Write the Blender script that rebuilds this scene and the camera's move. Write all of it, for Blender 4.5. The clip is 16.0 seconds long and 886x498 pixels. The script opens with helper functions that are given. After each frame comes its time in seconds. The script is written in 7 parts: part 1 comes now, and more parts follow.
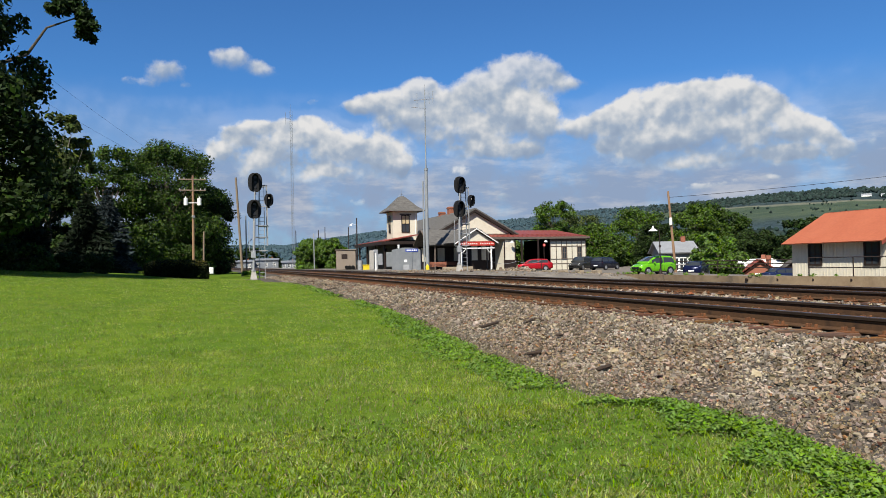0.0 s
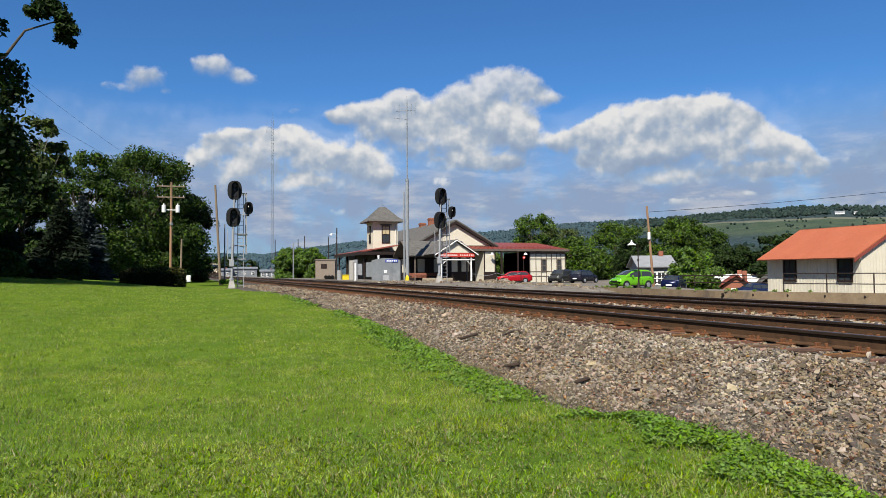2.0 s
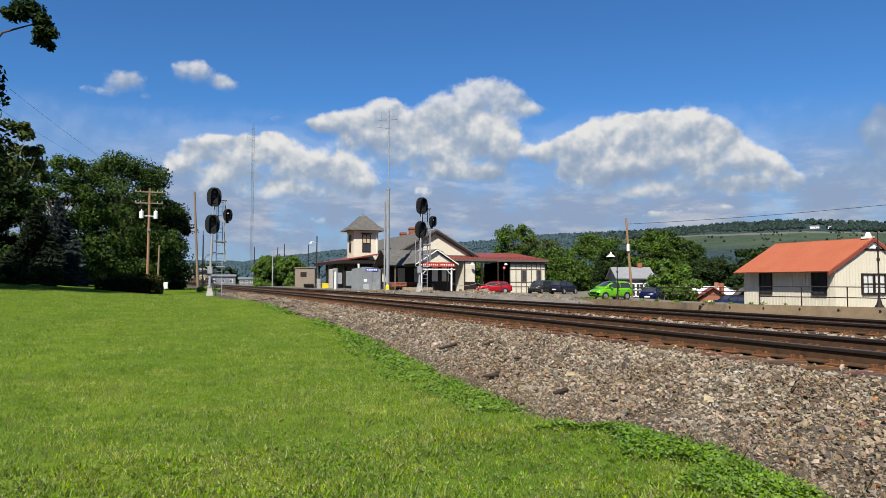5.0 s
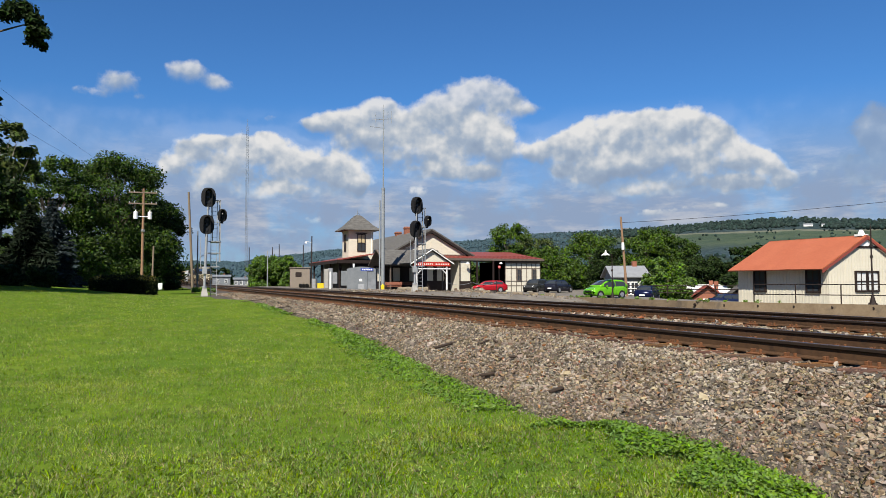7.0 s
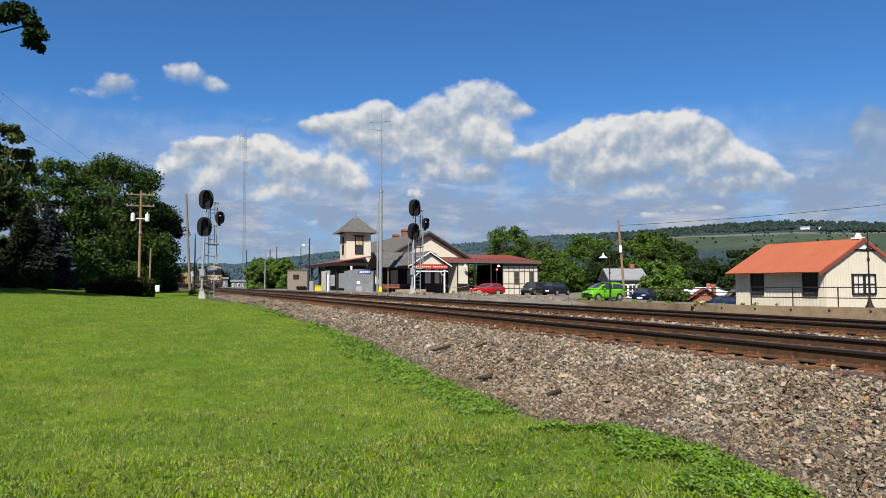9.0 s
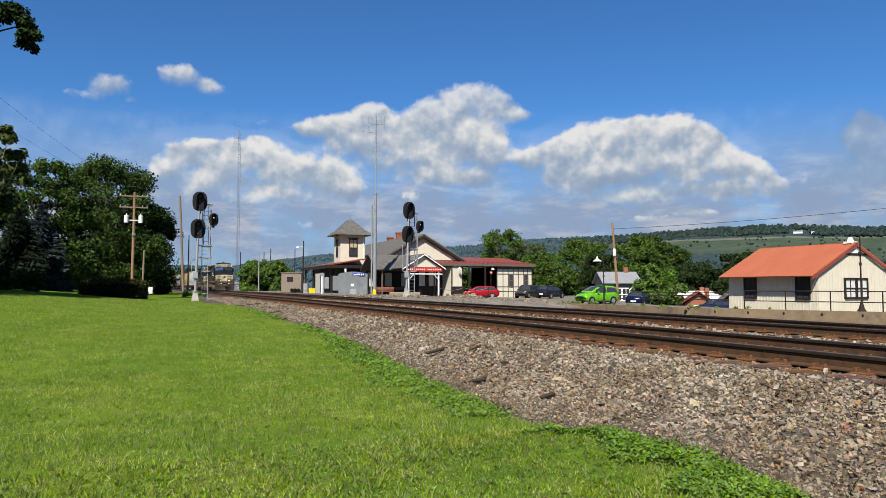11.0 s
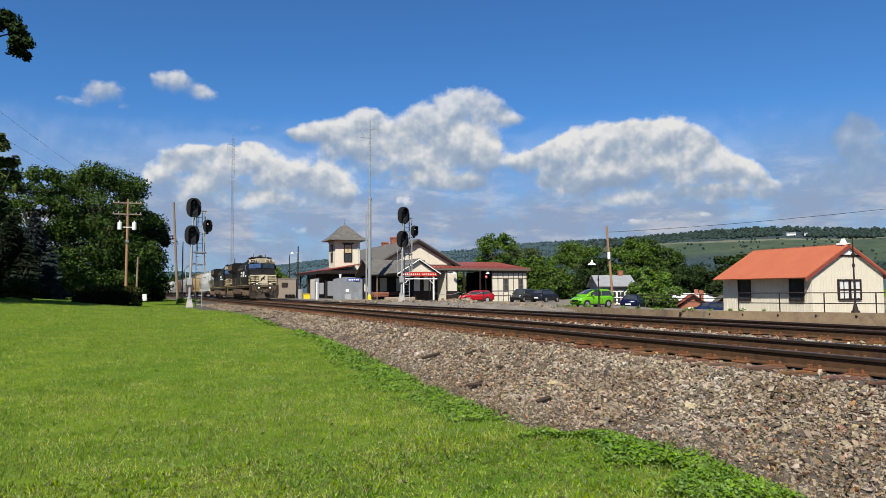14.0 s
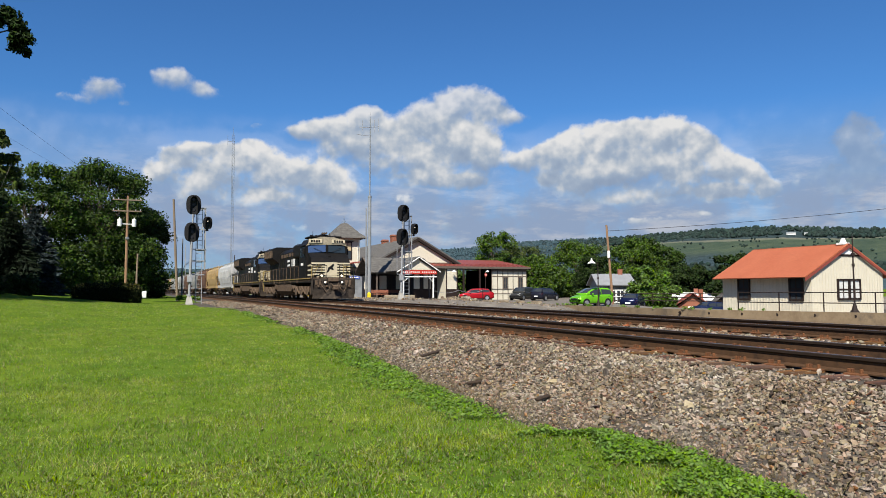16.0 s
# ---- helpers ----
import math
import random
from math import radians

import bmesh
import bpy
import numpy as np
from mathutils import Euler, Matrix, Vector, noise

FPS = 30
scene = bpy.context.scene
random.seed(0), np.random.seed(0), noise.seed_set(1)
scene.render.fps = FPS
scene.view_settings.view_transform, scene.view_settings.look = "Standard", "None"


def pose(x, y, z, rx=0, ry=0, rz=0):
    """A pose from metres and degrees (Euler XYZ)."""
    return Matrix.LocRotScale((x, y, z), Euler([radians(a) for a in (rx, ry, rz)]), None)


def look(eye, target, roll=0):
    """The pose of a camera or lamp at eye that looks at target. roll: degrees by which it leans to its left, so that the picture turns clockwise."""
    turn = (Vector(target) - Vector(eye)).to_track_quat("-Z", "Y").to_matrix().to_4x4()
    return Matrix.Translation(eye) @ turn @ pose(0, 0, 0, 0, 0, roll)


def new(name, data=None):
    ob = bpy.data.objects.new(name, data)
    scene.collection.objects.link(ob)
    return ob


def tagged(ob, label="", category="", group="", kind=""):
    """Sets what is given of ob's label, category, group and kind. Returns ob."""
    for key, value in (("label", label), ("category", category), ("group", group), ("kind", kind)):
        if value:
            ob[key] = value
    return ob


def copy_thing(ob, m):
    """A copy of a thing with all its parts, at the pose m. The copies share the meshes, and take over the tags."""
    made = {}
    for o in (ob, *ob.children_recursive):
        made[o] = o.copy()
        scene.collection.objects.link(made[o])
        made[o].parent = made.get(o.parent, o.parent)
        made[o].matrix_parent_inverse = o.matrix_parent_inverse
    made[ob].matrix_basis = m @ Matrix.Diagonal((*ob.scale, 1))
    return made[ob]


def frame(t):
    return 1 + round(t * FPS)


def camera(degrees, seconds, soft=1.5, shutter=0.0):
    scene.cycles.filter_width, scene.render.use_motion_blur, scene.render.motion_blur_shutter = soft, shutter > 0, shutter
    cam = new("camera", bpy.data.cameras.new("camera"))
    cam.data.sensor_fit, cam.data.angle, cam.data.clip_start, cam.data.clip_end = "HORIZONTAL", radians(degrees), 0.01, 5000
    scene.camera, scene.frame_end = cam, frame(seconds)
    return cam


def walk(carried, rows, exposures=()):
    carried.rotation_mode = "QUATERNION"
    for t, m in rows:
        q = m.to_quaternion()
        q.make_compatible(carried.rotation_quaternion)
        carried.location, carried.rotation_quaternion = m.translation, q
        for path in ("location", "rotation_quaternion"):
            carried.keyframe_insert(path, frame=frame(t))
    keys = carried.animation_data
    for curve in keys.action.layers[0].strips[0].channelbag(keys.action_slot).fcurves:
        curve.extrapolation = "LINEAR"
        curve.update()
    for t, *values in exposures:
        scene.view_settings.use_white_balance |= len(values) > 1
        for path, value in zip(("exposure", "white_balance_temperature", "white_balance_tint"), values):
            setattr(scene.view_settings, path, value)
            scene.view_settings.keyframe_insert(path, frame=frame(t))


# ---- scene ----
# World: x to the right across the tracks, y along the tracks, z = 0 at the rail tops.
cam = camera(65.2, 16.0, soft=0.6)
EYE = (0.0, 0.0, 0.74)
PATH = [  # seconds, heading to the right of the tracks, tilt, roll
    (0.0, 18.751, 1.026, -1.268), (0.5, 19.927, 1.436, -0.653), (1.0, 20.283, 1.509, -1.253),
    (1.5, 20.207, 0.857, -0.323), (2.0, 20.414, 1.924, -0.504), (2.5, 20.989, 1.903, -0.159),
    (3.0, 21.418, 2.025, -0.542), (3.5, 21.800, 2.587, -0.152), (4.0, 21.961, 2.717, 0.190),
    (6.5, 22.299, 2.668, -0.230), (7.0, 22.439, 2.659, -0.195), (7.5, 22.568, 2.741, -0.150),
    (8.0, 22.617, 2.758, -0.192), (8.5, 22.631, 2.802, -0.198), (9.0, 22.630, 2.868, -0.141),
    (11.5, 23.313, 3.152, -0.012), (12.0, 23.489, 3.196, -0.113), (12.5, 23.495, 3.251, -0.147),
    (13.0, 23.519, 3.396, -0.248), (13.5, 23.495, 3.455, -0.203), (14.0, 23.521, 3.476, -0.426),
    (14.5, 23.600, 3.447, -0.434), (15.0, 23.608, 3.430, -0.358), (15.5, 23.560, 3.378, -0.248),
    (16.0, 23.550, 3.316, -0.200)]
walk(cam, [(t, pose(*EYE, 90 + p, -r, -h)) for t, h, p, r in PATH])

# ---- sky and sun ----
SUN_ELEV, SUN_DIR = radians(46), Vector((-0.62, -0.785, 0)).normalized()
to_sun = Vector((SUN_DIR.x * math.cos(SUN_ELEV), SUN_DIR.y * math.cos(SUN_ELEV), math.sin(SUN_ELEV)))
sun = new("sun", bpy.data.lights.new("sun", "SUN"))
sun.data.energy, sun.data.angle, sun.data.color = 5.0, radians(0.53), (1.0, 0.95, 0.86)
sun.matrix_world = look((0, 0, 60), Vector((0, 0, 60)) - to_sun)
scene.view_settings.exposure = 0.8


class Nodes:
    """Short-hand for building node trees."""

    def __init__(self, tree):
        self.t, self.L = tree, tree.links

    def n(self, kind, **kw):
        nd = self.t.nodes.new("ShaderNode" + kind)
        for k, v in kw.items():
            if k == "ins":
                for a, b in v.items():
                    self.put(nd.inputs[a], b)
            else:
                setattr(nd, k, v)
        return nd

    def put(self, socket, v):
        if hasattr(v, "is_output"):
            self.L.new(v, socket)
        else:
            socket.default_value = v

    def m(self, op, a, b=0.0, c=0.0, clamp=False):
        nd = self.t.nodes.new("ShaderNodeMath")
        nd.operation, nd.use_clamp = op, clamp
        for i, v in enumerate((a, b, c)):
            self.put(nd.inputs[i], v)
        return nd.outputs[0]

    def mix(self, f, a, b, blend="MIX"):
        nd = self.t.nodes.new("ShaderNodeMix")
        nd.data_type, nd.blend_type = "RGBA", blend
        self.put(nd.inputs[0], f)
        for i, v in ((6, a), (7, b)):
            self.put(nd.inputs[i], (*v, 1) if isinstance(v, tuple) and len(v) == 3 else v)
        return nd.outputs[2]

    def noise(self, vec, scale, detail=4.0, rough=0.55, kind="Fac"):
        nd = self.n("TexNoise")
        nd.inputs["Scale"].default_value, nd.inputs["Detail"].default_value = scale, detail
        nd.inputs["Roughness"].default_value = rough
        if vec is not None:
            self.L.new(vec, nd.inputs["Vector"])
        return nd.outputs[kind]

    def ramp(self, f, stops):
        nd = self.n("ValToRGB")
        el = nd.color_ramp.elements
        while len(el) < len(stops):
            el.new(0.5)
        for e, (p, c) in zip(el, stops):
            e.position, e.color = p, (*c, 1) if len(c) == 3 else c
        self.L.new(f, nd.inputs[0])
        return nd.outputs[0]

    def step(self, v, lo, hi, a=0.0, b=1.0):
        nd = self.n("MapRange", interpolation_type="SMOOTHSTEP")
        for i, x in enumerate((v, lo, hi, a, b)):
            self.put(nd.inputs[i], x)
        return nd.outputs[0]


def make_world():
    w = bpy.data.worlds.new("sky")
    scene.world = w
    w.use_nodes = True
    w.node_tree.nodes.clear()
    k = Nodes(w.node_tree)
    sky = k.n("TexSky", sky_type="NISHITA", sun_disc=False, sun_elevation=SUN_ELEV,
              sun_rotation=math.atan2(SUN_DIR.x, SUN_DIR.y), altitude=200, air_density=1.0, dust_density=0.15,
              ozone_density=2.2)
    tc = k.n("TexCoord").outputs["Generated"]
    sep = k.n("SeparateXYZ", ins={0: tc})
    x, y, z = sep.outputs
    az = k.m("MULTIPLY", k.m("ARCTAN2", x, y), 57.2958)
    el = k.m("MULTIPLY", k.m("ARCSINE", z), 57.2958)
    uv = k.n("CombineXYZ", ins={0: az, 1: el, 2: 0.0}).outputs[0]
    big = k.noise(uv, 0.42, 7.0, 0.56)
    fine = k.noise(uv, 0.95, 6.0, 0.58)

    def billow(vec, scale):
        return k.n("TexVoronoi", feature="SMOOTH_F1", ins={"Vector": vec, "Scale": scale, "Smoothness": 0.35, "Detail": 2.0, "Roughness": 0.55}).outputs["Distance"]

    # cumulus heaps: heading, height above the horizon, half width, half height, strength
    small_heaps = [(-3.0, 14.9, 1.7, 0.9, 1.0), (-5.1, 13.9, 2.0, 0.6, 0.62), (-1.2, 13.8, 1.2, 0.5, 0.6), (1.8, 16.1, 1.7, 0.9, 1.0), (4.1, 15.3, 1.4, 0.8, 0.85), (7.9, 13.0, 1.8, 0.5, 0.55)]
    left_heaps = [(2.7, 10.2, 1.9, 1.2, 0.95), (0.9, 8.8, 1.8, 1.3, 0.85), (4.0, 10.9, 1.5, 0.8, 0.95), (6.8, 10.3, 1.7, 1.5, 0.95), (8.1, 10.9, 1.6, 1.2, 1.15), (10.4, 9.3, 2.3, 1.5, 1.1), (13.5, 8.6, 2.2, 1.7, 1.15), (15.4, 7.6, 1.5, 1.3, 1.0), (5.1, 8.6, 2.6, 1.7, 0.95), (9.1, 7.0, 4.0, 1.4, 0.8), (3.0, 6.8, 2.5, 1.2, 0.6)]
    middle_heaps = [(14.0, 13.0, 2.1, 1.1, 1.05), (12.1, 12.6, 1.4, 0.7, 0.9), (17.1, 13.9, 1.4, 1.0, 1.25), (16.3, 12.0, 3.3, 1.7, 1.1), (19.6, 12.0, 2.4, 1.7, 1.0), (22.2, 13.7, 2.1, 1.5, 1.2), (24.8, 12.4, 2.7, 2.0, 1.15), (26.6, 11.1, 2.4, 1.7, 1.1), (22.4, 10.6, 3.8, 1.7, 1.0), (18.6, 10.3, 2.8, 1.3, 0.8)]
    middle_low = [(22.9, 9.0, 3.1, 0.9, 1.0), (25.5, 8.8, 2.1, 0.8, 1.0), (20.5, 9.2, 1.9, 0.6, 0.7), (25.2, 15.4, 2.5, 1.3, 1.0), (27.1, 14.7, 2.3, 1.2, 1.0), (29.2, 13.9, 1.7, 0.7, 0.85)]
    right_heaps = [(30.8, 10.3, 1.8, 0.9, 1.0), (32.7, 10.7, 2.0, 1.5, 1.1), (34.5, 11.5, 1.8, 1.3, 1.1), (36.7, 11.8, 2.1, 1.5, 1.1), (39.4, 12.1, 2.2, 1.4, 1.2), (41.9, 12.0, 2.0, 1.5, 1.2), (44.1, 10.6, 1.6, 1.5, 1.1), (38.0, 9.7, 4.8, 2.1, 1.15), (42.5, 9.2, 2.9, 1.6, 1.0)]
    right_low = [(34.5, 8.6, 3.6, 1.5, 0.95), (46.1, 9.2, 1.7, 1.1, 1.1), (47.5, 8.5, 1.3, 1.0, 0.95), (45.5, 7.2, 3.2, 1.2, 0.85), (38.9, 7.1, 5.2, 1.1, 0.8), (49.0, 7.1, 1.7, 1.0, 0.85)]
    low_heaps = [(16.4, 4.5, 4.6, 0.8, 0.55), (24.1, 5.1, 1.8, 0.7, 0.8), (20.8, 7.1, 1.8, 0.9, 0.62), (18.7, 5.7, 1.9, 0.6, 0.6), (40.1, 5.3, 2.6, 0.6, 0.72), (44.0, 5.6, 2.0, 0.5, 0.65), (12.2, 4.9, 2.7, 0.6, 0.5), (32.6, 5.0, 4.5, 0.6, 0.5), (27.1, 7.2, 2.8, 0.6, 0.5), (7.3, 5.1, 3.1, 0.6, 0.5)]
    faint_heaps = [(54.5, 11.4, 2.0, 1.6, 0.85), (51.0, 10.8, 1.8, 0.9, 0.68), (55.5, 9.3, 2.0, 2.1, 0.85), (52.4, 8.5, 2.8, 1.0, 0.62), (50.9, 7.0, 2.2, 1.1, 0.68), (54.1, 6.9, 2.1, 1.2, 0.6)]
    far_round = [(80.0, 9.0, 14.0, 3.5, 1.0), (-40.0, 12.0, 9.0, 4.0, 1.0), (-80.0, 10.0, 12.0, 4.0, 1.0), (125.0, 13.0, 12.0, 4.5, 1.0), (-125.0, 12.0, 14.0, 4.5, 1.0), (175.0, 15.0, 12.0, 4.5, 0.9)]
    warp = k.noise(uv, 0.33, 3.0, 0.5, "Color")
    wp = k.n("SeparateXYZ", ins={0: warp})
    az_w = k.m("ADD", az, k.m("MULTIPLY", k.m("SUBTRACT", wp.outputs[0], 0.5), 1.4))
    el_w = k.m("ADD", el, k.m("MULTIPLY", k.m("SUBTRACT", wp.outputs[1], 0.5), 0.8))

    def gather(heaps):
        total, lift, mass, local = 0.0, 0.0, 0.0, 0.0
        for a0, e0, wa, we, s in heaps:
            da = k.m("DIVIDE", k.m("SUBTRACT", az_w, a0), wa)
            de = k.m("DIVIDE", k.m("SUBTRACT", el_w, e0), we)
            r2 = k.m("ADD", k.m("MULTIPLY", da, da), k.m("MULTIPLY", de, de))
            g = k.m("MULTIPLY", k.m("POWER", 2.718, k.m("MULTIPLY", r2, -0.8)), s)
            g2 = k.m("MULTIPLY", g, g)
            total = g if total == 0.0 else k.m("MAXIMUM", total, g)
            lift = k.m("MULTIPLY_ADD", g2, k.m("MULTIPLY_ADD", da, -0.12, de), lift)
            mass = g if mass == 0.0 else k.m("ADD", mass, g)
            local = g2 if local == 0.0 else k.m("ADD", local, g2)
        return k.m("MULTIPLY", k.m("ADD", total, k.m("MINIMUM", mass, 1.25)), 0.5), k.m("DIVIDE", lift, k.m("ADD", local, 0.02)), mass

    total, rise, mass = gather(small_heaps + left_heaps + middle_heaps + middle_low + right_heaps + right_low + low_heaps + far_round)
    dim_total, _, dim_mass = gather(faint_heaps)
    dim = k.m("DIVIDE", dim_mass, k.m("ADD", k.m("ADD", mass, dim_mass), 0.05))
    total = k.m("MAXIMUM", total, dim_total)
    b1 = billow(uv, 0.5)
    relief = k.m("MULTIPLY", k.m("SUBTRACT", 0.42, b1), 0.22)
    rough_edge = k.m("ADD", k.m("MULTIPLY", k.m("SUBTRACT", big, 0.5), 0.6), k.m("MULTIPLY", k.m("SUBTRACT", fine, 0.5), 0.75))
    dens = k.m("ADD", k.m("MULTIPLY", total, 1.2), k.m("ADD", relief, rough_edge))
    # sunlit tops, grey-blue bases, puffs lit from above
    up = k.n("VectorMath", operation="ADD", ins={0: uv, 1: (-0.3, 0.9, 0.0)}).outputs[0]
    puff = k.m("ADD", k.m("MULTIPLY", k.m("SUBTRACT", billow(up, 0.5), b1), 0.5),
               k.m("ADD", k.m("MULTIPLY", k.m("SUBTRACT", k.noise(uv, 0.30, 3.0, 0.5), k.noise(up, 0.30, 3.0, 0.5)), 2.0),
                   k.m("MULTIPLY", k.m("SUBTRACT", k.noise(uv, 0.9, 4.0, 0.5), k.noise(up, 0.9, 4.0, 0.5)), 0.9)))
    shade = k.m("ADD", k.m("MULTIPLY", rise, 0.9), puff)
    shade = k.m("SUBTRACT", shade, k.m("MULTIPLY", dim, 0.75))
    top = k.step(rise, -0.95, 0.45)
    grey = k.ramp(k.step(shade, -1.0, 0.95), [(0.0, (0.34, 0.44, 0.61)), (0.36, (0.455, 0.553, 0.70)), (0.60, (0.655, 0.712, 0.79)), (0.92, (0.99, 0.985, 0.98))])
    # crisp tops, bases that fade away
    cover = k.step(dens, 0.45, k.m("ADD", 0.92, k.m("MULTIPLY", k.m("SUBTRACT", 1.0, top), 0.5)))
    cover = k.m("MULTIPLY", cover, k.step(el, 13.2, 15.5, 1.0, 0.85))
    cover = k.m("MULTIPLY", cover, k.m("SUBTRACT", 1.0, k.m("MULTIPLY", dim, 0.2)))
    # thin veil towards the horizon
    veil = k.m("MULTIPLY", k.step(el, 14.5, 6.0), k.step(k.noise(uv, 0.16, 5.0, 0.6), 0.28, 0.56, 0.55, 0.98))
    flat = k.n("Mapping", ins={0: uv, 3: (0.45, 1.5, 1.0)}).outputs[0]
    wisps = k.step(k.noise(flat, 0.45, 6.0, 0.62), 0.46, 0.68)
    haze = k.mix(wisps, (0.36, 0.465, 0.665), (0.60, 0.64, 0.74))
    low = k.step(el, 1.0, 9.0)
    grey = k.mix(low, k.mix(0.45, grey, (0.40, 0.49, 0.64)), grey)
    cloud = k.n("Background", ins={0: k.mix(k.step(k.m("SUBTRACT", veil, cover), 0.0, 0.6), grey, haze), 1: 0.448})
    clear = k.n("Background", ins={0: k.mix(1.0, sky.outputs[0], (0.44, 0.885, 1.36), "MULTIPLY"), 1: 0.050})
    mixed = k.n("MixShader", ins={0: k.m("MAXIMUM", cover, veil)})
    k.L.new(clear.outputs[0], mixed.inputs[1])
    k.L.new(cloud.outputs[0], mixed.inputs[2])
    k.L.new(mixed.outputs[0], k.n("OutputWorld").inputs[0])


make_world()

# ---- materials ----
def material(name, colors, scale=3.0, rough=0.8, metal=0.0, bump=0.0, bump_scale=40.0, detail=5.0, spec=0.2,
             island=0.0, per_object=0.0, stains=None, stain_scale=0.7, stretch=(1, 1, 1), rough_var=0.12, translucent=0.0, flat=False, accent=None, wide=None):
    """Principled material: colours blended by noise at two scales, stains, relief, and a shift per piece or per object."""
    mat = bpy.data.materials.new(name)
    mat.use_nodes = True
    mat.node_tree.nodes.clear()
    k = Nodes(mat.node_tree)
    pos = k.n("TexCoord").outputs["Object"]
    pos = k.n("Mapping", ins={0: pos, 3: stretch}).outputs[0]
    f = k.noise(pos, scale, detail, 0.6)
    n = len(colors)
    if n == 1:
        col = k.mix(k.step(f, 0.3, 0.7, 0.0, 0.0 if flat else 0.35), colors[0], tuple(c * 0.72 for c in colors[0]))
    else:
        col = k.ramp(f, [(0.32 + 0.36 * i / (n - 1), c) for i, c in enumerate(colors)])
    f2 = k.noise(pos, scale * 9.0, 3.0, 0.6)
    if not flat:
        col = k.mix(k.step(f2, 0.3, 0.75, 0.0, 0.3), col, (0.03, 0.028, 0.025), "MIX") if stains == "dirty" else k.mix(k.step(f2, 0.3, 0.75, 0.0, 0.16), col, (0.04, 0.035, 0.03))
    if isinstance(stains, tuple):
        s = k.noise(pos, stain_scale, 6.0, 0.65)
        col = k.mix(k.step(s, 0.52, 0.68, 0.0, 0.75), col, stains)
    if wide:   # slow change of colour over metres: colour, noise scale, strength
        col = k.mix(k.step(k.noise(pos, wide[1], 4.0, 0.55), 0.40, 0.62, 0.0, wide[2]), col, wide[0])
    if accent:   # another colour for a share of the pieces
        pick = k.m("FRACT", k.m("MULTIPLY", k.n("NewGeometry").outputs["Random Per Island"], 31.7))
        col = k.mix(k.m("LESS_THAN", pick, accent[1]), col, accent[0])
    for amount, kind in ((island, "Geometry"), (per_object, "ObjectInfo")):
        if amount:
            rnd = k.n("NewGeometry").outputs["Random Per Island"] if kind == "Geometry" else k.n("ObjectInfo").outputs["Random"]
            hs = k.n("HueSaturation", ins={0: k.m("ADD", 0.5, k.m("MULTIPLY", k.m("SUBTRACT", rnd, 0.5), amount * 0.05)),
                                           1: k.m("ADD", 1.0, k.m("MULTIPLY", k.m("SUBTRACT", k.m("FRACT", k.m("MULTIPLY", rnd, 7.3)), 0.5), amount * 0.6)),
                                           2: k.m("ADD", 1.0, k.m("MULTIPLY", k.m("SUBTRACT", k.m("FRACT", k.m("MULTIPLY", rnd, 13.7)), 0.5), amount * 1.3)), 4: col})
            col = hs.outputs[0]
    b = k.n("BsdfPrincipled", ins={"Base Color": col, "Metallic": metal, "Specular IOR Level": spec,
                                   "Roughness": k.m("ADD", rough, k.m("MULTIPLY", k.m("SUBTRACT", f2, 0.5), rough_var), clamp=True)})
    if bump:
        h = k.noise(pos, bump_scale, 4.0, 0.6)
        bp = k.n("Bump", ins={"Strength": min(1.0, bump), "Distance": 0.02 if bump_scale > 5 else 0.1, "Height": h})
        k.L.new(bp.outputs[0], b.inputs["Normal"])
    out = b.outputs[0]
    if translucent:
        tr = k.n("BsdfTranslucent", ins={0: col})
        mx = k.n("MixShader", ins={0: translucent})
        k.L.new(out, mx.inputs[1])
        k.L.new(tr.outputs[0], mx.inputs[2])
        out = mx.outputs[0]
    k.L.new(out, k.n("OutputMaterial").inputs[0])
    return mat


def glow(name, color, strength):
    mat = bpy.data.materials.new(name)
    mat.use_nodes = True
    b = mat.node_tree.nodes["Principled BSDF"]
    b.inputs["Base Color"].default_value = (*color, 1)
    b.inputs["Emission Color"].default_value = (*color, 1)
    b.inputs["Emission Strength"].default_value = strength
    return mat


GRASS_SOIL = material("lawn_soil", [(0.062, 0.102, 0.009), (0.096, 0.148, 0.014), (0.135, 0.185, 0.023)], 2.2, 1.0, spec=0.0, bump=0.6, bump_scale=28, detail=9.0, wide=((0.0536, 0.104, 0.0151), 0.5, 0.55))
BLADE = material("grass_blade", [(0.130, 0.215, 0.020), (0.232, 0.315, 0.041), (0.345, 0.390, 0.082)], 2.0, 0.85, spec=0.03, island=0.75, translucent=0.42, accent=((0.2961, 0.2646, 0.1197), 0.10), wide=((0.110, 0.215, 0.030), 0.9, 0.5))
WEED = material("weed_leaf", [(0.0819, 0.1575, 0.0126), (0.1386, 0.2331, 0.0227)], 1.2, 0.6, spec=0.2, island=0.6, translucent=0.25)
CLOVER = material("clover_leaf", [(0.0756, 0.148, 0.0126), (0.1449, 0.2268, 0.0221), (0.2142, 0.2646, 0.0473)], 2.6, 0.8, spec=0.08, island=0.9, translucent=0.2)
STRAW = material("dry_grass", [(0.189, 0.1575, 0.0819), (0.1386, 0.1134, 0.0567)], 4, 0.9, island=0.5)
STONE = material("ballast_stone", [(0.142, 0.110, 0.074), (0.212, 0.170, 0.121), (0.285, 0.241, 0.182)], 5.0, 0.85, bump=0.4, bump_scale=60, island=1.0, accent=((0.16, 0.085, 0.048), 0.05), wide=((0.144, 0.0972, 0.0576), 0.8, 0.45))
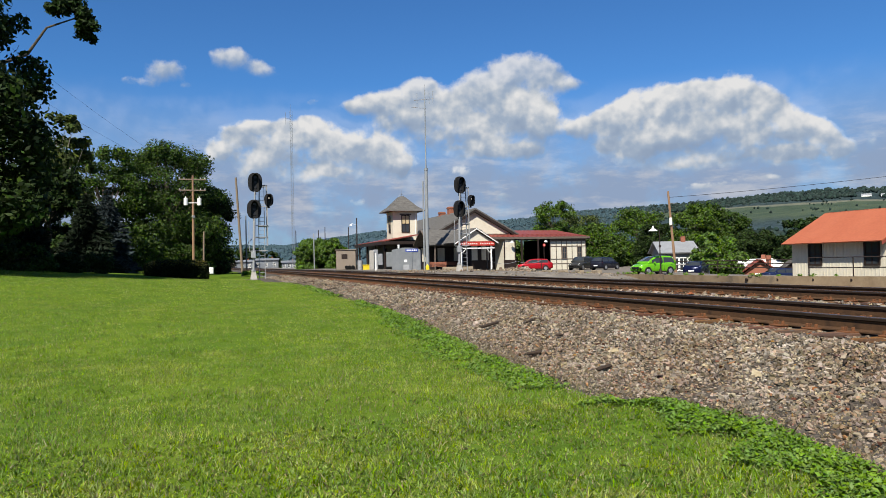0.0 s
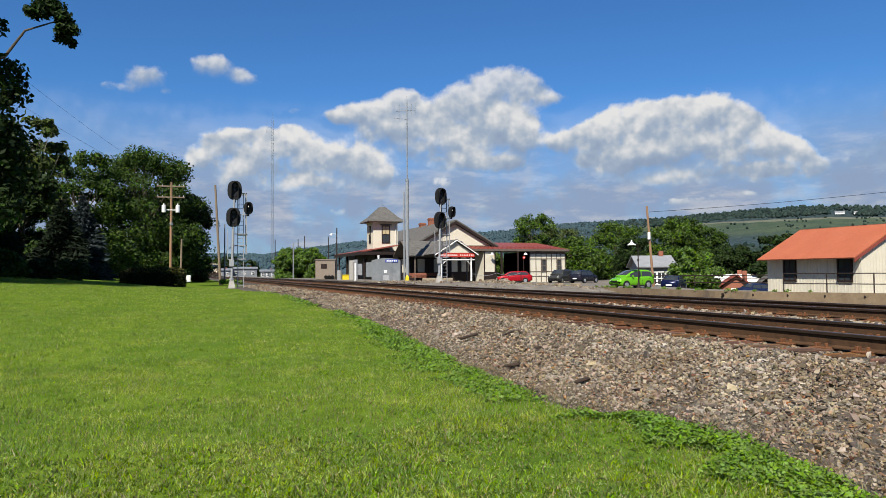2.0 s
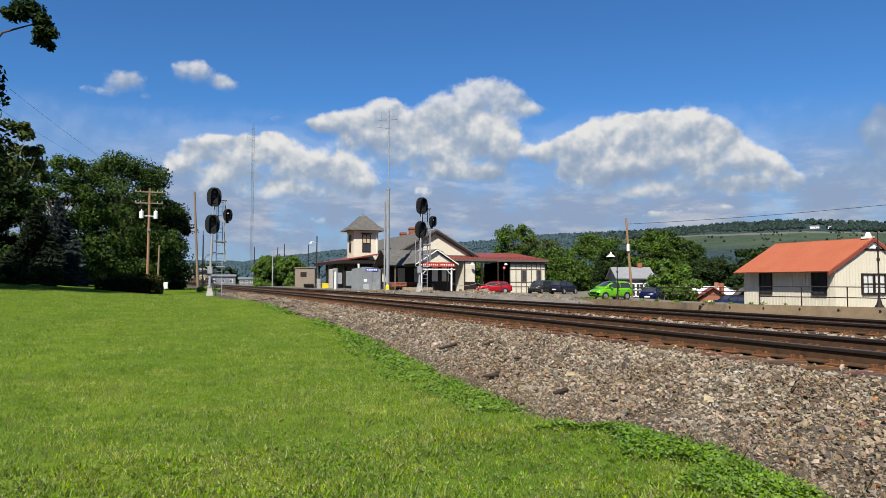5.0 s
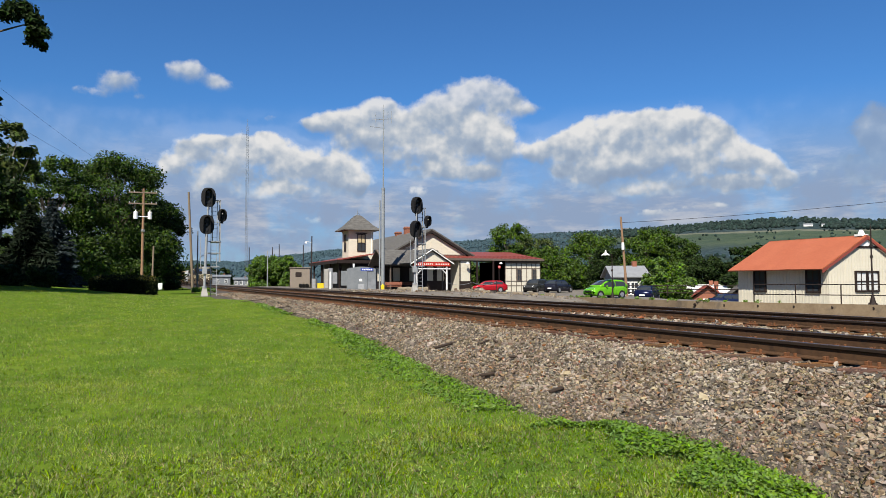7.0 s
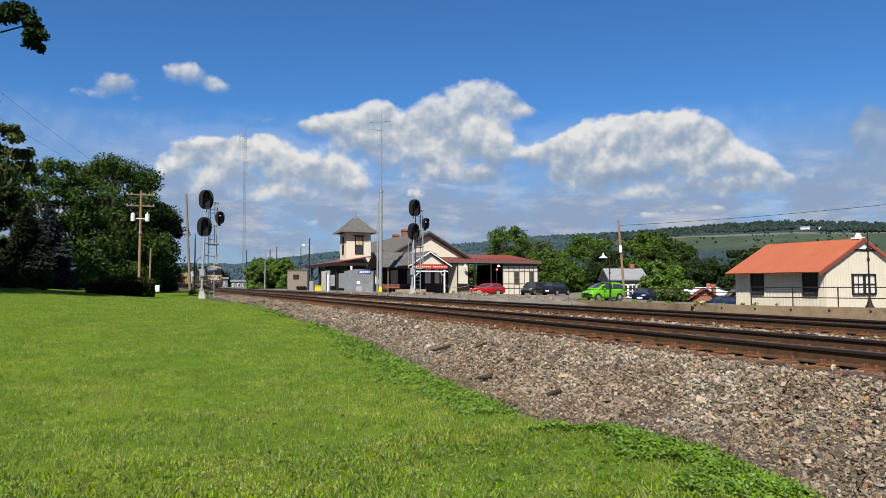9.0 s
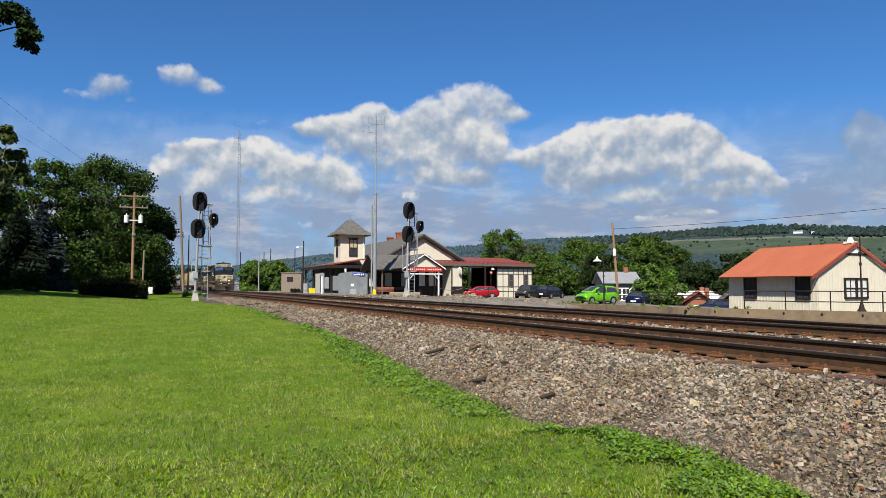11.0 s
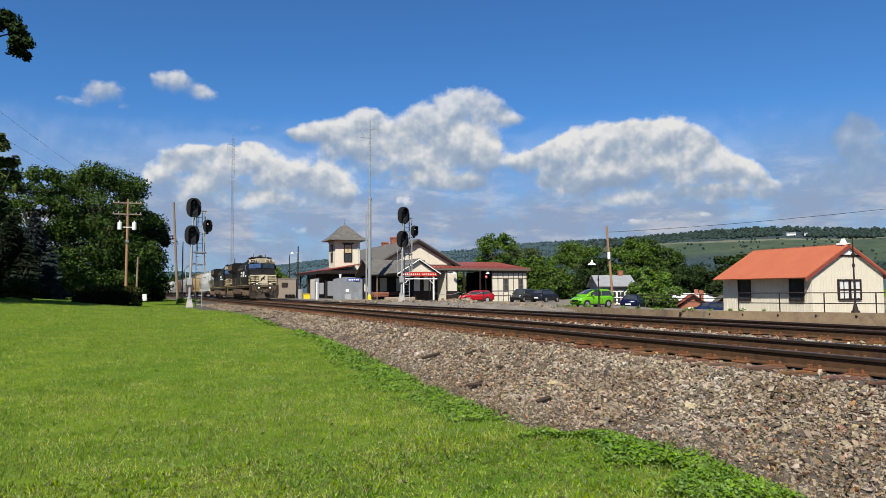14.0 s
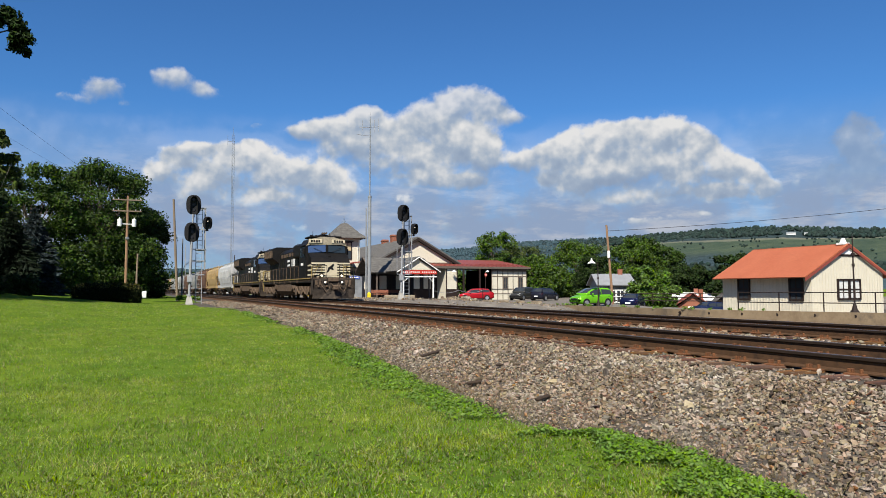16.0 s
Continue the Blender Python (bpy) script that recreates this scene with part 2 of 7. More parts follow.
BED = material("ballast_bed", [(0.0315, 0.0258, 0.0202), (0.063, 0.0529, 0.0416), (0.1071, 0.0914, 0.0725)], 9.0, 0.95, bump=1.0, bump_scale=22, stains=(0.0945, 0.0693, 0.0504), stain_scale=0.5)
RAIL = material("rusty_rail", [(0.062, 0.032, 0.016), (0.088, 0.046, 0.022), (0.043, 0.024, 0.014)], 6, 0.75, 0.25, bump=0.3, bump_scale=70)
RAILTOP = material("polished_rail_head", [(0.10, 0.095, 0.09), (0.16, 0.15, 0.14)], 4, 0.35, 0.9)
# shade round the rail head, kept as a dark colour
RAILDARK = material("shaded_rail_side", [(0.0189, 0.012, 0.0082), (0.0315, 0.0189, 0.012)], 4, 0.7, 0.15)
PLATE = material("rusty_plate", [(0.185, 0.074, 0.029), (0.135, 0.055, 0.022), (0.092, 0.038, 0.017)], 7, 0.85, 0.1, bump=0.3)
TIE = material("creosote_tie", [(0.036, 0.020, 0.013), (0.085, 0.040, 0.019), (0.155, 0.069, 0.029)], 3, 0.9, bump=0.5, bump_scale=30, stretch=(0.3, 3, 3), per_object=0.5)
CONCRETE = material("concrete", [(0.2268, 0.1764, 0.1166), (0.2835, 0.2331, 0.1638)], 1.5, 0.9, bump=0.25, stains=(0.1386, 0.1197, 0.0945))
ASPHALT = material("asphalt", [(0.1197, 0.104, 0.0851), (0.1701, 0.1512, 0.126)], 1.0, 0.9, bump=0.3, stains=(0.2079, 0.1827, 0.148))
GALV = material("galvanised_steel", [(0.26, 0.266, 0.272), (0.33, 0.337, 0.343)], 3, 0.55, 0.3)
MASTGREY = material("weathered_mast_steel", [(0.20, 0.215, 0.222), (0.25, 0.265, 0.272)], 2, 0.6, 0.2)
STEELGREY = material("grey_painted_steel", [(0.15, 0.1613, 0.1688), (0.195, 0.2063, 0.2137)], 1.5, 0.5, 0.35, stains=(0.225, 0.2325, 0.24))
BLACKSIG = material("matt_black_paint", [(0.005, 0.005, 0.0057), (0.0088, 0.0088, 0.0095)], 5, 0.6, spec=0.25)
LENS = material("dark_lens", [(0.02, 0.02, 0.022)], 5, 0.15, flat=True)
WOODPOLE = material("weathered_pole", [(0.1575, 0.1197, 0.0819), (0.2142, 0.1638, 0.1134)], 4, 0.9, bump=0.4, stretch=(6, 6, 0.4))
WOODRED = material("reddish_pole", [(0.2268, 0.126, 0.0693), (0.2646, 0.1701, 0.1008)], 3, 0.9, bump=0.4, stretch=(6, 6, 0.4))
CREAM = material("cream_paint", [(0.5292, 0.4851, 0.378), (0.5544, 0.5166, 0.4158)], 1.4, 0.75, bump=0.1, stains=(0.4662, 0.4158, 0.315))
SIDING = material("cream_siding", [(0.5166, 0.4725, 0.3654), (0.5418, 0.504, 0.4032)], 1.5, 0.75, bump=0.1, stains=(0.4662, 0.4221, 0.3276), per_object=0.08)
BROWN = material("brown_trim", [(0.0151, 0.0095, 0.0076), (0.0239, 0.0145, 0.0113)], 3, 0.6)
WHITE = material("white_paint", [(0.697, 0.6885, 0.646), (0.731, 0.7225, 0.6885)], 2, 0.6)
SLATE = material("grey_shingle", [(0.066, 0.062, 0.056), (0.096, 0.090, 0.081), (0.126, 0.119, 0.107)], 2.0, 0.85, bump=0.3, stretch=(1, 1, 4))
REDROOF = material("red_metal_roof", [(0.195, 0.044, 0.031), (0.245, 0.060, 0.041)], 1.2, 0.5, 0.1)
ORANGEROOF = material("orange_red_metal_roof", [(0.3528, 0.0977, 0.0428), (0.3906, 0.1166, 0.0536)], 0.8, 0.5, 0.05)
TAUPE = material("taupe_trim", [(0.0945, 0.0725, 0.058), (0.1197, 0.0945, 0.0756)], 3, 0.7)
OLDCONC = material("stained_concrete", [(0.155, 0.110, 0.066), (0.215, 0.160, 0.098)], 1.5, 0.95, bump=0.3, stains=(0.0819, 0.0662, 0.0504))
BRICK = material("brick", [(0.2079, 0.0756, 0.0441), (0.252, 0.1008, 0.063)], 8, 0.9, bump=0.4)
PALEGLASS = material("curtained_window_glass", [(0.50, 0.50, 0.47), (0.60, 0.60, 0.57)], 4, 0.15)
GLASS = material("dark_window_glass", [(0.03, 0.035, 0.04)], 2, 0.06, flat=True)
LITGLASS = material("amber_window_glass", [(0.3906, 0.3024, 0.1638), (0.441, 0.3654, 0.2268)], 2, 0.2)
REDSIGN = material("red_sign_paint", [(0.375, 0.0338, 0.0225)], 3, 0.5, flat=True)
BLUESIGN = material("blue_sign_paint", [(0.0252, 0.0504, 0.252)], 3, 0.5, flat=True)
YELLOW = material("yellow_paint", [(0.64, 0.464, 0.024)], 3, 0.5, flat=True)
TANBOX = material("tan_metal_siding", [(0.189, 0.1543, 0.1197), (0.2142, 0.1764, 0.1386)], 2, 0.7)
RUBBER = material("rubber", [(0.0126, 0.0126, 0.0126)], 5, 0.8)
RIM = material("alloy_rim", [(0.45, 0.45, 0.46)], 5, 0.35, 0.8, flat=True)
BARK = material("bark", [(0.063, 0.0491, 0.0347), (0.1071, 0.0882, 0.063)], 4, 0.95, bump=0.6, bump_scale=12, stretch=(3, 3, 0.6))
PALEBARK = material("pale_bark", [(0.189, 0.1638, 0.126), (0.2394, 0.2079, 0.1701)], 4, 0.95, bump=0.5, stretch=(3, 3, 0.6))


def leaf(name, a, b, isl=0.85, tr=0.22):
    return material(name, [a, b], 0.8, 0.75, spec=0.08, island=isl, translucent=tr)


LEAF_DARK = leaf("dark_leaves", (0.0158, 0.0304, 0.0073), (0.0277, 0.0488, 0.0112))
LEAF_MID = leaf("green_leaves", (0.0328, 0.0617, 0.0113), (0.0536, 0.0914, 0.0176))
# lighter copy of the green leaves, the sunlight put into its colour
LEAF_SUN = leaf("sunlit_leaves", (0.0473, 0.0882, 0.0126), (0.0725, 0.1229, 0.0189))
LEAF_BRIGHT = leaf("bright_leaves", (0.0536, 0.0977, 0.0139), (0.0725, 0.126, 0.0202))
LEAF_GROVE = leaf("grove_leaves", (0.0725, 0.1323, 0.0189), (0.1008, 0.1733, 0.0284))
PALECONC = material("pale_concrete", [(0.315, 0.2961, 0.2646), (0.3654, 0.3465, 0.3087)], 3, 0.9, bump=0.2)
SHEDGREY = material("blue_grey_sheet_metal", [(0.126, 0.1386, 0.1543), (0.1701, 0.1827, 0.1953)], 0.4, 0.7, stains=(0.2079, 0.2142, 0.2205))
LEAF_OLIVE = leaf("olive_leaves", (0.0536, 0.0725, 0.0189), (0.0756, 0.1008, 0.0284))
NEEDLE = leaf("blue_grey_needles", (0.0164, 0.0246, 0.0246), (0.0365, 0.0517, 0.0536))
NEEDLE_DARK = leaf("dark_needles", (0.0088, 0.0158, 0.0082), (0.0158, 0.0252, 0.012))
# hedge leaves in two colours: shaded sides, and sunlight painted on the top
HEDGE = leaf("hedge_leaves", (0.0082, 0.0126, 0.0032), (0.0164, 0.0227, 0.0057))
HEDGE_TOP = leaf("bronze_hedge_tips", (0.115, 0.098, 0.022), (0.080, 0.088, 0.019))


# ---- mesh helpers ----
class M:
    """Collects vertices and faces; ob() links them as one mesh object."""

    def __init__(self):
        self.v, self.f, self.mi = [], [], []

    def add(self, vs, fs, mi=0):
        o = len(self.v)
        self.v.extend(tuple(p) for p in vs)
        self.f.extend(tuple(i + o for i in q) for q in fs)
        self.mi.extend([mi] * len(fs))
        return self

    def box(self, x0, x1, y0, y1, z0, z1, b=0.0, mi=0):
        if x1 < x0: x0, x1 = x1, x0
        if y1 < y0: y0, y1 = y1, y0
        if z1 < z0: z0, z1 = z1, z0
        if b <= 0:
            vs = [(x, y, z) for x in (x0, x1) for y in (y0, y1) for z in (z0, z1)]
            return self.add(vs, [(0, 1, 3, 2), (4, 6, 7, 5), (0, 4, 5, 1), (2, 3, 7, 6), (0, 2, 6, 4), (1, 5, 7, 3)], mi)
        b = min(b, (x1 - x0) * 0.45, (y1 - y0) * 0.45, (z1 - z0) * 0.45)
        lo, hi = (x0, y0, z0), (x1, y1, z1)
        vs, idx = [], {}
        for c in range(8):
            s = [(c >> a) & 1 for a in range(3)]
            for a in range(3):
                p = [(hi[i] - (0 if i == a else b)) if s[i] else (lo[i] + (0 if i == a else b)) for i in range(3)]
                idx[c, a] = len(vs)
                vs.append(p)
        fs = []
        for a in range(3):
            u, w = (a + 1) % 3, (a + 2) % 3
            for s in (0, 1):
                cs = [(s << a) | (p << u) | (q << w) for p, q in ((0, 0), (1, 0), (1, 1), (0, 1))]
                q = [idx[c, a] for c in cs]
                fs.append(q if s else q[::-1])
            for p in (0, 1):
                for q in (0, 1):
                    c0 = (p << u) | (q << w)
                    c1 = c0 | (1 << a)
                    quad = [idx[c0, u], idx[c1, u], idx[c1, w], idx[c0, w]]
                    fs.append(quad if p ^ q else quad[::-1])
        for c in range(8):
            t = [idx[c, 0], idx[c, 1], idx[c, 2]]
            fs.append(t if bin(c).count("1") % 2 else t[::-1])
        return self.add(vs, fs, mi)

    def cyl(self, p, q, r0, r1=None, seg=10, caps=True, mi=0):
        r1 = r0 if r1 is None else r1
        p, q = Vector(p), Vector(q)
        d = (q - p).normalized()
        a = d.orthogonal().normalized()
        b = d.cross(a)
        vs = []
        for c, r in ((p, r0), (q, r1)):
            vs += [c + (a * math.cos(2 * math.pi * i / seg) + b * math.sin(2 * math.pi * i / seg)) * r for i in range(seg)]
        fs = [(i, (i + 1) % seg, seg + (i + 1) % seg, seg + i) for i in range(seg)]
        if caps:
            fs += [tuple(range(seg))[::-1], tuple(range(seg, 2 * seg))]
        return self.add(vs, fs, mi)

    def prism(self, outline, axis, a, b, mi=0):
        """outline: 2D points in the two other axes (in xyz order), pushed from a to b along axis."""
        n = len(outline)
        vs = []
        for w in (a, b):
            for u, v in outline:
                vs.append({"x": (w, u, v), "y": (u, w, v), "z": (u, v, w)}[axis])
        fs = [(i, (i + 1) % n, n + (i + 1) % n, n + i) for i in range(n)] + [tuple(range(n))[::-1], tuple(range(n, 2 * n))]
        return self.add(vs, fs, mi)

    def slab(self, pts, thick, mi=0):
        """A sheet through the points with thickness, pushed against its normal."""
        p = [Vector(q) for q in pts]
        nrm = (p[1] - p[0]).cross(p[2] - p[0]).normalized() * thick
        n = len(p)
        vs = p + [q - nrm for q in p]
        return self.add(vs, [tuple(range(n)), tuple(range(n, 2 * n))[::-1]] + [(i, n + i, n + (i + 1) % n, (i + 1) % n) for i in range(n)], mi)

    def rings(self, rings, mi=0, closed=True):
        n = len(rings[0])
        vs = [p for r in rings for p in r]
        fs = [(k * n + i, k * n + (i + 1) % n, (k + 1) * n + (i + 1) % n, (k + 1) * n + i) for k in range(len(rings) - 1) for i in range(n)]
        if closed:
            fs += [tuple(range(n))[::-1], tuple(range((len(rings) - 1) * n, len(rings) * n))]
        return self.add(vs, fs, mi)

    def mesh(self, name, mats, smooth=False):
        me = bpy.data.meshes.new(name)
        me.from_pydata(self.v, [], self.f)
        for m in mats if isinstance(mats, (list, tuple)) else [mats]:
            me.materials.append(m)
        if any(self.mi):
            me.polygons.foreach_set("material_index", self.mi)
        if smooth:
            me.polygons.foreach_set("use_smooth", [True] * len(self.f))
        me.validate()
        bm = bmesh.new()
        bm.from_mesh(me)
        if len(bm.faces) < 4000:
            bmesh.ops.recalc_face_normals(bm, faces=bm.faces)
            bm.to_mesh(me)
        bm.free()
        return me

    def ob(self, name, mats, parent=None, label="", smooth=False, m=None):
        o = new(name, self.mesh(name, mats, smooth))
        if parent is not None:
            o.parent = parent
        if m is not None:
            o.matrix_basis = m
        if label:
            o["label"] = label
        return o


def thing(name, m, label, category, group="", kind=""):
    e = new(name)
    e.matrix_basis = m
    return tagged(e, label, category, group, kind)


def again(ob, parent, m, name=None):
    """One more part on the same mesh."""
    o = new(name or ob.name.split(".")[0], ob.data)
    o.parent, o.matrix_basis = parent, m
    return o


def raw(name, verts, faces, mats, smooth=False):
    me = bpy.data.meshes.new(name)
    me.from_pydata(verts, [], faces)
    for m in mats if isinstance(mats, (list, tuple)) else [mats]:
        me.materials.append(m)
    if smooth:
        me.polygons.foreach_set("use_smooth", [True] * len(faces))
    return new(name, me)


def fast_mesh(name, verts, per, mat):
    """Many separate triangles or quads: verts is an array of n * per corners."""
    n = len(verts) // per
    me = bpy.data.meshes.new(name)
    me.vertices.add(len(verts))
    me.vertices.foreach_set("co", np.ascontiguousarray(verts, dtype=np.float32).ravel())
    me.loops.add(n * per)
    me.loops.foreach_set("vertex_index", np.arange(n * per, dtype=np.int32))
    me.polygons.add(n)
    me.polygons.foreach_set("loop_start", np.arange(0, n * per, per, dtype=np.int32))
    me.materials.append(mat)
    me.update(calc_edges=True)
    me.validate()
    return me

# ---- the tracks' line ----
NEAR, FAR = 7.85, 12.40     # centre lines of the two tracks
CURVE_Y, CURVE_R = 40.0, 8000.0


def bend(y):
    """Sideways shift and heading (degrees, to the left) of the tracks at y: straight, then a long left-hand curve."""
    if y <= CURVE_Y:
        return 0.0, 0.0
    u = y - CURVE_Y
    return -u * u / (2 * CURVE_R), math.degrees(u / CURVE_R)


def sm(v, a, b):
    t = max(0.0, min(1.0, (v - a) / (b - a)))
    return t * t * (3 - 2 * t)


EDGE = [(0, 4.1), (3.4, 4.1), (3.8, 4.3), (4.5, 4.5), (5.2, 4.48), (5.9, 4.3), (6.2, 3.85), (7.4, 3.9), (8.4, 4.0), (10.7, 4.18), (13.2, 4.42), (17.2, 4.8), (23.4, 4.95), (29, 4.75), (40, 4.8), (44, 3.3), (51, 2.5), (57, 4.4), (60, 4.7)]


def edge_x(y):
    """Where the lawn meets the ballast: a ragged line."""
    y = max(0.0, min(59.9, y))
    for (a, b), (c, d) in zip(EDGE, EDGE[1:]):
        if y <= c:
            return b + (d - b) * (y - a) / (c - a) + 0.07 * noise.noise((y * 2.1, 0.3, 0)) + 0.03 * noise.noise((y * 7.0, 0.3, 3))
    return 4.7


def lawn_z(x, y):
    return -0.78 + 0.55 * sm(y, 8, 52) + max(0.0, 0.5 - x) * 0.085 * sm(y, 4, 46) + 0.03 * noise.noise((x * 0.35, y * 0.35, 0))


def ground_z(x, y):
    s, _ = bend(y)
    u = x - s
    left = lawn_z(x, min(y, 120))
    e = edge_x(y)
    if u < e:
        return left
    if u < 6.6:
        t = (u - e) / (6.6 - e)
        return left + (-0.21 - left) * sm(t, 0.0, 1.05)
    if u < 14.3:
        return -0.21 - 0.08 * math.exp(-((u - 10.1) / 0.9) ** 2)
    # beyond the far track: a low strip close to the camera, the station's yard further off
    near = -0.21 - 1.15 * sm(u, 14.3, 18.5)
    slope = -0.95 * sm(u, 39, 49) * (1 - sm(y, 62, 70))
    yard = slope - 0.16 - 0.54 * sm(u, 21, 36) + 0.10 * sm(u, 14.3, 16) * (1 - sm(u, 20, 26))
    t = sm(y, 44, 50)
    z = near * (1 - t) + yard * t
    if math.hypot(x, y) > 330:
        z = min(z, -0.8)
    return z


def wall_x(y):
    return 32.2 + 0.42 * max(0.0, 35.0 - y)


def make_ground():
    xs = sorted(set([-900, -500, -300, -180, -120, -90, -70, -55, -45, -38] + [round(-32 + 0.8 * i, 2) for i in range(44)] +
                    [round(3.3 + 0.16 * i, 2) for i in range(24)] + [7.6, 8.5, 9.4, 10.1, 10.8, 11.6, 12.5, 13.4, 14.3, 15, 16, 17, 18.5, 20, 22, 24, 26, 28, 30] +
                    [31 + 0.5 * i for i in range(20)] + [42, 45, 48, 52, 58, 66, 76, 90, 110, 140, 180, 240, 340, 500, 800, 1500]))
    ys = sorted(set([-900, -500, -250, -120, -60, -30, -15, -8, -4] + [-2 + 0.35 * i for i in range(60)] + [19 + 1.0 * i for i in range(45)] +
                    [64 + 4 * i for i in range(25)] + [170, 190, 215, 245, 290, 340, 420, 520, 700, 1000, 1500]))
    vs, fs, mi = [], [], []
    for y in ys:
        s, _ = bend(y)
        s = max(s, -60)
        for x in xs:
            vs.append((x + s, y, ground_z(x + s, min(y, 400))))
    nx = len(xs)
    for j in range(len(ys) - 1):
        for i in range(nx - 1):
            fs.append((j * nx + i, j * nx + i + 1, (j + 1) * nx + i + 1, (j + 1) * nx + i))
            u, y = (xs[i] + xs[i + 1]) / 2, (ys[j] + ys[j + 1]) / 2
            e = edge_x(y)
            lawn = u < e or u > 120 or y > 230 and (u < 0 or u > 40)
            mi.append(0 if lawn else 1 if u < 16 or y < 47 else 2)
    g = raw("ground", vs, fs, [GRASS_SOIL, BED, ASPHALT], True)
    g.data.polygons.foreach_set("material_index", mi)
    return tagged(g, "mown lawn, grey ballast bank and asphalt station yard", "ground", kind="structure")


ground = make_ground()


def make_car_park():
    m = M()
    rows = []
    for y in [14 + 2 * i for i in range(24)]:
        x = wall_x(y) + 0.42
        rows.append([(x, y, -2.5), (x, y, -0.72), (38.5, y, -0.76), (47.0, y, -1.55), (70.0, y, -3.0), (150.0, y, -3.3), (150.0, y, -4.5), (45.0, y, -4.5)])
    m.rings(rows)
    o = m.ob("pavement", ASPHALT)
    tagged(o, "grey asphalt car park beside the station", "car park", kind="structure")


make_car_park()


# ---- the two tracks ----
RAIL_PROFILE = [(-0.075, -0.18), (0.075, -0.18), (0.075, -0.165), (0.012, -0.145), (0.010, -0.048), (0.036, -0.036), (0.037, -0.008), (0.028, 0.0),
                (-0.028, 0.0), (-0.037, -0.008), (-0.036, -0.036), (-0.010, -0.048), (-0.012, -0.145), (-0.075, -0.165)]


def rail_line(cx):
    ys = [-20 + 4 * i for i in range(29)] + [100 + 10 * i for i in range(36)]
    m = M()
    rows = []
    for y in ys:
        s, _ = bend(y)
        rows.append([(cx + s + u, y, w) for u, w in RAIL_PROFILE])
    m.rings(rows)
    n = len(RAIL_PROFILE)
    # head sides and underside take the painted shade, the top is polished
    m.mi = [2 if (k % n) in (4, 5, 6, 8, 9, 10) and k < (len(ys) - 1) * n else 1 if (k % n) == 7 and k < (len(ys) - 1) * n else 0 for k in range(len(m.f))]
    return m


def make_track(cx, name, ends, label):
    t = thing(name, pose(0, 0, 0), label, "railway track", "main line tracks")
    for off in (-0.7525, 0.7525):
        rail_line(cx + off).ob("rail", [RAIL, RAILTOP, RAILDARK], t)
    rng = random.Random(int(cx * 100))
    ties = []
    for k in range(3):
        m = M()
        m.box(-1.32, 1.32, -0.115, 0.115, -0.37, -0.185, 0.012)
        m.v = [(x * (1 + 0.02 * noise.noise((x, y * 9, k))), y + 0.012 * noise.noise((x * 3, k, z)), z + 0.008 * noise.noise((x * 5, y * 5, k))) for x, y, z in m.v]
        ties.append(m.mesh("sleeper", TIE))
    plate = M()
    plate.box(-0.19, 0.19, -0.1, 0.1, -0.186, -0.166, 0.004)
    for dx in (-0.105, 0.105):
        for dy in (-0.05, 0.05):
            plate.box(dx - 0.018, dx + 0.018, dy - 0.012, dy + 0.012, -0.17, -0.12, 0.004)
    plate.box(-0.08, 0.08, 0.10, 0.14, -0.2, -0.13, 0.006)
    plate = plate.mesh("tie_plate", PLATE)
    y = ends[0]
    while y < ends[1]:
        s, a = bend(y)
        mm = pose(cx + s + rng.uniform(-0.05, 0.05), y, rng.uniform(-0.012, 0.006), 0, 0, a + rng.uniform(-1.2, 1.2))
        o = new("sleeper", rng.choice(ties))
        o.parent, o.matrix_basis = t, mm
        if y < 42:
            for r in (-0.7525, 0.7525):
                p = new("tie_plate", plate)
                p.parent, p.matrix_basis = t, pose(cx + s + r, y, 0, 0, 0, a)
        y += 0.5 + rng.uniform(-0.03, 0.03)
    return t


make_track(NEAR, "track_near", (1.0, 118.0), "rusty steel rails on dark wooden ties in grey ballast")
make_track(FAR, "track_far", (4.0, 84.0), "rusty steel rails beside the first track, in ballast")


# ---- signals ----
def oval(w, h, n=24, p=2.6):
    return [(w / 2 * math.copysign(abs(math.cos(a)) ** (2 / p), math.cos(a)), h / 2 * math.copysign(abs(math.sin(a)) ** (2 / p), math.sin(a)))
            for a in (2 * math.pi * i / n for i in range(n))]


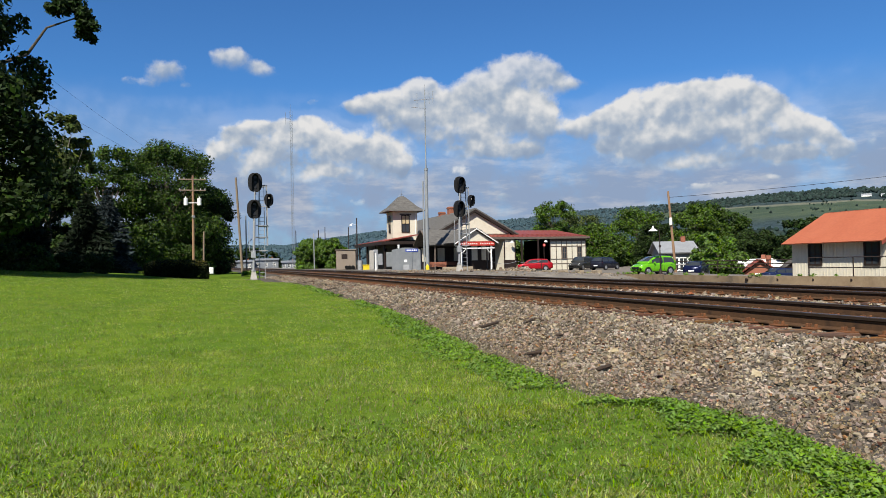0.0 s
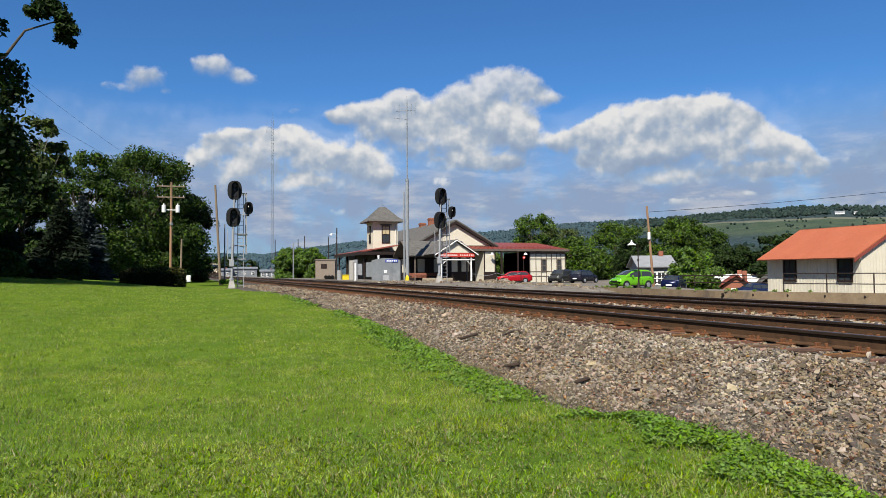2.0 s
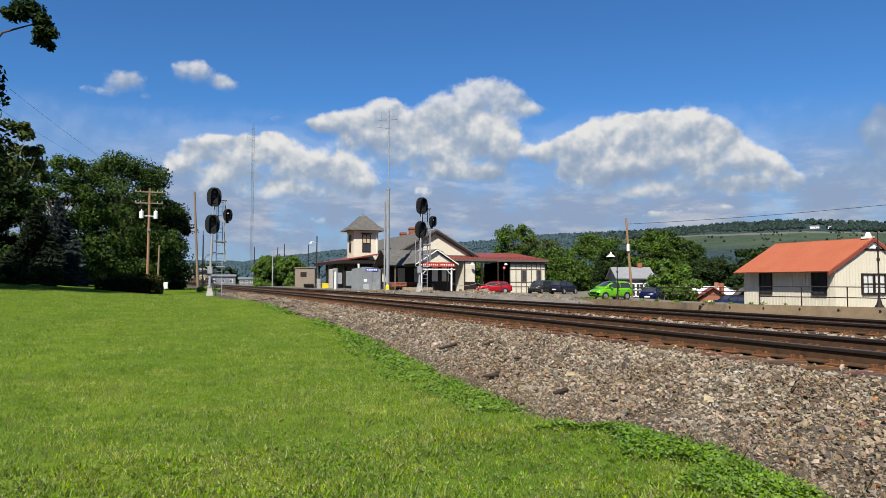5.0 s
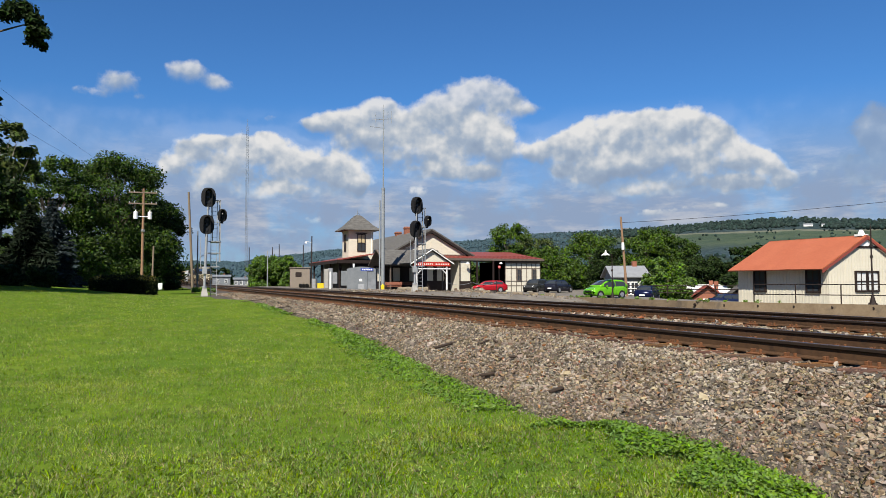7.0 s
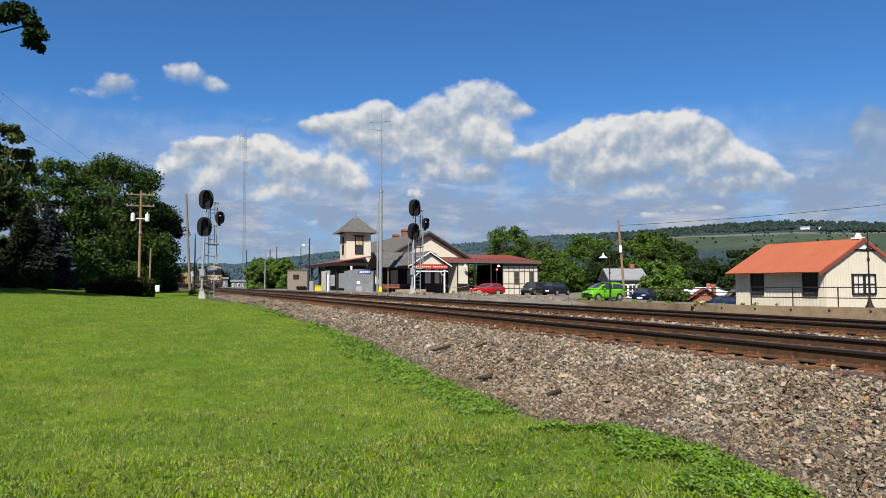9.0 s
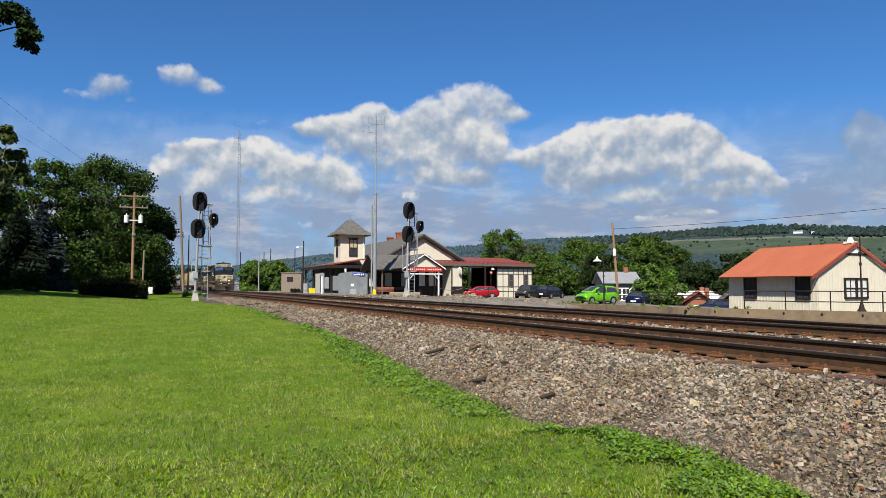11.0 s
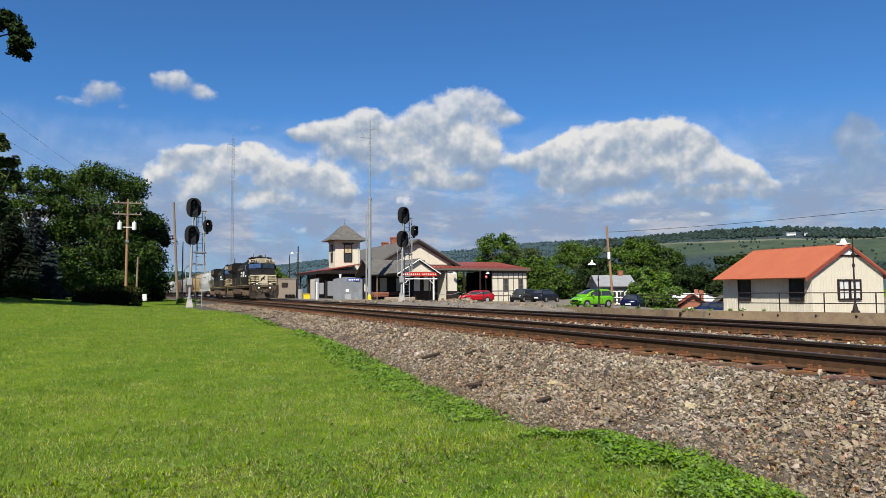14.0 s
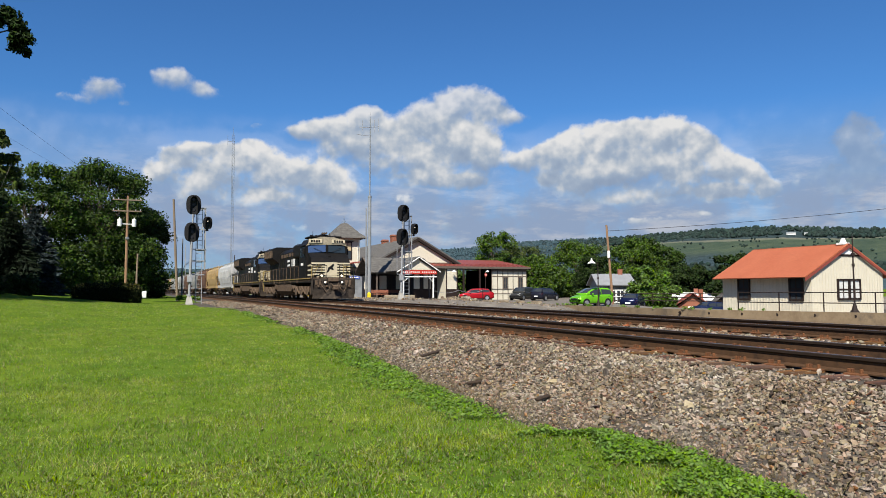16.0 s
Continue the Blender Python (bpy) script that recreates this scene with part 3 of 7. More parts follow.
def signal_head(parent, x, z, w, h, lamps, arch=True):
    """A hooded signal head that faces -y, its middle at x, z."""
    m = M()
    o = oval(w, h)
    m.rings([[(x + u, 0.06, z + v) for u, v in o], [(x + u, -0.04, z + v) for u, v in o], [(x + u * 0.96, -0.06, z + v * 0.96) for u, v in o]])
    head = m.ob("signal_head", BLACKSIG, parent, "black oval hooded signal head")
    hood = M()
    n, aw, ah = 14, w * 0.52, h * 0.84
    arc = [(aw / 2 * math.cos(math.pi * i / n), ah * 0.20 + ah * 0.30 * math.sin(math.pi * i / n)) for i in range(n + 1)]
    arc = [(aw / 2, -ah * 0.5)] + arc + [(-aw / 2, -ah * 0.5)]
    inner = [(u * 0.9, v * 0.95) for u, v in arc]
    lo, rows = -0.06, []
    for (a, b), (e, f) in zip(arc, inner):
        hi = lo - 0.42 * (0.25 + 0.75 * (b + ah * 0.5) / ah)
        rows.append([(x + a, lo, z + b), (x + a, hi, z + b), (x + e, hi, z + f), (x + e, lo, z + f)])
    hood.rings(rows)
    hood.ob("hood", BLACKSIG, head)
    for i in range(lamps):
        zz = z + (i - (lamps - 1) / 2) * h * 0.26
        M().cyl((x, -0.062, zz), (x, -0.09, zz), w * 0.13, w * 0.11, 14).ob("lens", LENS, head)
    back = M()
    back.box(x - w * 0.3, x + w * 0.3, 0.06, 0.3, z - h * 0.36, z + h * 0.36, 0.05)
    back.cyl((x, 0.18, z - h * 0.36), (x, 0.18, z - h * 0.62), 0.06, 0.09, 10)
    back.ob("housing", BLACKSIG, head)
    return head


def make_signal(m, label, lit=True):
    s = thing("railway_signal", m, label, "railway signal", "colour-light signals")
    f = M()
    f.rings([[(u * k, v * k, z) for u, v in ((-0.3, -0.3), (0.3, -0.3), (0.3, 0.3), (-0.3, 0.3))] for k, z in ((0.85, -0.35), (0.72, 0.05), (0.4, 0.5), (0.34, 0.56))])
    f.ob("foundation", PALECONC, s, "weathered concrete foundation")
    mast = M().cyl((0, 0, 0.5), (0.10, 0, 4.0), 0.085, 0.085, 14).cyl((0.10, 0, 4.0), (0.2, 0, 7.0), 0.06, 0.06, 12).cyl((0, 0, 0.5), (0, 0, 0.62), 0.17, 0.17, 12)
    mast.ob("mast", GALV, s, "galvanised steel mast")
    M().box(-0.16, 0.16, -0.18, 0.1, 1.42, 1.88, 0.02).ob("control_box", GALV, s)
    signal_head(s, 0.20, 6.72, 0.97, 1.34, 3)
    signal_head(s, 0.11, 4.84, 0.97, 1.34, 3)
    small = signal_head(s, 1.12, 5.5, 0.62, 0.88, 2)
    if lit:
        M().cyl((1.12, -0.092, 5.62), (1.12, -0.1, 5.62), 0.04, 0.035, 12).ob("lamp", glow("lunar_lamp", (1.0, 0.9, 0.75), 0.5), small)
    lad = M()
    for x in (0.42, 0.82):
        lad.box(x - 0.02, x + 0.02, 0.40, 0.46, -0.1, 6.6, 0.0)
    z = 0.1
    rung = M().cyl((0.42, 0.43, 0), (0.82, 0.43, 0), 0.014, 0.014, 6).mesh("rung", GALV)
    ladder = lad.ob("ladder", GALV, s)
    while z < 6.5:
        o = new("rung", rung)
        o.parent, o.matrix_basis = ladder, pose(0, 0, z)
        z += 0.3
    cage = M()
    for zz in (1.95, 2.9, 3.7, 5.05, 6.55):
        cage.box(0.05, 1.05, 0.30, 0.36, zz - 0.03, zz + 0.03)
        cage.box(0.99, 1.05, 0.30, 0.95, zz - 0.03, zz + 0.03)
    cage.box(0.98, 1.05, 0.32, 0.39, 2.3, 6.6)
    cage.box(0.98, 1.05, 0.88, 0.95, 2.3, 6.6)
    cage.box(0.52, 0.57, 0.88, 0.95, 3.7, 6.6)
    cage.box(0.52, 1.05, 0.88, 0.95, 6.5, 6.58)
    cage.box(0.40, 1.1, 0.36, 0.95, 3.62, 3.68)
    cage.box(-0.28, -0.24, 0.2, 0.24, 1.9, 4.0)
    cage.box(-0.28, 0.05, 0.2, 0.24, 1.9, 1.95)
    cage.cyl((0.98, 0.3, 5.5), (1.12, 0.1, 5.5), 0.05, 0.05, 8)
    cage.ob("work_platform", GALV, s, "galvanised steel work platform and rails")
    return s


sig = make_signal(pose(3.02, 50.0, -0.16), "tall black hooded signal on galvanised mast beside the ballast")
make_signal(pose(18.66, 51.0, 0.0), "tall black hooded signal on galvanised mast before the station")


# ---- poles, masts and lamps ----
def pole(name, base, top, r, mat, label, category="utility pole"):
    t = thing(name, pose(*base), label, category)
    d = Vector(top) - Vector(base)
    M().cyl((0, 0, -0.4), d, r, r * 0.72, 10).ob("pole", mat, t)
    return t, d


def utility_pole():
    t, d = pole("utility_pole", (-1.3, 71.3, 0.4), (-1.25, 71.2, 9.6), 0.14, WOODRED, "brown wooden utility pole with crossarms and grey transformers")
    for z in (8.5, 7.35 + 0.1):
        M().box(-1.25, 1.25, -0.2, -0.1, z + 0.25, z + 0.37, 0.01).ob("crossarm", WOODPOLE, t)
    for x in (-0.62, 0.62):
        c = M()
        c.cyl((x, -0.25, 6.3), (x, -0.25, 6.95), 0.19, 0.19, 14).cyl((x, -0.25, 6.95), (x, -0.25, 7.0), 0.2, 0.14, 14)
        c.cyl((x, -0.25, 6.95), (x, -0.25, 7.15), 0.05, 0.04, 8)
        c.box(min(0, x), max(0, x), -0.2, -0.12, 6.5, 6.58)
        c.ob("transformer", WHITE, t, "light grey transformer can")
    for z in (8.5, 7.45):
        for x in (-1.15, -0.75, 0.75, 1.15):
            M().cyl((x, -0.15, z + 0.37), (x, -0.15, z + 0.52), 0.045, 0.03, 8).ob("insulator", GALV, t)
    M().cyl((0, -0.2, 5.2), (0.1, -0.4, 5.2), 0.13, 0.13, 10).ob("meter", GALV, t)


utility_pole()
pole("leaning_pole", (3.05, 66.4, -0.25), (2.55, 66.1, 8.85), 0.125, WOODPOLE, "leaning grey weathered wooden pole beside the lawn")
pole("wooden_post", (-0.45, 80.0, 0.1), (-0.35, 80, 4.6), 0.12, WOODPOLE, "short grey wooden pole before the round tree")
lp, ld = pole("street_lamp", (4.75, 93.0, -0.2), (4.75, 93, 7.2), 0.1, STEELGREY, "grey wooden pole with a curved street lamp arm", "street lamp")
arm = M()
pts = [(0, 0, 3.2), (0.35, 0, 4.1), (1.0, 0, 4.55), (1.9, 0, 4.6)]
for a, b in zip(pts, pts[1:]):
    arm.cyl(a, b, 0.04, 0.04, 8)
arm.box(1.8, 2.5, -0.15, 0.15, 4.5, 4.66, 0.05)
arm.ob("lamp_arm", GALV, lp)


def lattice_tower():
    t = thing("lattice_mast", pose(29.6, 256.7, -1), "tall thin grey steel lattice radio mast", "radio mast")
    H, r = 58.0, 0.5
    legs = [(r * math.cos(a), r * math.sin(a)) for a in (0.3, 0.3 + 2.094, 0.3 + 4.189)]
    for x, y in legs:
        M().cyl((x, y, 0), (x, y, H), 0.045, 0.045, 6).ob("leg", STEELGREY, t)
    br = M()
    z = 0.0
    while z < H - 1.2:
        for i in range(3):
            a, b = legs[i], legs[(i + 1) % 3]
            br.cyl((*a, z), (*b, z + 1.2), 0.018, 0.018, 4, False)
            br.cyl((*a, z), (*b, z), 0.016, 0.016, 4, False)
        z += 1.2
    br.ob("bracing", STEELGREY, t)
    M().box(-1.9, -0.3, -0.05, 0.05, 55, 55.15).cyl((-1.9, 0, 53), (-1.9, 0, 57.5), 0.05, 0.05, 6).cyl((0, 0, 58), (0, 0, 60.5), 0.05, 0.03, 6).ob("antenna", STEELGREY, t)


lattice_tower()


def antenna_mast():
    t = thing("antenna_mast", pose(21.15, 67.2, -0.15), "tall grey tubular steel mast with small antennas", "antenna mast")
    M().cyl((0, 0, 0), (0.05, 0, 10.3), 0.20, 0.16, 14).ob("lower_tube", MASTGREY, t)
    M().cyl((0.05, 0, 10.3), (0.08, 0, 18.4), 0.065, 0.05, 10).cyl((0.05, 0, 10.2), (0.05, 0, 10.4), 0.19, 0.19, 12).ob("upper_tube", MASTGREY, t)
    M().cyl((-0.36, -0.1, 0), (-0.34, -0.1, 9.1), 0.085, 0.075, 8).ob("conduit", MASTGREY, t)
    a = M()
    a.cyl((-1.1, 0, 17.3), (1.0, 0, 17.6), 0.03, 0.03, 6).cyl((-1.35, 0, 16.6), (0.2, 0, 16.55), 0.025, 0.025, 6)
    a.cyl((0.55, 0, 17.0), (0.55, 0, 18.3), 0.025, 0.025, 6).cyl((0.95, 0, 17.1), (0.95, 0, 18.4), 0.025, 0.025, 6).cyl((-0.75, 0, 17.0), (-0.75, 0, 18.1), 0.025, 0.025, 6)
    a.cyl((0.08, 0, 18.3), (0.08, 0, 19.0), 0.02, 0.015, 6)
    a.ob("antenna", GALV, t)


antenna_mast()


# ---- trackside cabinets ----
def signal_house():
    t = thing("signal_cabinet", pose(19.3, 68.2, -0.2, 0, 0, -22), "grey steel signal cabinet with curved top and blue sign", "cabinet")
    m = M()
    n = 8
    roof = [(-1.45, 0.0), (1.45, 0.0), (1.45, 2.2)] + [(1.45 - 2.9 * i / n, 2.2 + 0.22 * math.sin(math.pi * i / n)) for i in range(1, n)] + [(-1.45, 2.2)]
    m.prism(roof, "y", -1.0, 1.0)
    m.ob("body", STEELGREY, t)
    M().box(-0.62, 0.62, -1.05, -1.0, 0.12, 2.05, 0.01).ob("door", STEELGREY, t)
    M().box(-0.05, 1.2, -1.07, -1.035, 1.98, 2.28, 0.01).ob("sign", BLUESIGN, t, "blue name sign with pale worn letters")
    for i in range(6):
        M().box(0.08 + i * 0.18, 0.19 + i * 0.18, -1.085, -1.07, 2.06, 2.20).ob("letter_bar", WHITE, t)
    M().box(-0.2, 0.1, -1.075, -1.05, 0.95, 1.2, 0.005).ob("notice", WHITE, t)
    M().box(-0.3, 0.3, -1.07, -1.05, 0.2, 0.7, 0.005).ob("vent", GALV, t)
    M().box(-2.1, -1.47, -0.5, 0.4, 0.5, 2.0, 0.04).ob("side_unit", STEELGREY, t)
    M().cyl((-0.9, 0.3, 2.3), (-0.9, 0.3, 2.75), 0.09, 0.12, 10).ob("vent_cap", WHITE, t)
    M().box(-2.2, 1.7, -1.2, 1.2, -0.35, 0.0, 0.03).ob("plinth", CONCRETE, t)


signal_house()


def trackside_bits():
    t = thing("yellow_box", pose(20.95, 66.6, -0.18), "yellow plastic switch box by the steel mast", "utility box")
    M().box(-0.16, 0.16, -0.15, 0.15, 0.0, 0.55, 0.04).ob("housing", YELLOW, t)
    M().cyl((0, 0, 0.5), (0, 0, 0.66), 0.12, 0.06, 10).ob("cap", YELLOW, t)
    for x, y in ((23.0, 65.5), (24.3, 64.8)):
        b = thing("concrete_block", pose(x, y, -0.25, 0, 0, -10), "pale concrete block lying before the platform", "concrete block", "blocks")
        M().box(-0.75, 0.75, -0.4, 0.4, 0, 0.42, 0.04).ob("block", CONCRETE, b)
    t = thing("white_post", pose(17.0, 72.5, -0.2), "white marker post with grey meter box", "post")
    M().box(-0.08, 0.08, -0.08, 0.08, 0, 2.0, 0.01).ob("post", WHITE, t)
    M().box(0.3, 0.75, -0.1, 0.15, 0.7, 1.9, 0.02).ob("meter_box", GALV, t)
    # brown equipment shack and the things beside it
    s = thing("equipment_shack", pose(17.1, 89.5, -0.05, 0, 0, -14), "tan metal equipment shack with flat roof and louvre", "shed")
    M().box(-1.25, 1.25, -1.1, 1.1, 0, 2.5, 0.03).ob("body", TANBOX, s)
    M().box(-1.35, 1.35, -1.2, 1.2, 2.5, 2.6, 0.02).ob("roof", TANBOX, s)
    M().box(-0.55, 0.2, -1.15, -1.11, 1.4, 2.0, 0.02).ob("louvre", BROWN, s)
    for x in (0.1, 0.5, 0.9):
        M().cyl((x, -1.35, 0.25), (x + 0.05, -1.27, 0.3), 0.28, 0.28, 14).ob("tyre", RUBBER, s)
    t, _ = pole("lamp_pole", (18.05, 87.2, -0.1), (18.08, 87.2, 6.5), 0.10, BROWN, "dark wooden pole with a round lamp beside the shack", "street lamp")
    M().cyl((0, 0, 5.8), (-0.75, -0.1, 5.9), 0.025, 0.025, 6).cyl((-0.75, -0.1, 5.85), (-0.75, -0.1, 5.65), 0.1, 0.2, 12).ob("lamp_arm", WHITE, t)
    for x, y, h, c in ((17.75, 84.0, 1.25, GALV), (18.45, 83.4, 0.7, YELLOW), (18.75, 82.0, 2.4, PALECONC), (19.3, 82.3, 2.5, GALV)):
        b = thing("storage_crate" if h < 1 else "storage_drum" if h < 1.5 else "equipment_locker", pose(x, y, -0.15), "yellow plastic crate on the platform" if h < 1 else "metal drum standing by the shack" if h < 1.5 else "tall pale metal locker on the platform", "crate" if h < 1 else "drum" if h < 1.5 else "locker")
        if h < 1.0:
            M().box(-0.45, 0.45, -0.25, 0.25, 0, h, 0.04).ob("crate", c, b)
            M().box(-0.48, 0.48, -0.28, 0.28, h - 0.1, h, 0.02).ob("lid", c, b)
        elif h < 1.5:
            M().cyl((0, 0, 0), (0, 0, h), 0.32, 0.32, 14).cyl((0, 0, h * 0.33), (0, 0, h * 0.36), 0.34, 0.34, 14).cyl((0, 0, h * 0.66), (0, 0, h * 0.69), 0.34, 0.34, 14).ob("drum", c, b)
        else:
            M().box(-0.24, 0.24, -0.3, 0.3, 0, h, 0.02).ob("body", c, b)
            M().box(-0.2, 0.2, -0.33, -0.3, 0.1, h - 0.1, 0.01).ob("door", c, b)


trackside_bits()


# ---- station building ----
def window(parent, x, z, w, h, y, glass=GLASS, facing="-y", frame=BROWN):
    """A sash window; facing -y at y, or facing -x at x = y."""
    mm = pose(x, y, z) if facing == "-y" else pose(y, x, z, 0, 0, -90)
    f = M()
    t = 0.11
    sq = ((-1, -1), (1, -1), (1, 1), (-1, 1))
    ring = [[(a * (w / 2 + e), y_, b * (h / 2 + e)) for a, b in sq] for e, y_ in ((0, 0.02), (t, 0.02), (t, -0.08), (0, -0.08), (0, 0.02))]
    f.rings(ring, closed=False)
    win = f.ob("window", frame, parent, m=mm)
    M().box(-0.03, 0.03, -0.05, 0.0, -h / 2, h / 2).ob("glazing_bar", frame, win)
    M().box(-w / 2, w / 2, -0.06, 0.004, -0.04, 0.04).ob("meeting_rail", frame, win)
    for i in (-1, 1):
        for j in (-1, 1):
            M().box(min(0.03 * i, i * w / 2), max(0.03 * i, i * w / 2), -0.025, -0.005, min(0.04 * j, j * h / 2), max(0.04 * j, j * h / 2)).ob("pane", glass if j > 0 or glass == PALEGLASS else GLASS, win)
    return win


def gable_roof(parent, x0, x1, y0, y1, ze, zr, mat, thick=0.16, ridge="y", name="roof", rx=None):
    """Two slopes with thickness; the ridge runs along y or x."""
    r = M()
    if ridge == "y":
        xm = (x0 + x1) / 2 if rx is None else rx
        r.slab([(x0, y0, ze), (xm, y0, zr), (xm, y1, zr), (x0, y1, ze)][::-1], thick)
        r.slab([(xm, y0, zr), (x1, y0, ze), (x1, y1, ze), (xm, y1, zr)][::-1], thick)
    else:
        ym = (y0 + y1) / 2
        r.slab([(x0, y0, ze), (x1, y0, ze), (x1, ym, zr), (x0, ym, zr)], thick)
        r.slab([(x0, ym, zr), (x1, ym, zr), (x1, y1, ze), (x0, y1, ze)], thick)
    return r.ob(name, mat, parent)


def make_station():
    s = thing("station_building", pose(0, 0, 0), "cream railway station with grey roofs, red canopies and a small tower", "railway station")
    Y = 86.5
    # main hall with its gable end
    body = M()
    body.prism([(28.75, -0.5), (39.1, -0.5), (39.1, 4.35), (33.95, 7.22), (28.75, 4.35)], "y", Y, Y + 28)
    body.ob("main_wall", CREAM, s, "cream painted gable wall")
    gable_roof(s, 27.7, 40.2, Y - 0.4, Y + 29, 4.1, 7.6, SLATE, 0.2)
    fas = M()
    for xa, xb in ((27.7, 33.95), (40.2, 33.95)):
        fas.prism([(xa, 4.1), (xb, 7.6), (xb, 7.22), (xa, 3.72)], "y", Y - 0.48, Y - 0.4)
    fas.ob("gable_trim", BROWN, s, "dark brown gable trim")
    M().box(28.7, 39.15, Y - 0.05, Y, -0.5, 1.0).ob("dado", BROWN, s)
    for x in (30.8, 32.4, 33.95, 35.5, 37.1):
        M().box(x - 0.03, x + 0.03, Y - 0.03, Y, 4.3, 7.1 - 0.56 * abs(x - 33.95) - 0.25).ob("gable_batten", CREAM, s)
    M().box(29.0, 38.9, Y - 0.06, Y, 4.22, 4.34).ob("gable_band", TAUPE, s)
    for x in (30.0, 32.4, 36.4, 38.2):
        M().box(x - 0.45, x + 0.45, Y - 0.08, Y - 0.02, 1.0, 3.1).ob("door_panel", BROWN, s)
    for cx, cy, h in ((34.0, 100.2, 8.3), (34.0, 96.1, 8.75)):
        c = M().box(cx - 0.42, cx + 0.42, cy - 0.42, cy + 0.42, 6.5, h, 0.02).box(cx - 0.5, cx + 0.5, cy - 0.5, cy + 0.5, h - 0.3, h - 0.12, 0.02)
        c.ob("chimney", BRICK, s, "red brick chimney")
    # tower
    tx0, tx1, ty0, ty1 = 24.0, 27.45, 91.6, 95.0
    tw = M().box(tx0, tx1, ty0, ty1, -0.3, 7.85)
    tower = tw.ob("tower", CREAM, s, "square cream tower with flared grey roof")
    M().box(tx0 - 0.06, tx1 + 0.06, ty0 - 0.06, ty1 + 0.06, 7.5, 7.85).ob("cornice", CREAM, tower)
    cx, cy = (tx0 + tx1) / 2, (ty0 + ty1) / 2
    r = M()
    prof = [(2.6, 7.72), (2.55, 7.86), (1.75, 8.45), (1.1, 9.15), (0.42, 9.85), (0.12, 9.95)]
    r.rings([[(cx + a * k, cy + b * k, z) for a, b in ((-1, -1), (1, -1), (1, 1), (-1, 1))] for k, z in prof])
    r.ob("tower_roof", SLATE, tower, "flared grey shingle roof")
    fin = M().cyl((cx, cy, 9.9), (cx, cy, 10.9), 0.06, 0.02, 8)
    for dx in (-0.4, 0.4):
        fin.cyl((cx + dx, cy, 9.85), (cx + dx * 0.3, cy, 10.25), 0.03, 0.02, 6)
    fin.ob("finial", STEELGREY, tower)
    window(tower, cx + 0.05, 6.0, 0.95, 2.2, ty0, LITGLASS)
    window(tower, cy, 6.0, 0.7, 2.2, tx0, LITGLASS, "-x")
    for zz in (7.3,):
        M().box(cx - 0.75, cx + 0.85, ty0 - 0.14, ty0, zz - 0.05, zz + 0.06).ob("lintel", BROWN, tower)
    M().cyl((tx1 - 0.25, ty0 - 0.08, 4.4), (tx1 - 0.25, ty0 - 0.08, 7.5), 0.05, 0.05, 8).ob("downpipe", WHITE, tower)
    # platform canopy along the tracks
    c = M()
    c.slab([(20.6, 84.0, 3.35), (26.6, 84.0, 4.35), (26.6, 101.0, 4.35), (20.6, 101.0, 3.35)][::-1], 0.12)
    can = c.ob("platform_canopy", REDROOF, s, "red metal canopy roof over the platform")
    M().box(20.55, 20.62, 83.9, 101.0, 3.0, 3.38).ob("fascia", BROWN, can)
    M().box(20.6, 26.6, 83.88, 83.98, 3.0, 3.4).ob("fascia", BROWN, can)
    post = M().box(-0.1, 0.1, -0.1, 0.1, -0.2, 3.1).mesh("post", BROWN)
    for y in (85, 90, 95, 100):
        o = new("post", post)
        o.parent, o.matrix_basis = s, pose(21.1, y, 0)
    wl = M().box(22.5, 26.55, 85.2, 101, -0.3, 3.55)
    wl.ob("platform_wall", BROWN, s)
    window(s, 90.0, 1.7, 1.0, 1.8, 22.5, facing="-x")
    window(s, 96.0, 1.7, 1.0, 1.8, 22.5, facing="-x")
    # cross-gabled porch before the hall
    p = gable_roof(s, 22.3, 29.5, 70.0, 76.0, 2.55, 4.25, SLATE, 0.12, "x", "porch_roof")
    tr = M()
    for ya, yb in ((70.0, 73.0), (76.0, 73.0)):
        tr.prism([(ya, 2.58), (yb, 4.28), (yb, 4.18), (ya, 2.48)], "x", 22.2, 22.3)
    tr.ob("barge_board", TAUPE, p)
    gable_roof(s, 23.9, 28.7, 66.5, 73.0, 2.55, 4.05, SLATE, 0.1, "y", "porch_gable_roof")
    tr = M()
    for xa, xb in ((23.9, 26.3), (28.7, 26.3)):
        tr.prism([(xa, 2.57), (xb, 4.08), (xb, 3.98), (xa, 2.47)], "y", 66.4, 66.5)
    pg = tr.ob("barge_board", WHITE, s, "white barge boards")
    M().prism([(24.5, 2.75), (28.1, 2.75), (26.3, 3.86)], "y", 66.75, 66.8).ob("gable_panel", CREAM, s)
    sg = M().box(24.25, 28.35, 66.6, 66.66, 2.28, 2.72, 0.01).ob("name_board", REDSIGN, s, "red name board with white lettering")
    x = 24.5
    for wd in (0.22,) * 9 + (0,) + (0.2,) * 8:
        if wd:
            M().box(x + 0.02, x + wd - 0.09, 66.59, 66.6, 2.43, 2.57).ob("letter_bar", WHITE, sg)
        x += wd or 0.2
    for x in (24.7, 28.0):
        q = M().box(x - 0.065, x + 0.065, 66.72, 66.85, -0.2, 2.6).box(x - 0.12, x + 0.12, 66.66, 66.92, 2.05, 2.14)
        q.ob("porch_post", WHITE, s)
    M().box(24.2, 28.4, 66.7, 66.82, 1.98, 2.09).ob("tie_beam", WHITE, s)
    for x, e in ((24.7, 1), (28.0, -1)):
        M().cyl((x, 66.78, 1.45), (x + 0.55 * e, 66.78, 2.0), 0.04, 0.04, 6).ob("knee_brace", WHITE, s)
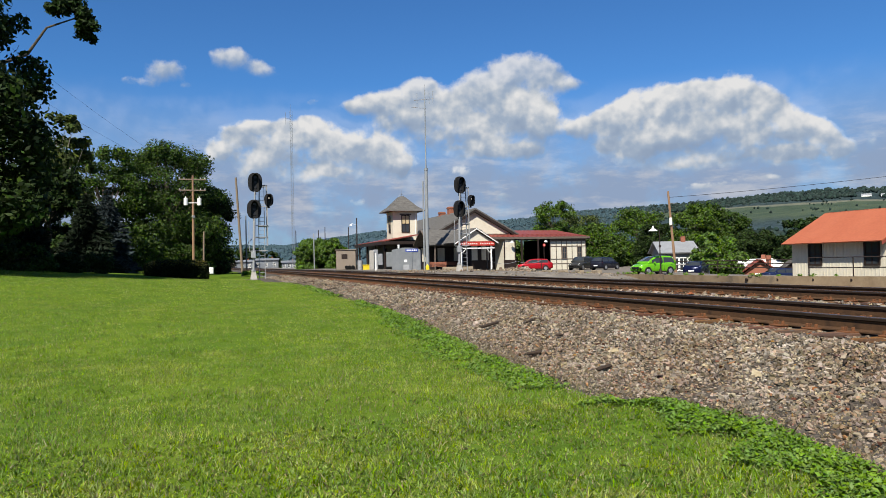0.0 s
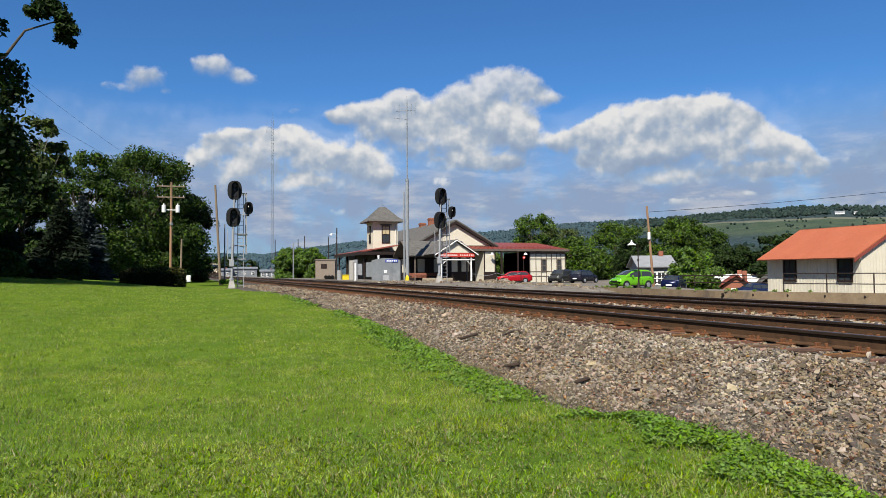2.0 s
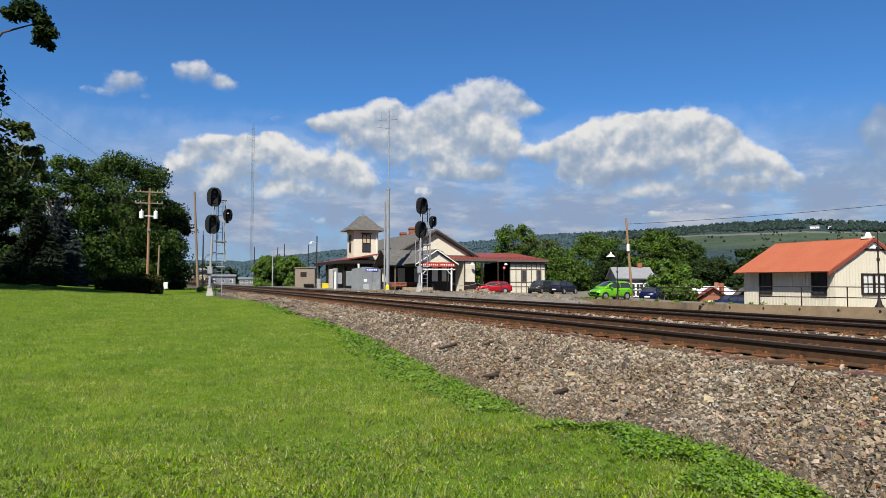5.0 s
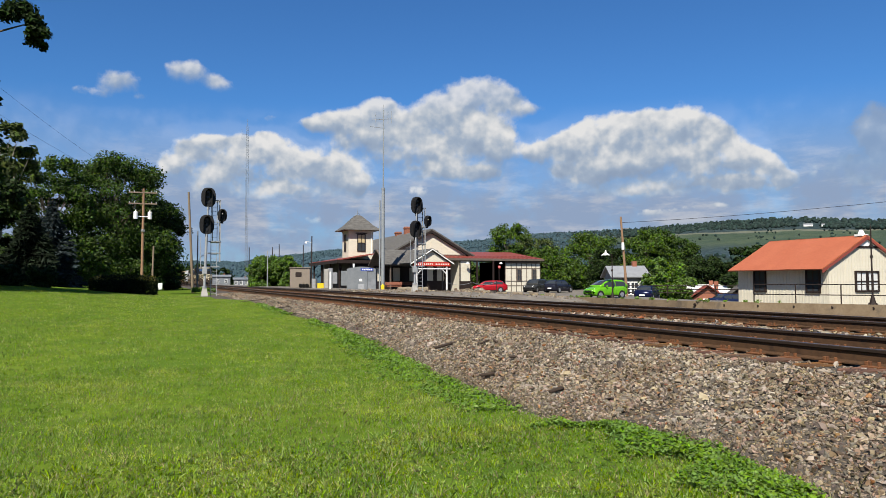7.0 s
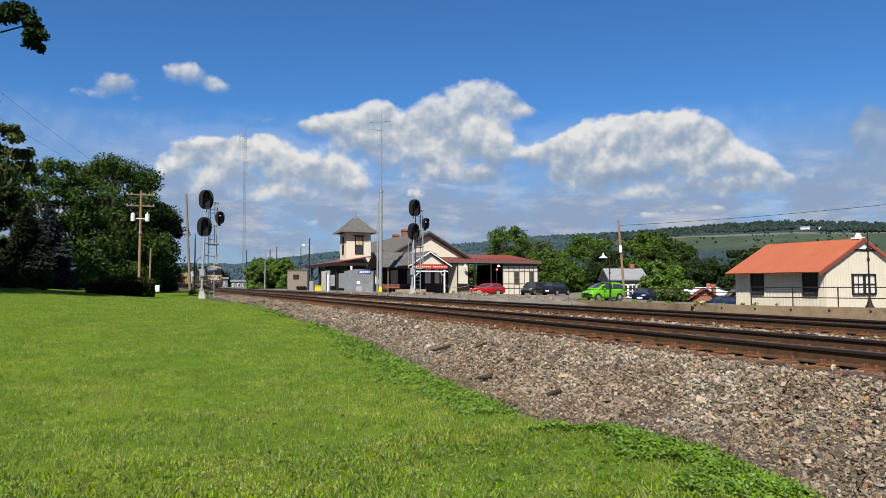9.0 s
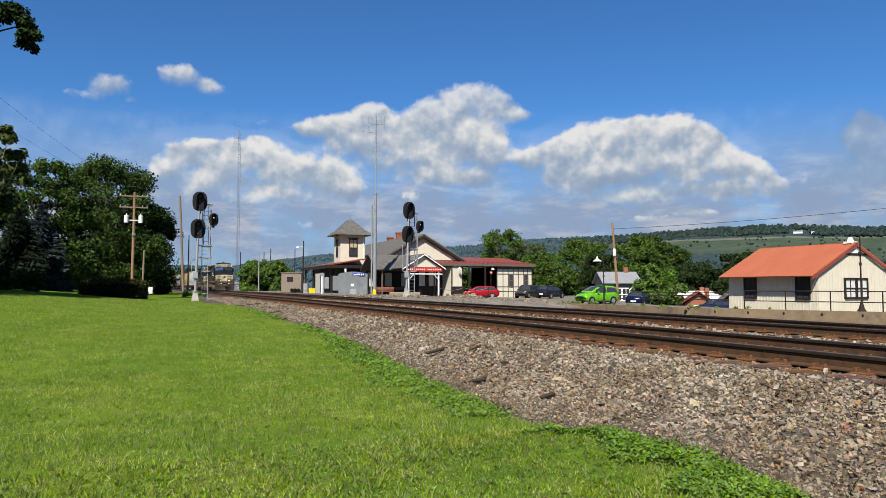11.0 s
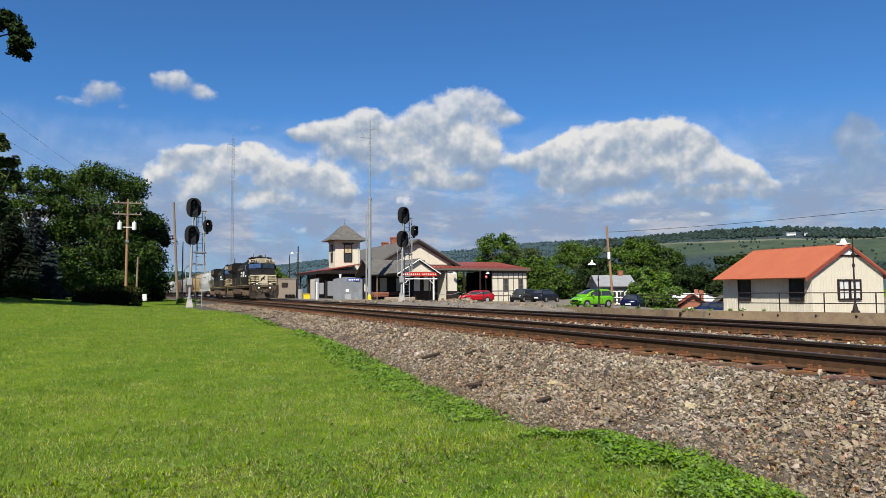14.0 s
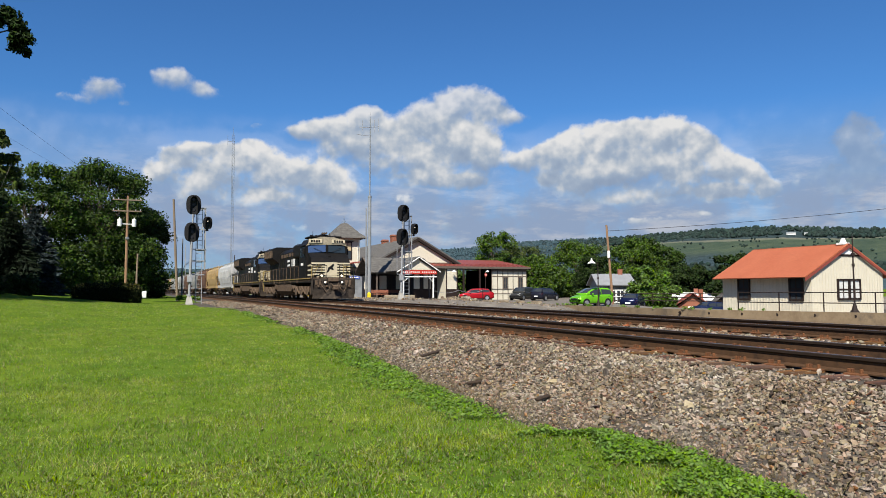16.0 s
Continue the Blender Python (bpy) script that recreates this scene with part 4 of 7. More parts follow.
    for x in (23.0, 29.0):
        M().box(x - 0.07, x + 0.07, 70.3, 70.44, -0.2, 2.5).ob("porch_post", TAUPE, s)
    for x in (24.5, 26.5, 28.5):
        M().box(x - 0.5, x + 0.5, 75.7, 75.8, -0.1, 2.3).ob("porch_door", BROWN, s)
    for x in (23.5, 25.5, 27.5):
        M().box(x - 0.42, x + 0.42, 75.72, 75.8, 0.75, 2.3).ob("porch_panel", CREAM, s, "cream wall panel under the porch")
    M().box(22.8, 29.3, 75.8, 82.9, -0.3, 2.45).ob("porch_wall", BROWN, s)
    # long side wing with a low red roof
    w0, w1, wy = 31.6, 49.4, 83.6
    r = M()
    r.slab([(w0, wy - 0.5, 3.75), (w1, wy - 0.5, 3.75), (w1, wy + 2.86, 4.2), (w0, wy + 2.86, 4.2)], 0.1)
    r.slab([(40.25, wy + 2.86, 4.2), (w1, wy + 2.86, 4.2), (w1, wy + 9, 5.03), (40.25, wy + 9, 5.03)], 0.1)
    wr = r.ob("wing_roof", REDROOF, s, "long low red metal roof")
    M().box(w0, w1, wy - 0.56, wy - 0.5, 3.46, 3.74).ob("fascia", TAUPE, wr)
    M().box(w1, w1 + 0.06, wy - 0.56, wy + 9, 3.46, 3.74).ob("fascia", TAUPE, wr)
    M().box(w0, w1, wy - 0.4, wy + 2.8, 3.40, 3.46).ob("soffit", BROWN, wr)
    seam = M().box(-0.02, 0.02, 0, 3.3, 0, 0.05).mesh("roof_seam", REDROOF)
    for i in range(26):
        o = new("roof_seam", seam)
        o.parent, o.matrix_basis = wr, pose(w0 + 0.4 + i * 0.68, wy - 0.48, 3.76, 7.63)
    M().box(36.7, 38.4, wy - 0.3, wy + 2.8, -0.6, 3.4).ob("wing_wall", CREAM, s)
    M().box(36.7, 38.4, wy - 0.36, wy - 0.3, -0.6, 0.75).ob("dado", BROWN, s)
    M().box(w0, 36.7, wy + 2.55, wy + 2.75, -0.6, 3.4).ob("wing_back_wall", BROWN, s)
    for x in (33.6, 35.2):
        M().box(x - 0.5, x + 0.5, wy + 2.45, wy + 2.55, 0.8, 3.0).ob("wing_panel", CREAM, s)
    for x in (36.78, 38.32):
        M().box(x - 0.07, x + 0.07, wy - 0.39, wy - 0.34, -0.6, 3.4).ob("stud", BROWN, s)
    # half-timbered end
    hx0, hx1 = 43.6, 49.1
    M().box(hx0, hx1, wy, wy + 8, -0.7, 3.4).ob("end_wall", CREAM, s, "white panelled wall with brown timbering")
    z1 = 3.35
    for x in (hx0 + 0.04, hx0 + 0.95, hx0 + 1.75, hx0 + 2.55, hx0 + 3.35, hx0 + 4.15, hx0 + 4.8, hx1 - 0.04):
        M().box(x - 0.04, x + 0.04, wy - 0.05, wy, -0.7, z1).ob("timber", TAUPE, s)
    for z in (0.1, 0.72, 2.45):
        M().box(hx0, hx1, wy - 0.045, wy, z - 0.045, z + 0.045).ob("timber", TAUPE, s)
    M().box(hx0, hx1, wy - 0.06, wy, 3.12, 3.4).ob("frieze", TAUPE, s)
    for x in (hx0 + 2.15, hx0 + 4.48):
        window(s, x, 1.55, 0.5, 1.45, wy - 0.04, frame=TAUPE)
    M().box(hx0 - 0.0, hx0 + 0.02, wy, wy + 8, -0.7, 3.4).ob("end_wall_side", CREAM, s)
    for x in (39.2, 41.6):
        M().box(x - 0.1, x + 0.1, wy - 0.6, wy - 0.4, -0.6, 3.45).ob("wing_post", BROWN, s)
    for x in (42.5, 37.6):
        l = M().cyl((x, wy - 0.6, 3.1), (x, wy - 1.0, 3.25), 0.03, 0.03, 6).cyl((x, wy - 1.0, 3.25), (x, wy - 1.0, 3.0), 0.06, 0.28, 12)
        l.ob("wall_lamp", WHITE, s, "white enamel lamp shade")
    return s


make_station()


# ---- freight shed with the orange-red roof ----
def make_shed():
    s = thing("freight_shed", pose(37.2, 29.55, -0.78), "cream board-and-batten shed with an orange-red metal roof", "shed")
    L, W, H, R = 7.0, 6.5, 2.12, 4.22   # along the tracks, across, eave, ridge
    wall = M()
    wall.prism([(0, -1.6), (W, -1.6), (W, H + 0.35), (W / 2, R - 0.12), (0, H + 0.35)], "y", 0.0, L)
    wall.ob("wall", SIDING, s, "cream vertical board siding")
    bat = M().box(-0.02, 0.0, -0.025, 0.025, 0, H + 0.3).mesh("batten", SIDING)
    for i in range(28):
        o = new("batten", bat)
        o.parent, o.matrix_basis = s, pose(-0.002, 0.12 + i * 0.243, 0)
    for i in range(25):
        x = 0.22 + i * 0.25
        h = H + 0.35 + (R - 0.5 - H) * (1 - abs(x - W / 2) / (W / 2)) - 0.05
        o = new("batten", M().box(-0.02, 0.02, -0.02, 0.0, 0, h).mesh("batten", SIDING))
        o.parent, o.matrix_basis = s, pose(x, -0.002, 0)
    ov, g = 0.75, 0.16
    slope = (R - H - 0.35) / (W / 2)
    ze = H + 0.35 - slope * ov + 0.05
    r = M()
    r.slab([(-ov, -g, ze), (W / 2, -g, R), (W / 2, L + g, R), (-ov, L + g, ze)][::-1], 0.07)
    r.slab([(W / 2, -g, R), (W + ov, -g, ze), (W + ov, L + g, ze), (W / 2, L + g, R)][::-1], 0.07)
    roof = r.ob("roof", ORANGEROOF, s, "orange-red metal roof")
    t = M()
    for xa in (-ov, W + ov):
        t.prism([(xa, ze - 0.02), (W / 2, R - 0.02), (W / 2, R - 0.2), (xa, ze - 0.2)], "y", -g - 0.03, -g)
    t.ob("barge_board", REDROOF, roof)
    M().box(W / 2 - 0.09, W / 2 + 0.09, -g, L + g, R - 0.03, R + 0.05).ob("ridge_cap", REDROOF, roof)
    v = M().box(W / 2 - 0.3, W / 2 + 0.3, 0.0, 0.5, R, R + 0.12).cyl((W / 2, 0.25, R + 0.1), (W / 2, 0.25, R + 0.4), 0.22, 0.1, 10)
    v.ob("vent", WHITE, roof, "white roof vent")
    lv = M()
    lv.prism([(W / 2 - 0.75, R - 0.62), (W / 2 + 0.75, R - 0.62), (W / 2, R - 0.2)], "y", -0.06, 0)
    lv.ob("gable_louvre", WHITE, s)
    M().box(W / 2 - 1.15, W / 2 + 1.15, -0.05, 0, R - 0.74, R - 0.62).ob("trim", BROWN, s)
    for x in (W / 2 - 0.52, W / 2 + 0.52):
        window(s, x, 1.42, 0.85, 1.08, -0.02, PALEGLASS)
    for y in (1.05, 5.1):
        window(s, y, 1.45, 0.8, 1.25, -0.03, facing="-x")
    return s


make_shed()


def platform_edge():
    ys = [18 + 2 * i for i in range(21)]
    m = M()
    rows = []
    for y in ys:
        x = wall_x(y)
        z = -0.62
        rows.append([(x, y, -1.7), (x, y, z), (x + 0.45, y, z), (x + 0.45, y, -1.7)])
    m.rings(rows)
    w = m.ob("retaining_wall", OLDCONC)
    tagged(w, "low weathered concrete platform wall with drain holes", "retaining wall", kind="structure")
    for i in range(8):
        y = 22.2 + i * 1.88
        M().cyl((wall_x(y) - 0.012, y, -0.83), (wall_x(y) + 0.1, y, -0.83), 0.085, 0.085, 10).ob("drain_hole", BROWN, w)
    f = thing("platform_railing", pose(0, 0, 0), "dark pipe railing along the platform edge", "railing")
    ys = [18.5, 20.7, 22.9, 25.2, 27.56, 29.77, 31.97]
    for y in ys:
        M().cyl((wall_x(y) + 0.3, y, -0.65), (wall_x(y) + 0.3, y, 0.5), 0.035, 0.035, 8).ob("post", BROWN, f)
    for a, b in zip(ys, ys[1:]):
        for z in (0.48, -0.12):
            M().cyl((wall_x(a) + 0.3, a, z), (wall_x(b) + 0.3, b, z), 0.028, 0.028, 8).ob("rail", BROWN, f)
    lamp_post((36.25, 26.15, -0.63), 4.1, shade=False)
    lamp_post((34.2, 46.8, -0.72), 3.6)
    lamp_post((39.6, 77.5, -0.7), 3.4, sign=True)


def lamp_post(at, h, sign=False, shade=True):
    t = thing("platform_lamp" if not sign else "sign_post", pose(*at), "dark cast-iron platform lamp post" if not sign else "dark post with a small round red sign", "lamp post" if not sign else "sign")
    M().cyl((0, 0, 0), (0, 0, 0.12), 0.24, 0.2, 12).cyl((0, 0, 0.12), (0, 0, 0.5), 0.16, 0.07, 12).cyl((0, 0, 0.5), (0, 0, h), 0.05, 0.035, 10).cyl((0, 0, h * 0.62), (0, 0, h * 0.66), 0.08, 0.08, 10).ob("post", BROWN, t)
    if sign:
        M().cyl((0, -0.06, h - 0.2), (0, -0.09, h - 0.2), 0.2, 0.2, 8).ob("sign_plate", REDSIGN, t)
        M().box(-0.13, 0.13, -0.1, -0.09, h - 0.24, h - 0.16).ob("letter_bar", WHITE, t)
    elif not shade:
        M().cyl((0, 0, h), (0, 0, h + 0.3), 0.03, 0.012, 8).ob("finial", BROWN, t)
        M().cyl((0, 0, h - 0.95), (0, 0, h - 0.8), 0.1, 0.1, 10).ob("collar", BROWN, t)
    else:
        M().cyl((0, 0, h), (-0.75, -0.2, h + 0.05), 0.03, 0.03, 8).ob("arm", BROWN, t)
        M().cyl((-0.75, -0.2, h + 0.12), (-0.75, -0.2, h - 0.1), 0.08, 0.36, 14).cyl((-0.75, -0.2, h + 0.12), (-0.75, -0.2, h + 0.3), 0.08, 0.05, 10).ob("shade", WHITE, t)


platform_edge()

for x, h in ((16.7, 7.5), (21.2, 7.6), (22.5, 8.2), (27.3, 8.2)):
    pole("far_pole", (x, 140.0, -0.3), (x, 140, h), 0.11, BROWN, "thin dark pole behind the small trees")
pole("far_pole", (15.9, 110.0, -0.3), (15.9, 110, 5.6), 0.09, GALV, "thin grey pole before the small trees")
t = thing("white_cabinet", pose(0.35, 78.0, -0.05), "small white metal box on the lawn's edge", "cabinet")
M().box(-0.22, 0.22, -0.2, 0.2, 0, 0.7, 0.03).ob("body", WHITE, t)
M().box(-0.18, 0.18, -0.22, -0.2, 0.06, 0.64, 0.01).ob("door", WHITE, t)
for x, y, l in ((31.3, 57.5, 1.6), (31.6, 55.0, 1.2), (31.2, 60.5, 1.8), (31.8, 52.5, 1.4)):
    t = thing("concrete_block", pose(x, y, -0.62, 0, 0, 84), "pale concrete kerb block along the yard's edge", "concrete block", "blocks")
    M().box(-l / 2, l / 2, -0.2, 0.2, 0, 0.3, 0.03).ob("block", CONCRETE, t)


# ---- trees ----
RNG = np.random.default_rng(7)


def leaf_cloud(centres, radii, count, size, flat=0.85, shell=0.55):
    """Leaf quads round clump centres, turned at random and mostly facing outwards and up."""
    c = np.asarray(centres, float)
    r = np.asarray(radii, float)
    # sprays of leaves inside each clump
    k = 10
    e = RNG.normal(size=(len(c), k, 3))
    e /= np.linalg.norm(e, axis=2, keepdims=True)
    e[..., 2] = np.abs(e[..., 2]) * 0.9 - 0.25
    c = (c[:, None] + e * (r[:, None] * RNG.uniform(0.5, 1.0, (len(r), k)))[..., None]).reshape(-1, 3)
    r = (r[:, None] * RNG.uniform(0.30, 0.70, (len(r), k))).reshape(-1)
    pick = RNG.choice(len(c), count, p=r ** 2 / (r ** 2).sum())
    d = RNG.normal(size=(count, 3))
    d /= np.linalg.norm(d, axis=1, keepdims=True)
    rad = r[pick] * (shell + (1 - shell) * RNG.random(count) ** 0.5) * (1 + 0.18 * RNG.normal(size=count))
    p = c[pick] + d * rad[:, None] * np.array([1, 1, flat])
    nrm = d * 0.8 + RNG.normal(size=(count, 3)) * 0.6 + np.array([0, 0, 0.35])
    nrm /= np.linalg.norm(nrm, axis=1, keepdims=True)
    a = np.cross(nrm, RNG.normal(size=(count, 3)))
    a /= np.linalg.norm(a, axis=1, keepdims=True)
    b = np.cross(nrm, a)
    s = size * (0.6 + 0.8 * RNG.random(count))[:, None]
    tip = p + a * s
    quads = np.stack([p - a * s, p + b * s * 0.55 + a * s * 0.1, tip, p - b * s * 0.55 + a * s * 0.1], 1)
    return quads.reshape(-1, 3)


def make_tree(name, base, height, spread, leaves, label, count=9000, size=0.22, trunk=0.3, clear=0.18, clumps=46, mat_trunk=None, seed=1, squash=1.0, lean=(0, 0)):
    rng = np.random.default_rng(seed)
    t = thing(name, pose(*base), label, "tree" if "tree" in name or "maple" in name or "spruce" in name else "shrub")
    tips = []
    for i in range(clumps):
        a = rng.uniform(0, 2 * math.pi)
        h = rng.uniform(clear, 0.97)
        u = (h - clear) / (1 - clear)
        # wide below the middle, rounding off to the top
        env = spread * 0.5 * math.sqrt(max(0.04, 1 - (abs(u - 0.42) / 0.60) ** 2.2))
        rr = env * rng.uniform(0.45, 0.92)
        tips.append((math.cos(a) * rr + lean[0] * h, math.sin(a) * rr * squash + lean[1] * h, h * height, rng.uniform(0.10, 0.2) * spread * (1 - 0.35 * u)))
    m = M()
    top = (lean[0] * 0.6, lean[1] * 0.6, height * 0.72)
    mid = (rng.normal() * 0.15, rng.normal() * 0.15, height * 0.35)
    m.cyl((0, 0, -0.5), mid, trunk, trunk * 0.75, 9, False)
    m.cyl(mid, top, trunk * 0.75, trunk * 0.2, 8, False)
    for x, y, z, r in tips[::2]:
        s = rng.uniform(0.25, 0.7) * z / height
        o = (mid[0] * s, mid[1] * s, max(height * clear * 0.8, z * 0.55))
        q = ((o[0] + x) / 2 + rng.normal() * 0.2, (o[1] + y) / 2, (o[2] + z) / 2 - 0.2)
        m.cyl(o, q, trunk * 0.28, trunk * 0.17, 6, False).cyl(q, (x, y, z), trunk * 0.17, trunk * 0.05, 5, False)
    m.ob("trunk", mat_trunk or BARK, t)
    c = np.array([q[:3] for q in tips])
    r = np.array([q[3] for q in tips])
    o = new("crown", fast_mesh("crown", leaf_cloud(c, r, count, size), 4, leaves))
    o.parent = t
    return t


def make_spruce(base, height, width, mat, label, count=9000, seed=3, size=0.3):
    rng = np.random.default_rng(seed)
    t = thing("spruce_tree", pose(*base), label, "tree")
    M().cyl((0, 0, -0.3), (0, 0, height * 0.97), 0.22, 0.03, 8, False).ob("trunk", BARK, t)
    n = count
    h = 1 - np.sqrt(rng.random(n))
    tier = np.floor(h * 16) / 16
    frac = h * 16 - np.floor(h * 16)
    bough = rng.integers(0, 11, n) / 11 * 2 * math.pi + tier * 37 + rng.normal(size=n) * 0.16
    rad = width / 2 * (1 - tier) * (0.25 + 0.75 * rng.random(n) ** 0.6) * (0.85 + 0.3 * np.sin(tier * 91 + bough * 3))
    z = (0.03 + tier * 0.95) * height + frac * 0.25 - rad * 0.22
    p = np.stack([np.cos(bough) * rad, np.sin(bough) * rad, z], 1)
    a = np.stack([np.cos(bough), np.sin(bough), np.full(n, -0.15)], 1) + rng.normal(size=(n, 3)) * 0.45
    a /= np.linalg.norm(a, axis=1, keepdims=True)
    b = np.cross(a, rng.normal(size=(n, 3)))
    b /= np.linalg.norm(b, axis=1, keepdims=True)
    s = size * (0.6 + 0.8 * rng.random(n))[:, None]
    q = np.stack([p - a * s, p + b * s * 0.25, p + a * s, p - b * s * 0.25], 1).reshape(-1, 3)
    o = new("crown", fast_mesh("crown", q, 4, mat))
    o.parent = t
    return t


def lz(x, y):
    return lawn_z(x, y) - 0.05


def left_side():
    make_tree("maple_tree", (-4.4, 88, lz(-4, 60)), 14.6, 13.0, LEAF_MID, "large round green maple behind the utility pole", 62000, 0.152, 0.4, 0.03, 170, seed=11)
    make_tree("maple_tree", (-0.6, 93, lz(0, 60)), 11.0, 8.6, LEAF_DARK, "dark green maple beside the lamp pole", 27000, 0.165, 0.3, 0.03, 70, seed=12)
    make_tree("maple_tree", (-10.8, 84, lz(-10, 60)), 13.6, 9.0, LEAF_MID, "green maple in the row of trees", 30000, 0.16, 0.3, 0.05, 70, seed=18)
    make_tree("woodland_tree", (-13.0, 72, lz(-13, 50)), 14.2, 6.5, LEAF_OLIVE, "open olive-green tree with bare pale limbs", 9000, 0.22, 0.2, 0.42, 40, PALEBARK, seed=13)
    make_tree("woodland_tree", (-17.0, 66, lz(-17, 50)), 14.0, 8.0, LEAF_MID, "thin green woodland tree", 18000, 0.22, 0.3, 0.15, 60, seed=14)
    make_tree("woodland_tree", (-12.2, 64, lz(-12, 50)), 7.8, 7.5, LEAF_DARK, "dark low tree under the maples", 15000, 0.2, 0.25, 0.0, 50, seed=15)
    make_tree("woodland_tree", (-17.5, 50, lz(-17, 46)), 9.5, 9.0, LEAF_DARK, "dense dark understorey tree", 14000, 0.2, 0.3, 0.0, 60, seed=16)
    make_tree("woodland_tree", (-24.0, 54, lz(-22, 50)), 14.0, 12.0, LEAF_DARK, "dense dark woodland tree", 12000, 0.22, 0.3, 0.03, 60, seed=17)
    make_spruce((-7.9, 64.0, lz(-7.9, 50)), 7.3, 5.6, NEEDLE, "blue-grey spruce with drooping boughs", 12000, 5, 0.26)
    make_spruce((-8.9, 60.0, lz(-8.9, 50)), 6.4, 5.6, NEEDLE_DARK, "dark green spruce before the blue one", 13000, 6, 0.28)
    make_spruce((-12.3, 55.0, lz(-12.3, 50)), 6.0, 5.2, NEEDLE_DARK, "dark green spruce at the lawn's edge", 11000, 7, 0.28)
    make_tree("lawn_shrub", (-11.5, 50, lz(-11.5, 46)), 2.0, 4.2, LEAF_MID, "green shrub at the lawn's edge", 6000, 0.12, 0.06, 0.0, 26, seed=21)
    make_tree("lawn_shrub", (-14.2, 47, lz(-14.2, 46)), 3.0, 4.0, LEAF_BRIGHT, "bright green shrub at the lawn's edge", 7000, 0.13, 0.06, 0.0, 26, seed=22)
    make_tree("lawn_shrub", (-8.0, 52.5, lz(-8.0, 46)), 1.5, 3.6, LEAF_DARK, "low dark shrub under the spruces", 5000, 0.11, 0.06, 0.0, 20, seed=23)
    # added out of view, sunward of the spruces, to throw shade on them
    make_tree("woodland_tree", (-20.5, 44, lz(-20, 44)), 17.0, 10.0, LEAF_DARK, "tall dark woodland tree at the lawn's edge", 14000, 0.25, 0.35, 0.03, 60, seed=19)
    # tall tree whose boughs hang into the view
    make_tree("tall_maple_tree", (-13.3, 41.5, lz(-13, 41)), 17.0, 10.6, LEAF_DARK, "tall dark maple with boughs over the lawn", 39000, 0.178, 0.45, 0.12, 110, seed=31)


left_side()


def overhanging_bough():
    t = thing("maple_bough", pose(-8.2, 50.0, 16.95), "leafy maple bough reaching out over the lawn", "branch")
    m = M()
    pts = [(-5.1, -8.5, -8.5), (-5.0, -4.5, -5.5), (-4.4, -0.5, -3.5), (-2.6, 0.5, -2.3), (-1.4, 0.1, -0.6), (0.35, 0, 0.17)]
    for i, (a, b) in enumerate(zip(pts, pts[1:])):
        m.cyl(a, b, 0.19 - 0.03 * i, 0.16 - 0.03 * i, 8, False)
    m.ob("limb", BARK, t)
    c = [(-0.35, 0, 0.78), (0.6, 0.2, 0.35), (1.04, 0, -0.43), (0.17, 0.35, 1.04), (-0.78, -0.35, 0.52), (0.95, 0.35, -0.87)]
    o = new("leaves", fast_mesh("leaves", leaf_cloud(c, [0.78, 0.78, 0.66, 0.7, 0.6, 0.52], 3600, 0.155), 4, LEAF_DARK))
    o.parent = t


overhanging_bough()


def make_hedge():
    t = thing("hedge", pose(-1.95, 54.0, lz(-2, 54.0)), "clipped dark hedge with bronze tips on the lawn", "hedge")
    def shell(k, top=False):
        # superellipse: flat-topped, with rounded ends and shoulders
        u = RNG.uniform(-1, 1, k)
        a = RNG.uniform(0.1 if top else -0.15, 3.04 if top else 3.29, k)
        cc, ss = np.cos(a), np.sin(a)
        e = 0.6
        yy, zz = np.sign(cc) * np.abs(cc) ** e, np.clip(np.sign(ss) * np.abs(ss) ** e, 0, 1)
        end = (1 - np.abs(u) ** 5) ** 0.35
        return np.stack([-0.2 + 2.15 * u, 1.1 * yy * end, 1.22 * zz * (0.55 + 0.45 * end)], 1) + RNG.normal(size=(k, 3)) * 0.05
    p = shell(15000)
    def quads(p, s0):
        k = len(p)
        a = RNG.normal(size=(k, 3)); a /= np.linalg.norm(a, axis=1, keepdims=True)
        b = np.cross(a, RNG.normal(size=(k, 3))); b /= np.linalg.norm(b, axis=1, keepdims=True)
        s = s0 * RNG.uniform(0.6, 1.3, (k, 1))
        return np.stack([p - a * s, p + b * s * 0.6, p + a * s, p - b * s * 0.6], 1).reshape(-1, 3)
    o = new("foliage", fast_mesh("foliage", quads(p, 0.075), 4, HEDGE)); o.parent = t
    # lighter bronze leaves over the shoulder stand for the sun on it
    tp = shell(9000, True)
    tp = tp[tp[:, 2] > 0.86 + 0.2 * RNG.random(len(tp))]
    o = new("bronze_growth", fast_mesh("bronze_growth", quads(tp, 0.08), 4, HEDGE_TOP)); o.parent = t
    M().box(-1.8, 1.4, -0.75, 0.75, 0.0, 0.92, 0.3).ob("core", HEDGE, t)


make_hedge()


